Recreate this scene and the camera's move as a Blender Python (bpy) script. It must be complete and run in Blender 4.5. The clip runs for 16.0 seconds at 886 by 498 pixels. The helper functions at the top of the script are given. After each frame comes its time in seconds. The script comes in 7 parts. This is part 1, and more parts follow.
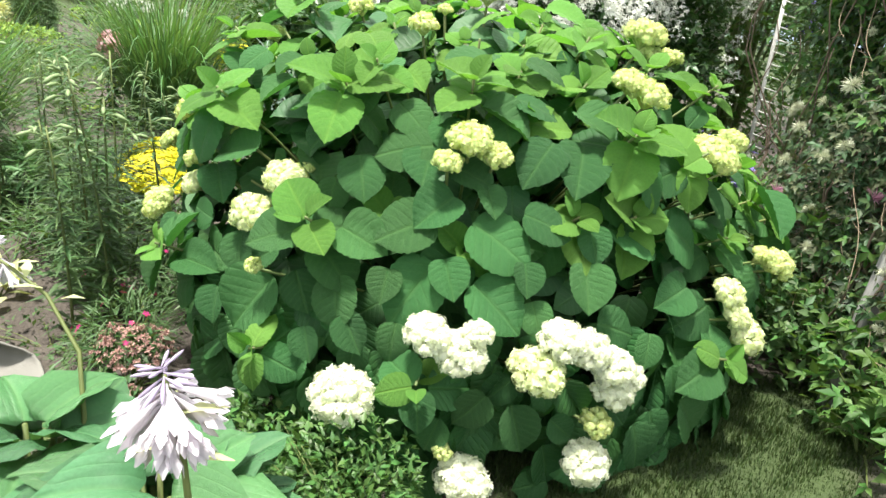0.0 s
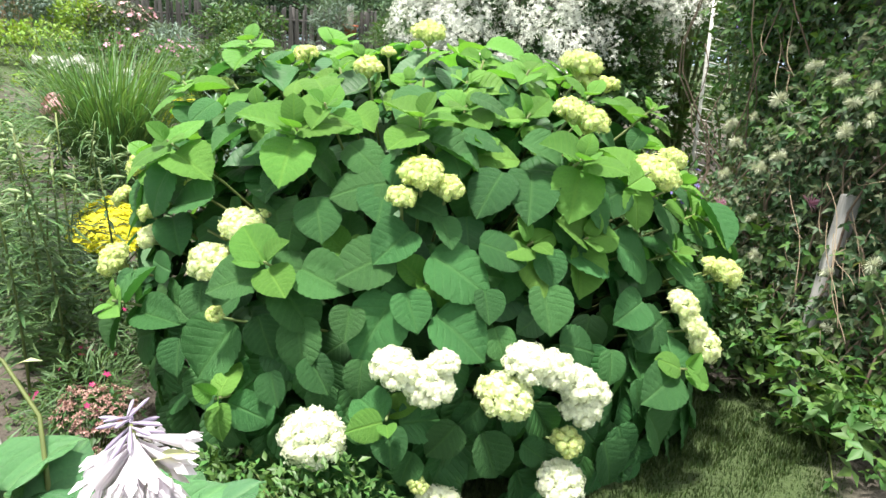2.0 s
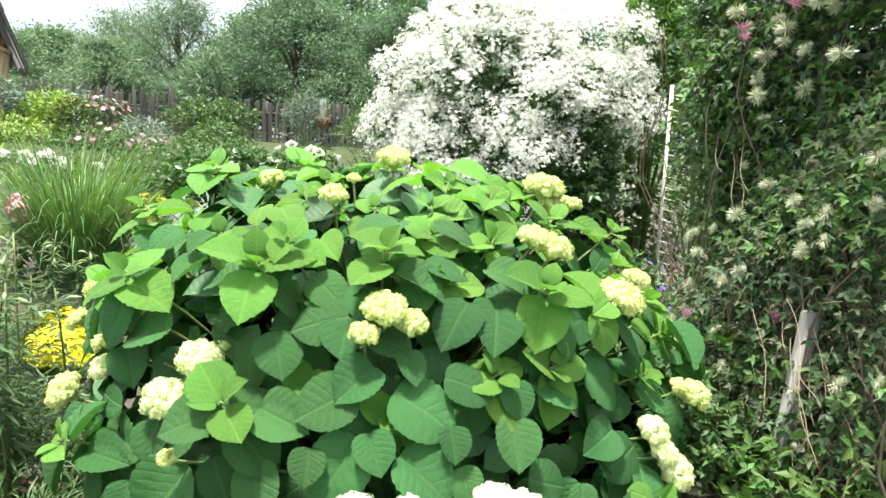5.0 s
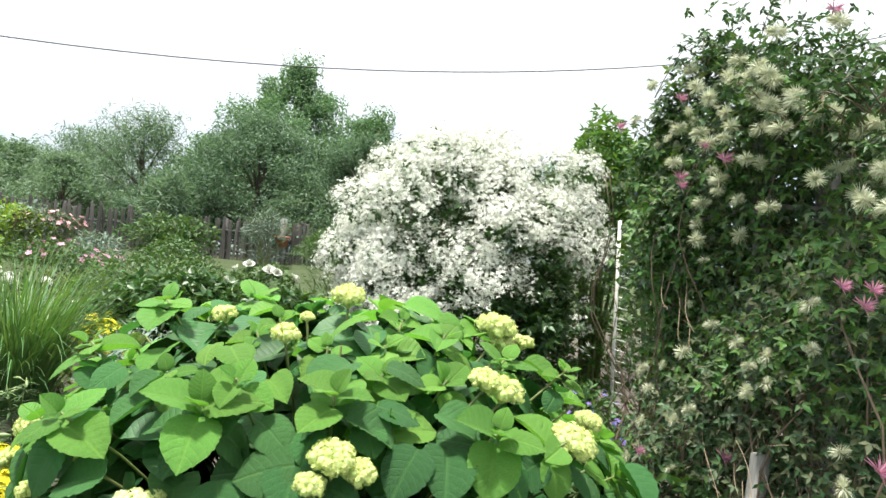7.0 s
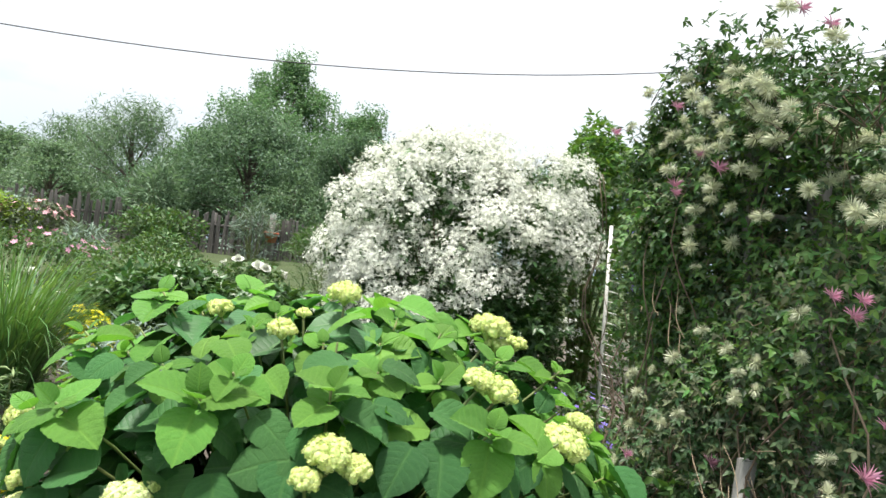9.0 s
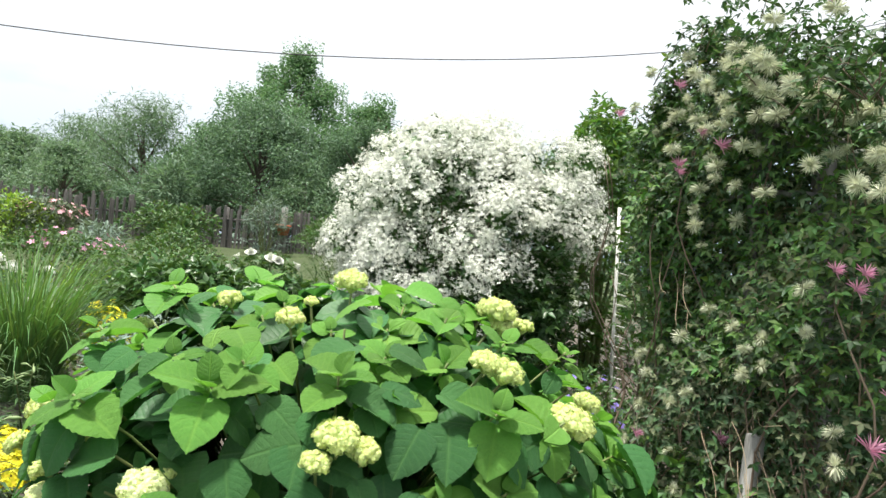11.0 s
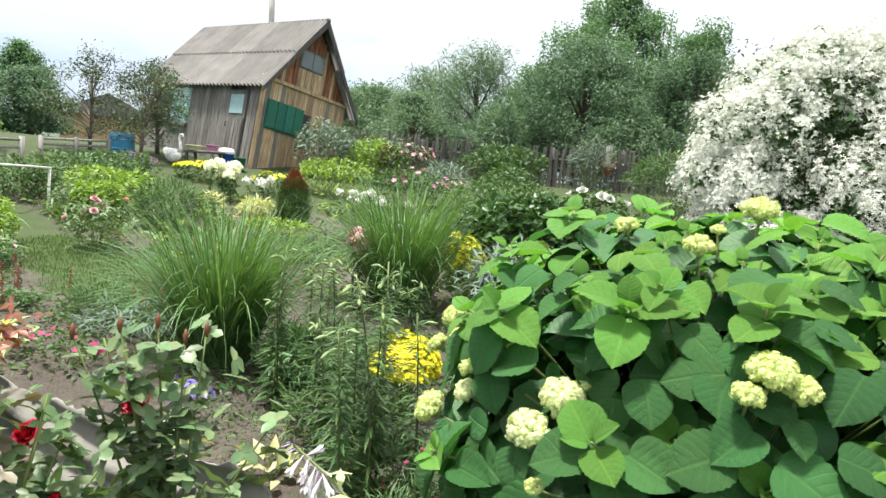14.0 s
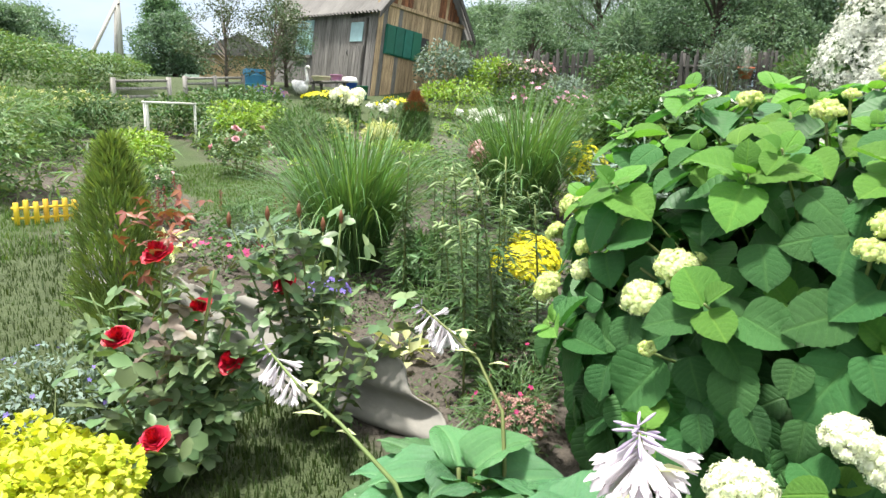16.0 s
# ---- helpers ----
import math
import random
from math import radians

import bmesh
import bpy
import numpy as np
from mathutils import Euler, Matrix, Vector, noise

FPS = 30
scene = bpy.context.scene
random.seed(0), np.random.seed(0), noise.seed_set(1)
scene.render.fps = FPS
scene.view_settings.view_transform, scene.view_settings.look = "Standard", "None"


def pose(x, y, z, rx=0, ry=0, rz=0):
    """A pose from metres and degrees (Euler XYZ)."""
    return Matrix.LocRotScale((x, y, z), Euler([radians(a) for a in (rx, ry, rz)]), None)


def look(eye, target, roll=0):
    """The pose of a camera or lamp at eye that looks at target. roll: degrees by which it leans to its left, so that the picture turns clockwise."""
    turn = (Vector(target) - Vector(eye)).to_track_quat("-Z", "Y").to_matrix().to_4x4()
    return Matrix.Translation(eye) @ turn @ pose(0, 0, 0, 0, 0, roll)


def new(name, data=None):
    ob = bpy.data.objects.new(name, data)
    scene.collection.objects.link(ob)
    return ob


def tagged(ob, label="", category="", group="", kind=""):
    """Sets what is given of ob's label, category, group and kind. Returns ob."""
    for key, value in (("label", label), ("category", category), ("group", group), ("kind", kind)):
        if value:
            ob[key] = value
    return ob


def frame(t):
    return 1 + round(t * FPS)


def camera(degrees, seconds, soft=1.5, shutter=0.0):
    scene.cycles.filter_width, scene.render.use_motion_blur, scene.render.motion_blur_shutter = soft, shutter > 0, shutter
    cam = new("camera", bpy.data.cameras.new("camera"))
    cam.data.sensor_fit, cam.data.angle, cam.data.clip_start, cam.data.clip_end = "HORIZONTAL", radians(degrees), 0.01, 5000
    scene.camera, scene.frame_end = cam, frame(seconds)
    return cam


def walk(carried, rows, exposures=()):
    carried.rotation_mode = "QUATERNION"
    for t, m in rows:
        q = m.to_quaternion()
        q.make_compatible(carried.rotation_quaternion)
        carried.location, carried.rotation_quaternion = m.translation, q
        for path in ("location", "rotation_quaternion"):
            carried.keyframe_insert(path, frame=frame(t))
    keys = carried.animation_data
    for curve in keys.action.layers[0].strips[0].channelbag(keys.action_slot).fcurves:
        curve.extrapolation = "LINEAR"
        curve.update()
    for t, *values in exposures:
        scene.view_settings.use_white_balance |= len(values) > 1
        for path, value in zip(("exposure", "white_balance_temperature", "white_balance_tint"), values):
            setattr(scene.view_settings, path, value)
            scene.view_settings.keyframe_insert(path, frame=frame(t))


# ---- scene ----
cam = camera(67.5, 16.0)
METRES, EYE, TILT, LEAN, TURN = 1.2, 1.25, -17.7, -6.3, 0.0
ROWS = [
    (0.0, 0.0, 0.0, 0.0, 0.0, 0.0, -0.0),
    (0.5, 0.0089, -0.0103, -0.0093, -2.6, 0.76, 2.37),
    (1.0, 0.0087, -0.0317, -0.0069, -2.71, 2.03, 4.04),
    (1.5, 0.0145, -0.0359, -0.0032, -3.41, 3.09, 4.81),
    (2.0, 0.0085, -0.0283, -0.0137, -3.07, 3.17, 4.57),
    (2.5, 0.0022, -0.0111, -0.0381, -2.82, -0.28, 4.13),
    (3.0, -0.0091, 0.0043, -0.0444, -2.43, -2.57, 3.76),
    (3.5, 0.003, -0.005, 0.0094, -2.97, -0.34, 3.84),
    (4.0, 0.012, -0.0098, 0.0713, -4.56, 5.11, 3.96),
    (4.5, 0.019, -0.0232, 0.0834, -5.58, 6.8, 4.46),
    (5.0, 0.035, -0.0265, 0.1001, -5.46, 10.1, 5.28),
    (7.5, 0.054, -0.0707, 0.1573, -11.16, 20.2, 5.39),
    (8.0, 0.0727, -0.0704, 0.158, -13.1, 19.27, 6.08),
    (8.5, 0.0485, -0.0755, 0.1599, -13.1, 19.32, 5.9),
    (9.0, 0.0197, -0.072, 0.1487, -10.69, 19.84, 4.18),
    (9.5, 0.0318, -0.0677, 0.1403, -9.41, 18.53, 4.23),
    (12.0, 0.0423, -0.1097, 0.1291, -8.14, 19.41, 6.43),
    (12.5, 0.0037, -0.081, 0.1105, -3.9, 19.9, 5.13),
    (13.0, -0.0517, -0.0583, 0.0715, 2.4, 14.49, 2.52),
    (13.5, -0.134, -0.0767, 0.1031, 8.62, 14.33, -0.52),
    (14.0, -0.2038, -0.0774, 0.1019, 15.88, 14.25, -3.72),
    (14.5, -0.2146, -0.0771, 0.1003, 19.15, 13.93, -4.43),
    (15.0, -0.1738, -0.0756, 0.0853, 21.12, 13.58, -3.83),
    (15.5, -0.131, -0.0852, 0.0294, 21.37, 11.09, -3.18),
    (16.0, -0.1509, -0.1293, -0.0316, 26.71, 7.13, -4.0),
]
walk(cam, [(t, pose(0, 0, EYE, TILT, LEAN, TURN) @ pose(METRES * x, METRES * y, METRES * z, 90 + pitch, roll, yaw)) for t, x, y, z, yaw, pitch, roll in ROWS],
     exposures=[(0.0, 1.15), (2.0, 1.18), (5.0, 1.4), (7.5, 0.92), (9.0, 0.87), (12.0, 0.88), (13.0, 0.77), (13.6, 0.88), (14.5, 0.95), (16.0, 1.08)])

# ---- daylight: bright broken overcast, soft high sun ----
world = bpy.data.worlds.new("overcast_sky")
scene.world = world
world.use_nodes = True
wn, wl = world.node_tree.nodes, world.node_tree.links
wn.clear()
w_out = wn.new("ShaderNodeOutputWorld")
w_mix = wn.new("ShaderNodeMixShader")
w_blue, w_cloud = wn.new("ShaderNodeBackground"), wn.new("ShaderNodeBackground")
w_sky = wn.new("ShaderNodeTexSky")
w_sky.sky_type = "NISHITA"
w_sky.sun_disc = False
SUN_ELEVATION, SUN_AZIMUTH = 79.0, 232.0
w_sky.sun_elevation, w_sky.sun_rotation = radians(SUN_ELEVATION), radians(SUN_AZIMUTH)
w_blue.inputs[1].default_value = 0.11
w_co = wn.new("ShaderNodeTexCoord")
w_map = wn.new("ShaderNodeMapping")
w_map.inputs["Scale"].default_value = (1.3, 1.3, 4.2)
w_noise = wn.new("ShaderNodeTexNoise")
w_noise.inputs["Scale"].default_value, w_noise.inputs["Detail"].default_value = 1.5, 6
w_ramp = wn.new("ShaderNodeValToRGB")
w_ramp.color_ramp.elements[0].position, w_ramp.color_ramp.elements[1].position = 0.12, 0.32
w_tone = wn.new("ShaderNodeValToRGB")
w_tone.color_ramp.elements[0].color, w_tone.color_ramp.elements[1].color = (0.52, 0.70, 0.93, 1), (1, 1, 1, 1)
w_tone.color_ramp.elements[0].position, w_tone.color_ramp.elements[1].position = 0.28, 0.52
w_sep, w_rise, w_mul = wn.new("ShaderNodeSeparateXYZ"), wn.new("ShaderNodeValToRGB"), wn.new("ShaderNodeMix")
w_rise.color_ramp.elements[0].color, w_rise.color_ramp.elements[1].color = (0.66, 0.75, 0.85, 1), (1.2, 1.2, 1.2, 1)
w_rise.color_ramp.elements[0].position, w_rise.color_ramp.elements[1].position = 0.10, 0.60
w_mul.data_type, w_mul.blend_type = "RGBA", "MULTIPLY"
w_mul.inputs["Factor"].default_value = 1.0
w_cloud.inputs[1].default_value = 0.69
wl.new(w_co.outputs["Generated"], w_sep.inputs[0])
wl.new(w_sep.outputs[2], w_rise.inputs[0])
wl.new(w_rise.outputs[0], w_mul.inputs["A"])
wl.new(w_tone.outputs[0], w_mul.inputs["B"])
wl.new(w_co.outputs["Generated"], w_map.inputs[0])
wl.new(w_map.outputs[0], w_noise.inputs["Vector"])
w_high, w_veil = wn.new("ShaderNodeMapRange"), wn.new("ShaderNodeMath")
w_high.inputs["From Min"].default_value, w_high.inputs["From Max"].default_value = 0.17, 0.34
w_high.inputs["To Min"].default_value, w_high.inputs["To Max"].default_value = -0.05, 0.35
w_veil.operation = "ADD"
wl.new(w_sep.outputs[2], w_high.inputs[0])
wl.new(w_high.outputs[0], w_veil.inputs[0])
wl.new(w_noise.outputs[0], w_veil.inputs[1])
wl.new(w_veil.outputs[0], w_ramp.inputs[0])
wl.new(w_veil.outputs[0], w_tone.inputs[0])
wl.new(w_mul.outputs["Result"], w_cloud.inputs[0])
wl.new(w_sky.outputs[0], w_blue.inputs[0])
wl.new(w_ramp.outputs[0], w_mix.inputs[0])
wl.new(w_blue.outputs[0], w_mix.inputs[1])
wl.new(w_cloud.outputs[0], w_mix.inputs[2])
wl.new(w_mix.outputs[0], w_out.inputs[0])

sun_data = bpy.data.lights.new("sun", "SUN")
sun_data.energy, sun_data.angle, sun_data.color = 4.7, radians(7), (1.0, 0.95, 0.87)
sun = new("sun", sun_data)
_az, _el = radians(SUN_AZIMUTH), radians(SUN_ELEVATION)
sun.matrix_world = look((40 * math.sin(_az) * math.cos(_el), 40 * math.cos(_az) * math.cos(_el), 40 * math.sin(_el)), (0, 0, 0))


# ---- materials ----
def nodes_of(name):
    m = bpy.data.materials.new(name)
    m.use_nodes = True
    n, l = m.node_tree.nodes, m.node_tree.links
    return m, n, l, n["Principled BSDF"]


def mathn(n, l, op, a, b=0.0, c=None):
    k = n.new("ShaderNodeMath")
    k.operation = op
    for i, v in enumerate((a, b, c)):
        if v is None:
            continue
        if isinstance(v, (int, float)):
            k.inputs[i].default_value = v
        else:
            l.new(v, k.inputs[i])
    return k.outputs[0]


def varied(n, l, colour, spread, source, noise_scale, noise_spread, hue=0.02):
    """A base colour that varies piece by piece and, more finely, over each piece."""
    hsv = n.new("ShaderNodeHueSaturation")
    hsv.inputs["Color"].default_value = (*colour, 1)
    co = n.new("ShaderNodeTexCoord")
    tex = n.new("ShaderNodeTexNoise")
    tex.inputs["Scale"].default_value, tex.inputs["Detail"].default_value = noise_scale, 5
    l.new(co.outputs["Object"], tex.inputs["Vector"])
    value = mathn(n, l, "MULTIPLY_ADD", tex.outputs[0], 2 * noise_spread, 1 - noise_spread)
    if source:
        if source == "object":
            r = n.new("ShaderNodeObjectInfo").outputs["Random"]
        else:
            r = n.new("ShaderNodeNewGeometry").outputs["Random Per Island"]
        v2 = mathn(n, l, "MULTIPLY_ADD", r, 2 * spread, 1 - spread)
        value = mathn(n, l, "MULTIPLY", value, v2)
        h = mathn(n, l, "FRACT", mathn(n, l, "MULTIPLY", r, 7.31))
        l.new(mathn(n, l, "MULTIPLY_ADD", h, -2 * hue, 0.5 + hue), hsv.inputs["Hue"])
    l.new(value, hsv.inputs["Value"])
    return hsv.outputs[0], tex.outputs[0], co


def plain(name, colour, rough=0.7, spread=0.15, source="", noise_scale=6.0, noise_spread=0.2, bump=0.3, metal=0.0, bump_dist=0.004):
    m, n, l, b = nodes_of(name)
    c, tex, co = varied(n, l, colour, spread, source, noise_scale, noise_spread)
    l.new(c, b.inputs["Base Color"])
    b.inputs["Roughness"].default_value, b.inputs["Metallic"].default_value = rough, metal
    if bump:
        fine = n.new("ShaderNodeTexNoise")
        fine.inputs["Scale"].default_value, fine.inputs["Detail"].default_value = noise_scale * 7, 4
        l.new(co.outputs["Object"], fine.inputs["Vector"])
        k = n.new("ShaderNodeBump")
        k.inputs["Strength"].default_value, k.inputs["Distance"].default_value = bump, bump_dist
        l.new(fine.outputs[0], k.inputs["Height"])
        l.new(k.outputs[0], b.inputs["Normal"])
    return m


def leafy(name, colour, spread=0.25, source="island", through_light=0.3, rough=0.5, veins=0, vein_depth=0.5, ribbed=False, glow=(1.25, 1.2, 0.5), hue=0.02, gloss=0.4):
    """Leaf or petal: a thin sheet that lets light through; veins: side veins along the blade."""
    m, n, l, b = nodes_of(name)
    c, tex, co = varied(n, l, colour, spread, source, 25, 0.20, hue)
    b.inputs["Roughness"].default_value = rough
    b.inputs["Specular IOR Level"].default_value = gloss
    if veins:
        uv = n.new("ShaderNodeUVMap")
        sep = n.new("ShaderNodeSeparateXYZ")
        l.new(uv.outputs[0], sep.inputs[0])
        side = mathn(n, l, "ABSOLUTE", mathn(n, l, "SUBTRACT", sep.outputs[1], 0.5))
        run = mathn(n, l, "SUBTRACT", sep.outputs[0], mathn(n, l, "MULTIPLY", side, 0.55))
        if ribbed:
            run = side
        wave = mathn(n, l, "ABSOLUTE", mathn(n, l, "SINE", mathn(n, l, "MULTIPLY", run, veins * math.pi)))
        groove = mathn(n, l, "POWER", wave, 0.16)
        mid = mathn(n, l, "MINIMUM", mathn(n, l, "MULTIPLY", side, 18.0), 1.0)
        relief = mathn(n, l, "MULTIPLY", groove, mid)
        small = n.new("ShaderNodeTexNoise")
        small.inputs["Scale"].default_value = 260
        l.new(co.outputs["Object"], small.inputs["Vector"])
        height = mathn(n, l, "MULTIPLY_ADD", small.outputs[0], 0.5, relief)
        k = n.new("ShaderNodeBump")
        k.inputs["Strength"].default_value, k.inputs["Distance"].default_value = vein_depth, 0.008
        l.new(height, k.inputs["Height"])
        l.new(k.outputs[0], b.inputs["Normal"])
        pale = n.new("ShaderNodeMix")
        pale.data_type = "RGBA"
        pale.blend_type = "MIX"
        l.new(mathn(n, l, "MULTIPLY_ADD", relief, -0.20, 0.20), pale.inputs["Factor"])
        l.new(c, pale.inputs["A"])
        pale.inputs["B"].default_value = (min(1, colour[0] * 2.2 + 0.05), min(1, colour[1] * 1.7 + 0.06), min(1, colour[2] * 1.6 + 0.02), 1)
        c = pale.outputs["Result"]
    l.new(c, b.inputs["Base Color"])
    if through_light:
        t = n.new("ShaderNodeBsdfTranslucent")
        mul = n.new("ShaderNodeMix")
        mul.data_type = "RGBA"
        mul.blend_type = "MULTIPLY"
        mul.inputs["Factor"].default_value = 1
        l.new(c, mul.inputs["A"])
        mul.inputs["B"].default_value = (*glow, 1)
        l.new(mul.outputs["Result"], t.inputs[0])
        mix = n.new("ShaderNodeMixShader")
        mix.inputs[0].default_value = through_light
        l.new(b.outputs[0], mix.inputs[1])
        l.new(t.outputs[0], mix.inputs[2])
        l.new(mix.outputs[0], n["Material Output"].inputs[0])
    return m


def planked(name, colour, dark, scale=(9, 9, 0.6), rough=0.85, source="object", spread=0.3):
    """Weathered boards: long grain streaks between two tones."""
    m, n, l, b = nodes_of(name)
    co = n.new("ShaderNodeTexCoord")
    mp = n.new("ShaderNodeMapping")
    mp.inputs["Scale"].default_value = scale
    tex = n.new("ShaderNodeTexNoise")
    tex.inputs["Scale"].default_value, tex.inputs["Detail"].default_value, tex.inputs["Roughness"].default_value = 3.0, 8, 0.65
    l.new(co.outputs["Object"], mp.inputs[0])
    l.new(mp.outputs[0], tex.inputs["Vector"])
    ramp = n.new("ShaderNodeValToRGB")
    ramp.color_ramp.elements[0].color, ramp.color_ramp.elements[1].color = (*dark, 1), (*colour, 1)
    ramp.color_ramp.elements[0].position, ramp.color_ramp.elements[1].position = 0.35, 0.62
    l.new(tex.outputs[0], ramp.inputs[0])
    hsv = n.new("ShaderNodeHueSaturation")
    l.new(ramp.outputs[0], hsv.inputs["Color"])
    r = n.new("ShaderNodeObjectInfo").outputs["Random"] if source == "object" else n.new("ShaderNodeNewGeometry").outputs["Random Per Island"]
    l.new(mathn(n, l, "MULTIPLY_ADD", r, 2 * spread, 1 - spread), hsv.inputs["Value"])
    l.new(hsv.outputs[0], b.inputs["Base Color"])
    b.inputs["Roughness"].default_value = rough
    k = n.new("ShaderNodeBump")
    k.inputs["Strength"].default_value, k.inputs["Distance"].default_value = 0.5, 0.01
    l.new(tex.outputs[0], k.inputs["Height"])
    l.new(k.outputs[0], b.inputs["Normal"])
    return m


M_HYD = leafy("hydrangea_leaf", (0.050, 0.156, 0.046), 0.30, "object", 0.28, 0.52, veins=7, vein_depth=0.65, gloss=0.28, hue=0.010, glow=(1.0, 1.2, 0.6))
M_HYD_MASS = leafy("hydrangea_leaf_mass", (0.050, 0.156, 0.046), 0.30, "island", 0.30, 0.48, veins=7, vein_depth=0.65, gloss=0.28, hue=0.010, glow=(1.0, 1.2, 0.6))
# Darker copy of the leaf colour: the bush's inner shade is painted in.
M_HYD_SHADE = leafy("hydrangea_leaf_shaded", (0.030, 0.108, 0.027), 0.28, "island", 0.15, 0.5, veins=7, vein_depth=0.3)
M_HYD_NEW = leafy("hydrangea_young_leaf", (0.140, 0.320, 0.060), 0.22, "object", 0.38, 0.48, veins=7, vein_depth=0.65, gloss=0.28, hue=0.010, glow=(1.05, 1.2, 0.6))
M_HYD_NEWMASS = leafy("hydrangea_young_leaf_mass", (0.140, 0.320, 0.060), 0.22, "island", 0.38, 0.48, veins=7, vein_depth=0.65, gloss=0.28, hue=0.010, glow=(1.05, 1.2, 0.6))
M_WHITE = leafy("hydrangea_white_petal", (0.88, 0.91, 0.74), 0.08, "island", 0.4, 0.6, glow=(1, 1, 0.9), hue=0.015)
M_CREAMFL = leafy("hydrangea_cream_petal", (0.80, 0.86, 0.52), 0.12, "island", 0.38, 0.6, glow=(1, 1, 0.8), hue=0.015)
M_LIME = leafy("hydrangea_lime_petal", (0.68, 0.76, 0.33), 0.16, "island", 0.35, 0.6, glow=(1, 1, 0.7), hue=0.02)
M_STEM = plain("green_stem", (0.13, 0.17, 0.05), 0.6, 0.2, "object", 30, 0.25)
M_TWIG = plain("brown_twig", (0.13, 0.095, 0.068), 0.85, 0.25, "object", 20, 0.35)
M_BARK = plain("grey_bark", (0.13, 0.105, 0.085), 0.9, 0.2, "object", 5, 0.45, 0.8, bump_dist=0.02)
M_VINE = leafy("clematis_vine_leaf", (0.052, 0.104, 0.041), 0.55, "island", 0.32, 0.5, hue=0.03, glow=(1.1, 1.15, 0.7))
M_VINE_DRY = leafy("faded_vine_leaf", (0.100, 0.125, 0.060), 0.4, "island", 0.3, 0.6, hue=0.03)
M_VINE_BROWN = leafy("withered_vine_leaf", (0.105, 0.085, 0.055), 0.4, "island", 0.2, 0.7, hue=0.02)
M_VINE_LIGHT = leafy("fresh_vine_leaf", (0.084, 0.180, 0.042), 0.35, "island", 0.35, 0.5, hue=0.025)
M_PINK = leafy("pink_petal", (0.52, 0.27, 0.38), 0.3, "island", 0.25, 0.6, glow=(1, 0.8, 0.9))
M_MAGENTA = leafy("magenta_petal", (0.40, 0.03, 0.14), 0.3, "island", 0.2, 0.6, glow=(1, 0.6, 0.8))
M_PALEPINK = leafy("pale_pink_petal", (0.78, 0.46, 0.50), 0.2, "island", 0.25, 0.6, glow=(1, 0.9, 0.9))
M_SEED = leafy("silky_seed_head", (0.56, 0.59, 0.44), 0.25, "island", 0.3, 0.7, glow=(1, 1, 0.9))
M_STAR = leafy("white_clematis_petal", (0.72, 0.745, 0.68), 0.2, "island", 0.25, 0.6, glow=(1, 1, 0.92), hue=0.01)
M_BLUE = leafy("violet_petal", (0.19, 0.15, 0.48), 0.25, "island", 0.2, 0.6, glow=(0.9, 0.9, 1))
M_RED = leafy("red_rose_petal", (0.52, 0.012, 0.035), 0.35, "island", 0.2, 0.5, glow=(1, 0.3, 0.3), hue=0.008)
M_ROSELEAF = leafy("rose_leaf", (0.125, 0.200, 0.088), 0.35, "island", 0.22, 0.4, hue=0.03)
M_ROSEBRONZE = leafy("bronzed_rose_leaf", (0.185, 0.150, 0.115), 0.3, "island", 0.22, 0.45, hue=0.03)
M_ROSERED = leafy("young_red_rose_leaf", (0.20, 0.075, 0.045), 0.3, "island", 0.25, 0.45)
M_GRASS = leafy("tall_grass_blade", (0.098, 0.200, 0.068), 0.4, "island", 0.3, 0.45)
M_LAWN = leafy("lawn_blade", (0.046, 0.080, 0.021), 0.3, "island", 0.3, 0.55)
# Lit copy of the lawn colour, paler for grass outside the bush's shade.
M_LAWN_LIT = leafy("lit_lawn_blade", (0.100, 0.180, 0.045), 0.35, "island", 0.35, 0.55)
M_LILY = leafy("lily_leaf", (0.076, 0.148, 0.050), 0.3, "island", 0.25, 0.45)
M_BUD = leafy("lily_bud", (0.25, 0.33, 0.15), 0.3, "island", 0.2, 0.5)
M_HOSTA = leafy("hosta_leaf", (0.080, 0.215, 0.085), 0.30, "object", 0.20, 0.24, veins=9, vein_depth=0.55, ribbed=True, gloss=0.55)
M_HOSTAFL = leafy("hosta_petal", (0.74, 0.70, 0.74), 0.12, "island", 0.3, 0.5, glow=(1, 0.95, 1))
M_HOSTALIL = leafy("hosta_lilac_bud", (0.46, 0.40, 0.54), 0.2, "island", 0.25, 0.5, glow=(1, 0.95, 1))
M_COVER = leafy("ground_cover_leaf", (0.074, 0.165, 0.042), 0.35, "island", 0.28, 0.45)
M_YELLOW = leafy("golden_yellow_flower", (0.74, 0.69, 0.030), 0.2, "island", 0.25, 0.6, glow=(1, 1, 0.5))
M_GOLD = leafy("golden_leaf", (0.52, 0.57, 0.042), 0.2, "island", 0.3, 0.5, glow=(1, 1, 0.5))
M_SEDUM = leafy("faded_sedum_flower", (0.46, 0.29, 0.25), 0.3, "island", 0.15, 0.7, glow=(1, 0.9, 0.9))
M_CREAM = leafy("cream_variegated_leaf", (0.52, 0.55, 0.30), 0.25, "island", 0.3, 0.5)
M_PEONY = leafy("dark_peony_leaf", (0.050, 0.115, 0.035), 0.35, "island", 0.22, 0.38)
M_SHRUB = leafy("shrub_leaf", (0.070, 0.142, 0.046), 0.35, "island", 0.28, 0.5, hue=0.03)
M_WEED = leafy("rank_weed_leaf", (0.118, 0.205, 0.074), 0.35, "island", 0.3, 0.5, hue=0.03)
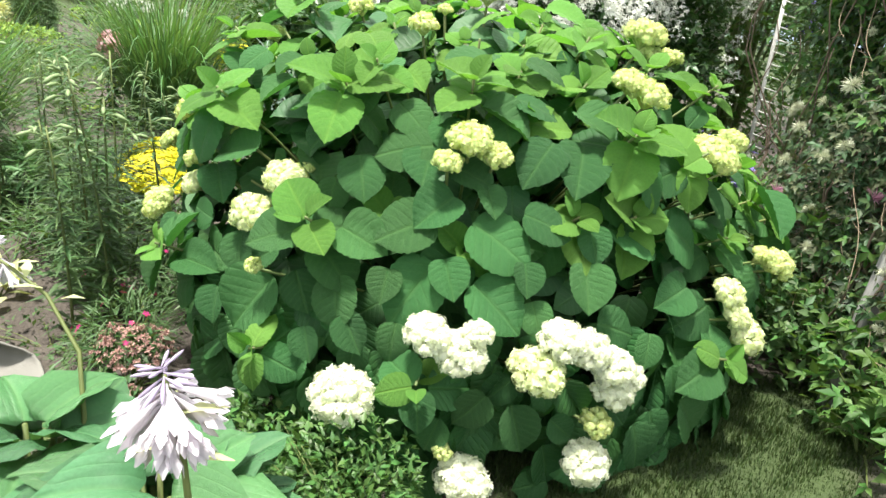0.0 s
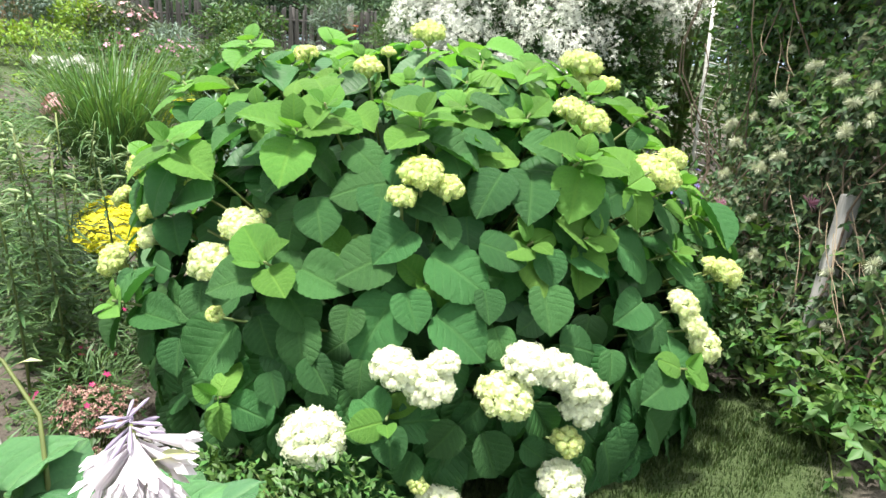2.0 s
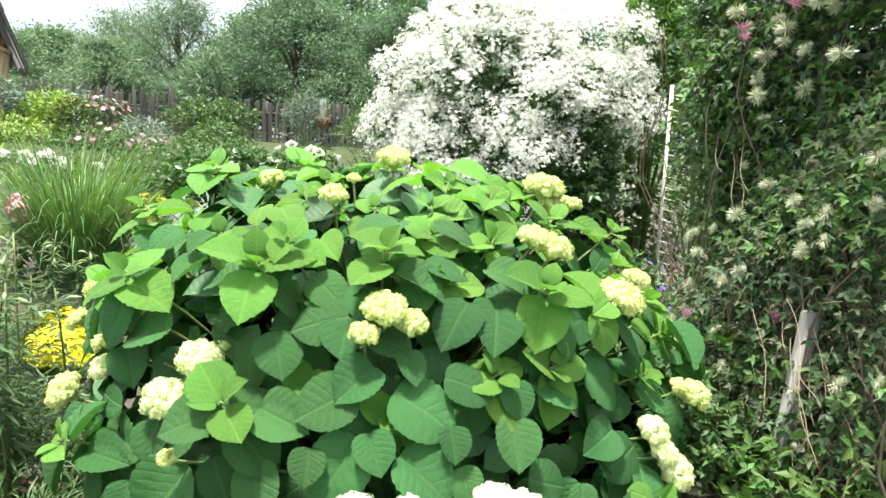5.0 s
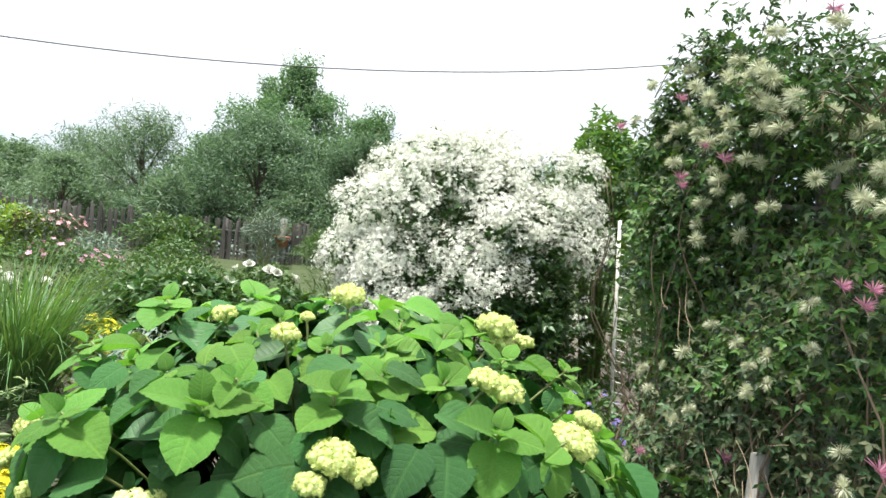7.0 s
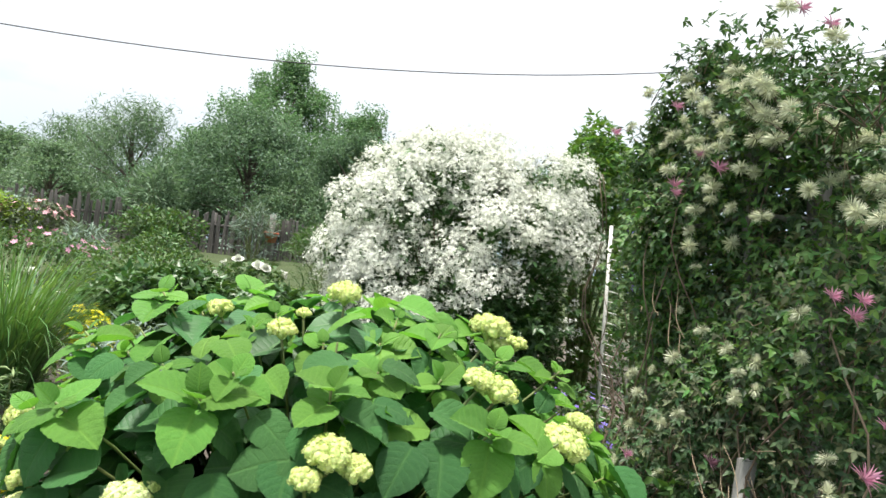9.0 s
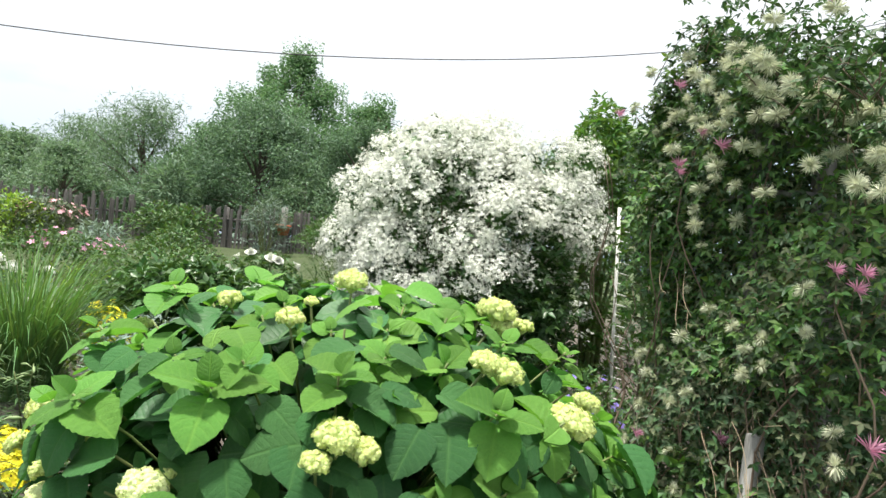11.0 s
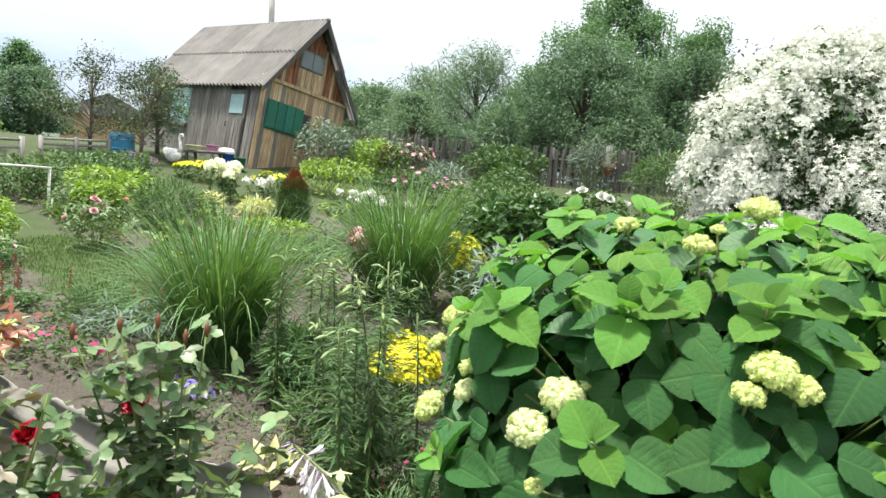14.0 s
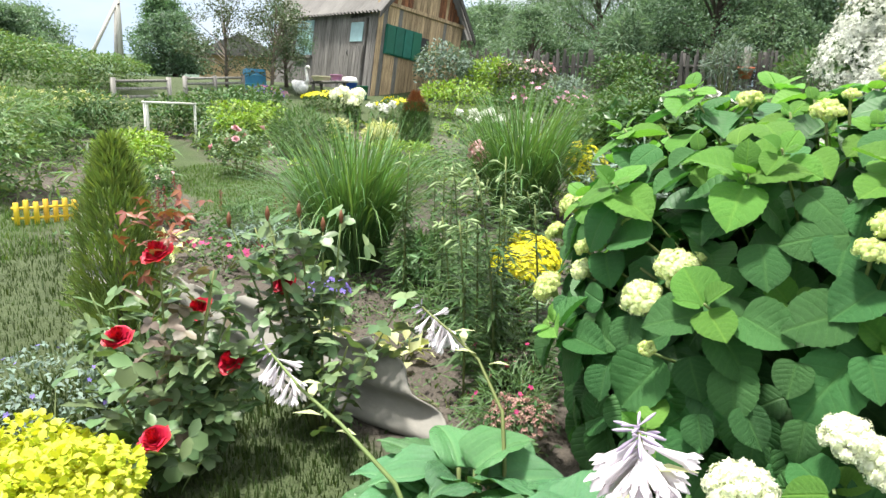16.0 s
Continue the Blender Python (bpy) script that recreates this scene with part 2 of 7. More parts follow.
M_LIMESHRUB = leafy("lime_shrub_leaf", (0.20, 0.325, 0.050), 0.3, "island", 0.3, 0.5)
M_GREYLEAF = leafy("blue_grey_leaf", (0.155, 0.225, 0.185), 0.25, "island", 0.2, 0.55)
M_THUJA = leafy("thuja_spray", (0.060, 0.120, 0.035), 0.4, "island", 0.15, 0.6)
M_CONIFER = leafy("yellow_green_conifer", (0.165, 0.245, 0.065), 0.35, "island", 0.25, 0.55)
M_THUJARED = leafy("browned_thuja_spray", (0.20, 0.080, 0.035), 0.3, "island", 0.15, 0.6)
M_RUSTY = leafy("rusty_spire", (0.22, 0.065, 0.055), 0.35, "island", 0.15, 0.7)
M_WILLOW = leafy("willow_leaf", (0.128, 0.212, 0.124), 0.4, "island", 0.4, 0.5, hue=0.02, glow=(1.1, 1.1, 0.8))
M_TREE = leafy("birch_leaf", (0.118, 0.222, 0.106), 0.4, "island", 0.4, 0.5, hue=0.02, glow=(1.1, 1.1, 0.8))
M_TREEGREY = leafy("apple_leaf", (0.106, 0.184, 0.112), 0.4, "island", 0.4, 0.55, hue=0.02, glow=(1.1, 1.1, 0.8))
M_DARKTREE = leafy("plum_leaf", (0.078, 0.108, 0.058), 0.4, "island", 0.2, 0.5, hue=0.03)
M_GREYWOOD = planked("weathered_grey_boards", (0.23, 0.222, 0.21), (0.075, 0.07, 0.065))
M_BROWNWOOD = planked("old_brown_boards", (0.33, 0.135, 0.065), (0.05, 0.024, 0.016))
M_TANWOOD = planked("tan_weathered_boards", (0.54, 0.40, 0.245), (0.20, 0.14, 0.09))
M_FENCE = planked("dark_fence_pickets", (0.125, 0.118, 0.112), (0.05, 0.046, 0.043))
M_PALEWOOD = planked("bleached_post", (0.46, 0.46, 0.44), (0.24, 0.235, 0.22))
M_RAIL = planked("weathered_rails", (0.33, 0.32, 0.30), (0.14, 0.135, 0.13))
M_SLATE = plain("asbestos_slate", (0.155, 0.152, 0.146), 0.9, 0.18, "object", 2.5, 0.42, 0.5)
M_EDGING = plain("pale_slate_edging", (0.225, 0.218, 0.195), 0.85, 0.1, "object", 7, 0.3, 0.5)
M_TEAL = plain("teal_paint", (0.012, 0.130, 0.085), 0.6, 0.1, "object", 6, 0.3)
M_SKYBLUE = plain("pale_blue_paint", (0.32, 0.50, 0.53), 0.65, 0.1, "object", 6, 0.3)
M_GLASS = plain("dusty_window_glass", (0.20, 0.23, 0.25), 0.2, 0.1, "object", 3, 0.3, 0)
M_WHITEPAINT = plain("chipped_white_paint", (0.74, 0.74, 0.70), 0.55, 0.06, "object", 18, 0.15)
M_SWAN = plain("white_and_black_paint", (0.80, 0.80, 0.80), 0.6, 0.1, "object", 9, 0.75)
M_CONCRETE = plain("pale_concrete", (0.50, 0.49, 0.46), 0.85, 0.08, "object", 5, 0.2)
M_BARREL = plain("blue_barrel", (0.045, 0.30, 0.48), 0.5, 0.05, "object", 4, 0.2)
M_BLUEPL = plain("blue_plastic", (0.03, 0.12, 0.55), 0.4, 0.05, "object", 4, 0.1, 0)
M_PINKPL = plain("mauve_plastic", (0.45, 0.20, 0.36), 0.45, 0.05, "object", 4, 0.1, 0)
M_CREAMPL = plain("cream_plastic", (0.62, 0.60, 0.40), 0.5, 0.05, "object", 4, 0.1, 0)
M_YELLOWPAINT = plain("yellow_paint", (0.72, 0.46, 0.03), 0.55, 0.08, "object", 8, 0.15)
M_TERRACOTTA = plain("terracotta", (0.40, 0.13, 0.06), 0.8, 0.1, "object", 8, 0.2)
M_WIRE = plain("dark_cable", (0.03, 0.03, 0.035), 0.6, 0, "", 4, 0.1, 0)
M_OCHRE = plain("ochre_plaster", (0.55, 0.40, 0.24), 0.9, 0.08, "object", 3, 0.2)
M_HILL = plain("wooded_hill", (0.075, 0.115, 0.085), 0.95, 0.1, "object", 0.08, 0.4, 0)


# ---- geometry helpers ----
RNG = np.random.default_rng(7)


class Geo:
    """Collects polygons and turns them into one mesh."""

    def __init__(self):
        self.v, self.l, self.s, self.u, self.n = [], [], [], [], 0

    def raw(self, v, loops, sizes, uv=None):
        v = np.asarray(v, float)
        loops = np.asarray(loops, int)
        self.v.append(v)
        self.l.append(loops + self.n)
        self.s.append(np.asarray(sizes, int))
        self.u.append(np.zeros((len(loops), 2)) if uv is None else np.asarray(uv, float))
        self.n += len(v)
        return self

    def add(self, tmpl, mats, offs):
        """Many copies of a template (verts, loops, sizes, uv) under 3 x 3 matrices and offsets."""
        v, loops, sizes, uv = tmpl
        mats, offs = np.asarray(mats, float), np.asarray(offs, float)
        c = len(offs)
        if c == 0:
            return self
        vv = np.einsum("cij,nj->cni", mats, v) + offs[:, None, :]
        ll = loops[None, :] + (np.arange(c) * len(v))[:, None]
        return self.raw(vv.reshape(-1, 3), ll.ravel(), np.tile(sizes, c), np.tile(uv, (c, 1)))

    def tube(self, pts, rad, sides=5, cap=True):
        pts = np.asarray(pts, float)
        rad = np.broadcast_to(np.asarray(rad, float), (len(pts),))
        t = np.gradient(pts, axis=0)
        t /= np.linalg.norm(t, axis=1)[:, None] + 1e-9
        ref = np.array([0.31, 0.9, 0.2]) if abs(t[0][2]) > 0.7 else np.array([0.0, 0.0, 1.0])
        a = np.cross(t, ref)
        a /= np.linalg.norm(a, axis=1)[:, None] + 1e-9
        b = np.cross(t, a)
        ang = np.arange(sides) * 2 * np.pi / sides
        ring = a[:, None, :] * np.cos(ang)[None, :, None] + b[:, None, :] * np.sin(ang)[None, :, None]
        v = (pts[:, None, :] + ring * rad[:, None, None]).reshape(-1, 3)
        loops, sizes = [], []
        for i in range(len(pts) - 1):
            for j in range(sides):
                k = (j + 1) % sides
                loops += [i * sides + j, i * sides + k, (i + 1) * sides + k, (i + 1) * sides + j]
                sizes.append(4)
        if cap:
            loops += list(range(sides))[::-1] + [(len(pts) - 1) * sides + j for j in range(sides)]
            sizes += [sides, sides]
        return self.raw(v, loops, sizes)

    def box(self, lo, hi, m=None, bevel=0.0):
        lo, hi = np.asarray(lo, float), np.asarray(hi, float)
        b = bevel
        v = []
        for z, i in ((lo[2], b), (lo[2] + b, 0), (hi[2] - b, 0), (hi[2], b)) if b else ((lo[2], 0), (hi[2], 0)):
            v += [(lo[0] + i, lo[1] + i, z), (hi[0] - i, lo[1] + i, z), (hi[0] - i, hi[1] - i, z), (lo[0] + i, hi[1] - i, z)]
        v = np.array(v)
        if m is not None:
            v = v @ np.array(m.to_3x3()).T + np.array(m.translation)
        k = len(v) // 4
        loops, sizes = [3, 2, 1, 0] + [4 * k - 4, 4 * k - 3, 4 * k - 2, 4 * k - 1], [4, 4]
        for r in range(k - 1):
            for j in range(4):
                q = (j + 1) % 4
                loops += [r * 4 + j, r * 4 + q, r * 4 + 4 + q, r * 4 + 4 + j]
                sizes.append(4)
        return self.raw(v, loops, sizes)

    def lathe(self, profile, sides=14):
        """A body of revolution round z from (radius, height) pairs."""
        ang = np.arange(sides) * 2 * np.pi / sides
        v = np.array([(r * math.cos(a), r * math.sin(a), z) for r, z in profile for a in ang])
        loops, sizes = [], []
        for i in range(len(profile) - 1):
            for j in range(sides):
                k = (j + 1) % sides
                loops += [i * sides + j, i * sides + k, (i + 1) * sides + k, (i + 1) * sides + j]
                sizes.append(4)
        loops += list(range(sides))[::-1] + [(len(profile) - 1) * sides + j for j in range(sides)]
        sizes += [sides, sides]
        return self.raw(v, loops, sizes)

    def mesh(self, name, material, smooth=True):
        me = bpy.data.meshes.new(name)
        v, loops = np.concatenate(self.v), np.concatenate(self.l)
        sizes, uv = np.concatenate(self.s), np.concatenate(self.u)
        me.vertices.add(len(v))
        me.vertices.foreach_set("co", v.astype(np.float32).ravel())
        me.loops.add(len(loops))
        me.loops.foreach_set("vertex_index", loops.astype(np.int32))
        me.polygons.add(len(sizes))
        me.polygons.foreach_set("loop_start", np.concatenate(([0], np.cumsum(sizes)[:-1])).astype(np.int32))
        me.polygons.foreach_set("use_smooth", np.full(len(sizes), bool(smooth)))
        layer = me.uv_layers.new(name="UVMap")
        layer.data.foreach_set("uv", uv.astype(np.float32).ravel())
        me.materials.append(material)
        me.update(calc_edges=True)
        me.validate()
        return me


def thing(name, label, category, at=(0, 0, 0), group="", kind="", turn=0.0):
    ob = new(name)
    ob.empty_display_size = 0.1
    ob.matrix_basis = pose(*at, 0, 0, turn)
    return tagged(ob, label, category, group, kind)


def part(name, geo, material, parent, label="", m=None, kind="", smooth=True):
    """Links a Geo, bmesh or mesh as one mesh object under a thing or a part."""
    if isinstance(geo, Geo):
        geo = geo.mesh(name, material, smooth)
    elif isinstance(geo, bmesh.types.BMesh):
        me = bpy.data.meshes.new(name)
        geo.to_mesh(me)
        geo.free()
        me.materials.append(material)
        geo = me
    ob = new(name, geo)
    ob.parent = parent
    if m is not None:
        ob.matrix_basis = m
    return tagged(ob, label, "", "", kind)


def sheet(stations, cols=1, fold=0.12, droop=0.15, ripple=0.0, base=0.0, arch=0.0, teeth=0.0):
    """A leaf of length 1 along y: (u, half width) stations, folded along its midrib, drooping to its tip."""
    across = np.linspace(-1, 1, 2 * cols + 1)
    v, uvs = [], []
    for i, (u, w) in enumerate(stations):
        for a in across:
            z = fold * abs(a) * w * 2 - arch * a * a * w - droop * u * u + ripple * math.sin(i * 2.2 + 3 * a) * abs(a)
            tooth = 1 + (teeth if i % 2 else -teeth) * (abs(a) > 0.99)
            v.append((a * w * tooth, u + base * (1 - abs(a)) * (1 if i == 0 else 0.3 if i == 1 else 0), z))
            uvs.append((u, 0.5 + 0.5 * a * min(1, w * 2.2)))
    k = len(across)
    loops, sizes = [], []
    for i in range(len(stations) - 1):
        for j in range(k - 1):
            loops += [i * k + j, i * k + j + 1, (i + 1) * k + j + 1, (i + 1) * k + j]
            sizes.append(4)
    uvs = np.array(uvs)
    return np.array(v), np.array(loops), np.array(sizes), uvs[loops]


def blade(bend, width=0.012, segs=6, lift=0.0):
    """A grass blade of length 1 that arcs from upright over to y."""
    a, y, z = radians(4), 0.0, 0.0
    v, loops, sizes = [], [], []
    for i in range(segs + 1):
        f = i / segs
        w = width * (1 - f ** 2.2) + 0.0006
        v += [(-w, y, z), (w, y, z + 0.3 * w)]
        a = radians(4) + bend * f ** 1.6
        y += math.sin(a) / segs
        z += math.cos(a) / segs
    for i in range(segs):
        loops += [2 * i, 2 * i + 1, 2 * i + 3, 2 * i + 2]
        sizes.append(4)
    return np.array(v), np.array(loops), np.array(sizes), np.zeros((len(loops), 2))


def merged(*ts):
    v, loops, sizes, uv, n = [], [], [], [], 0
    for t in ts:
        v.append(t[0])
        loops.append(t[1] + n)
        sizes.append(t[2])
        uv.append(t[3])
        n += len(t[0])
    return np.concatenate(v), np.concatenate(loops), np.concatenate(sizes), np.concatenate(uv)


def moved(t, m):
    v = t[0] @ np.array(m.to_3x3()).T + np.array(m.translation)
    return v, t[1], t[2], t[3]


def unit(a):
    a = np.asarray(a, float)
    return a / (np.linalg.norm(a, axis=-1, keepdims=True) + 1e-9)


def axes(along, up):
    """3 x 3 matrices whose y runs along and whose z is nearest to up."""
    y = unit(along)
    x = unit(np.cross(y, up))
    z = np.cross(x, y)
    return np.stack([x, y, z], axis=-1)


def turned(n, rng, tilt=0.5):
    """Random leaf attitudes: pointing anywhere, blades facing more or less up."""
    a = rng.uniform(0, 2 * np.pi, n)
    along = np.stack([np.cos(a), np.sin(a), rng.normal(-0.15, tilt, n)], -1)
    up = np.stack([rng.normal(0, tilt, n), rng.normal(0, tilt, n), np.ones(n)], -1)
    return axes(along, up)


def ground_z(x, y):
    """The garden rises away from the camera towards the shed, then flattens out."""
    d = np.hypot(x, y)
    inner = 0.0052 * np.clip(d - 1, 0, 19) ** 2
    outer = 0.6 * (1 - np.exp(-np.clip(d - 20, 0, None) / 6))
    s = np.clip((np.asarray(y, float) + 8) / 8, 0, 1)
    return (inner + outer) * (0.2 + 0.8 * s * s * (3 - 2 * s))


OVATE = [(-0.045, 0.07), (-0.035, 0.20), (0.0, 0.33), (0.07, 0.44), (0.17, 0.505), (0.28, 0.535), (0.40, 0.54), (0.52, 0.525), (0.63, 0.48), (0.73, 0.41), (0.82, 0.305), (0.89, 0.195), (0.95, 0.085), (1.0, 0.004)]
SMALL = sheet([(0, 0.02), (0.42, 0.25), (1, 0.01)], 1, 0.2, 0.15)
ROUND = sheet([(0, 0.06), (0.28, 0.36), (0.72, 0.34), (1, 0.03)], 1, 0.12, 0.15)
TINY = sheet([(0, 0.03), (0.45, 0.26), (1, 0.01)], 1, 0.25, 0.1)
NARROW = sheet([(0, 0.02), (0.45, 0.08), (1, 0.005)], 1, 0.2, 0.3)
NEEDLE = sheet([(0, 0.02), (0.5, 0.05), (1, 0.004)], 1, 0.2, 0.1)
ROSETRIO = merged(ROUND, moved(ROUND, pose(0, -0.1, 0, 0, 0, 80) @ Matrix.Scale(0.85, 4)), moved(ROUND, pose(0, -0.1, 0, 0, 0, -80) @ Matrix.Scale(0.85, 4)))
TRIO = merged(SMALL, moved(SMALL, pose(0, 0, 0, 0, 0, 75) @ Matrix.Scale(0.8, 4)), moved(SMALL, pose(0, 0, 0, 0, 0, -75) @ Matrix.Scale(0.8, 4)))
PETAL = (np.array([(0, 0, 0), (0.30, 0.45, 0.06), (0.20, 0.95, 0.10), (-0.20, 0.95, 0.10), (-0.30, 0.45, 0.06)]), np.arange(5), np.array([5]), np.zeros((5, 2)))
FLORET = merged(*[moved(PETAL, pose(0, 0, 0, 0, 0, 90 * k)) for k in range(4)])
FIVE = merged(*[moved(PETAL, pose(0, 0, 0, 0, 0, 72 * k)) for k in range(5)])
THIN = sheet([(0, 0.04), (0.5, 0.11), (1, 0.01)], 1, 0.2, 0.1)
STARPETAL = sheet([(0, 0.05), (0.55, 0.23), (1, 0.03)], 1, 0.2, 0.1)
SLIMPETAL = (np.array([(0, 0, 0), (0.21, 0.5, 0.05), (0, 1, -0.06), (-0.21, 0.5, 0.05)]), np.arange(4), np.array([4]), np.zeros((4, 2)))
STAR = merged(*[moved(SLIMPETAL, pose(0, 0, 0, 8, 0, 90 * k)) for k in range(4)])
BLOB = merged(*[moved(TINY, pose(0, 0, 0, 20 + 35 * (k % 2), 0, 60 * k)) for k in range(6)])
FLECK = (np.array([(0, 0, 0), (0.25, 0.42, 0.07), (0, 1, -0.12), (-0.25, 0.42, 0.07)]), np.array([0, 1, 2, 0, 2, 3]), np.array([3, 3]), np.zeros((6, 2)))


# ---- ground: one sheet to the horizon, soil beds with lawn between them ----
def lawn_mask(x, y):
    """1 on mown grass, 0 on bare soil."""
    edge = 0.12 * np.sin(3.1 * x + 1.3 * y) + 0.08 * np.sin(7.3 * y - 2.0 * x)
    front = np.clip((x - 0.12 + edge) * 6, 0, 1) * np.clip((1.36 + 0.6 * (y - 1.45) - x + 0.5 * edge) * 7, 0, 1) * np.clip((2.6 - y) * 5, 0, 1)
    near = np.clip((0.55 - y + edge) * 5, 0, 1)
    s = (x + 5.6) * 0.45 + (y - 5.6)
    strip = np.clip((0.75 - np.abs(s - 0.1) + edge) * 5, 0, 1) * np.clip((-x - 3.3) * 3, 0, 1)
    side = np.clip((1.93 - 0.336 * (x + 1.12) - y - 0.1 + 0.5 * edge) * 6, 0, 1) * np.clip((-0.95 - x) * 6, 0, 1) * 0.85
    mid = np.clip((1.0 - np.hypot((x + 5.0) / 1.9, y - 8.7) * 1.0 + edge) * 4, 0, 1) * 0.8
    far = np.clip((np.hypot(x, y) - 13) * 0.5, 0, 1) * 0.9
    wild = np.clip((-x - 5.2 + edge) * 2, 0, 1) * np.clip((4.0 - y) * 2, 0, 1)
    return np.clip(np.maximum.reduce([front, near * 0.8, strip, side, mid, far, wild]), 0, 1)


_g = np.linspace(-1, 1, 281)
_gx = -1.5 + 7 * _g + 640 * np.sign(_g) * np.abs(_g) ** 9
_gy = 3.0 + 7 * _g + 640 * np.sign(_g) * np.abs(_g) ** 9
_X, _Y = np.meshgrid(_gx, _gy, indexing="ij")
_rough = 0.012 * np.sin(9 * _X + 4 * np.sin(5 * _Y)) * np.sin(8 * _Y + 2 * np.cos(6 * _X)) + 0.006 * np.sin(31 * _X) * np.sin(27 * _Y)
_Z = ground_z(_X, _Y) + _rough * (np.hypot(_X, _Y) < 12) + 0.012 * RNG.normal(size=_X.shape) * (1 - lawn_mask(_X, _Y)) * (np.hypot(_X, _Y) < 6)
_n = len(_g)
_i = np.arange(_n * _n).reshape(_n, _n)
_quads = np.stack([_i[:-1, :-1], _i[1:, :-1], _i[1:, 1:], _i[:-1, 1:]], -1).reshape(-1, 4)
M_GROUND, gn, gl, gb = nodes_of("garden_soil_and_grass")
g_co = gn.new("ShaderNodeTexCoord")
g_at = gn.new("ShaderNodeAttribute")
g_at.attribute_name = "lawn"
g_fine, g_wide = gn.new("ShaderNodeTexNoise"), gn.new("ShaderNodeTexNoise")
g_fine.inputs["Scale"].default_value, g_fine.inputs["Detail"].default_value = 55, 8
g_wide.inputs["Scale"].default_value, g_wide.inputs["Detail"].default_value = 3.0, 5
g_soil, g_turf = gn.new("ShaderNodeValToRGB"), gn.new("ShaderNodeValToRGB")
g_soil.color_ramp.elements[0].color, g_soil.color_ramp.elements[1].color = (0.036, 0.030, 0.024, 1), (0.120, 0.103, 0.085, 1)
g_turf.color_ramp.elements[0].color, g_turf.color_ramp.elements[1].color = (0.032, 0.052, 0.016, 1), (0.056, 0.088, 0.025, 1)
g_mix = gn.new("ShaderNodeMix")
g_mix.data_type = "RGBA"
for tex in (g_fine, g_wide):
    gl.new(g_co.outputs["Object"], tex.inputs["Vector"])
g_sum = mathn(gn, gl, "MULTIPLY_ADD", g_wide.outputs[0], 0.5, mathn(gn, gl, "MULTIPLY", g_fine.outputs[0], 0.5))
g_sum = mathn(gn, gl, "MULTIPLY_ADD", g_sum, 2.2, -0.6)
gl.new(g_sum, g_soil.inputs[0])
gl.new(g_sum, g_turf.inputs[0])
gl.new(g_at.outputs["Fac"], g_mix.inputs["Factor"])
gl.new(g_soil.outputs[0], g_mix.inputs["A"])
gl.new(g_turf.outputs[0], g_mix.inputs["B"])
gl.new(g_mix.outputs["Result"], gb.inputs["Base Color"])
gb.inputs["Roughness"].default_value = 0.95
g_bump = gn.new("ShaderNodeBump")
g_bump.inputs["Strength"].default_value, g_bump.inputs["Distance"].default_value = 0.9, 0.02
gl.new(g_fine.outputs[0], g_bump.inputs["Height"])
gl.new(g_bump.outputs[0], gb.inputs["Normal"])
_me = Geo().raw(np.stack([_X, _Y, _Z], -1).reshape(-1, 3), _quads.ravel(), np.full(len(_quads), 4)).mesh("ground", M_GROUND)
_a = _me.attributes.new("lawn", "FLOAT", "POINT")
_a.data.foreach_set("value", lawn_mask(_X, _Y).ravel().astype(np.float32))
ground = tagged(new("ground", _me), "rising garden ground of dark soil and mown lawn", "ground", kind="structure")


def lawn_patch(x0, x1, y0, y1, count, height, seed, grass=M_LAWN):
    rng = np.random.default_rng(seed)
    x, y = rng.uniform(x0, x1, count), rng.uniform(y0, y1, count)
    keep = lawn_mask(x, y) > rng.uniform(0.15, 1.0, count)
    x, y = x[keep], y[keep]
    g = Geo()
    h = height * rng.uniform(0.5, 1.3, len(x))
    a = rng.uniform(0, 2 * np.pi, len(x))
    along = np.stack([np.cos(a), np.sin(a), np.zeros(len(x))], -1)
    m = axes(along, np.array([0, 0, 1.0]))
    m = m * h[:, None, None] * np.array([1.6, 1, 1])[None, None, :]
    pick = rng.integers(0, 3, len(x))
    for k, t in enumerate((blade(0.5, 0.045, 2), blade(1.0, 0.045, 2), blade(1.6, 0.045, 3))):
        s = pick == k
        g.add(t, m[s], np.stack([x[s], y[s], ground_z(x[s], y[s]) - 0.004], -1))
    return tagged(new("lawn", g.mesh("lawn", grass)), "short mown lawn grass with yellowish tips", "grass", kind="stuff")


lawn_patch(0.0, 1.8, 0.9, 2.6, 64000, 0.026, 1)
lawn_patch(-7.5, -3.2, 4.0, 7.5, 30000, 0.045, 2, M_LAWN_LIT)
lawn_patch(-7.0, -3.0, 7.2, 10.5, 14000, 0.06, 3, M_LAWN_LIT)
lawn_patch(-5.5, -1.9, 0.2, 4.0, 34000, 0.04, 4)
lawn_patch(-9.5, -5.0, 1.0, 4.5, 24000, 0.05, 5, M_LAWN_LIT)


# ---- the hydrangea ----
HX, HY, HRX, HRY, HH = 0.10, 2.52, 1.05, 0.95, 1.45


def hull_r(z):
    """How far the bush reaches forward at a height; it leans back towards its top."""
    return 1.06 * max(0.0, 1 - (max(z, 0.0) / HH) ** 3) ** 0.75


def hull_w(z):
    """How far it reaches to the sides, with fuller shoulders."""
    return 1.06 * max(0.0, 1 - (max(z, 0.0) / HH) ** 4.4) ** 0.6


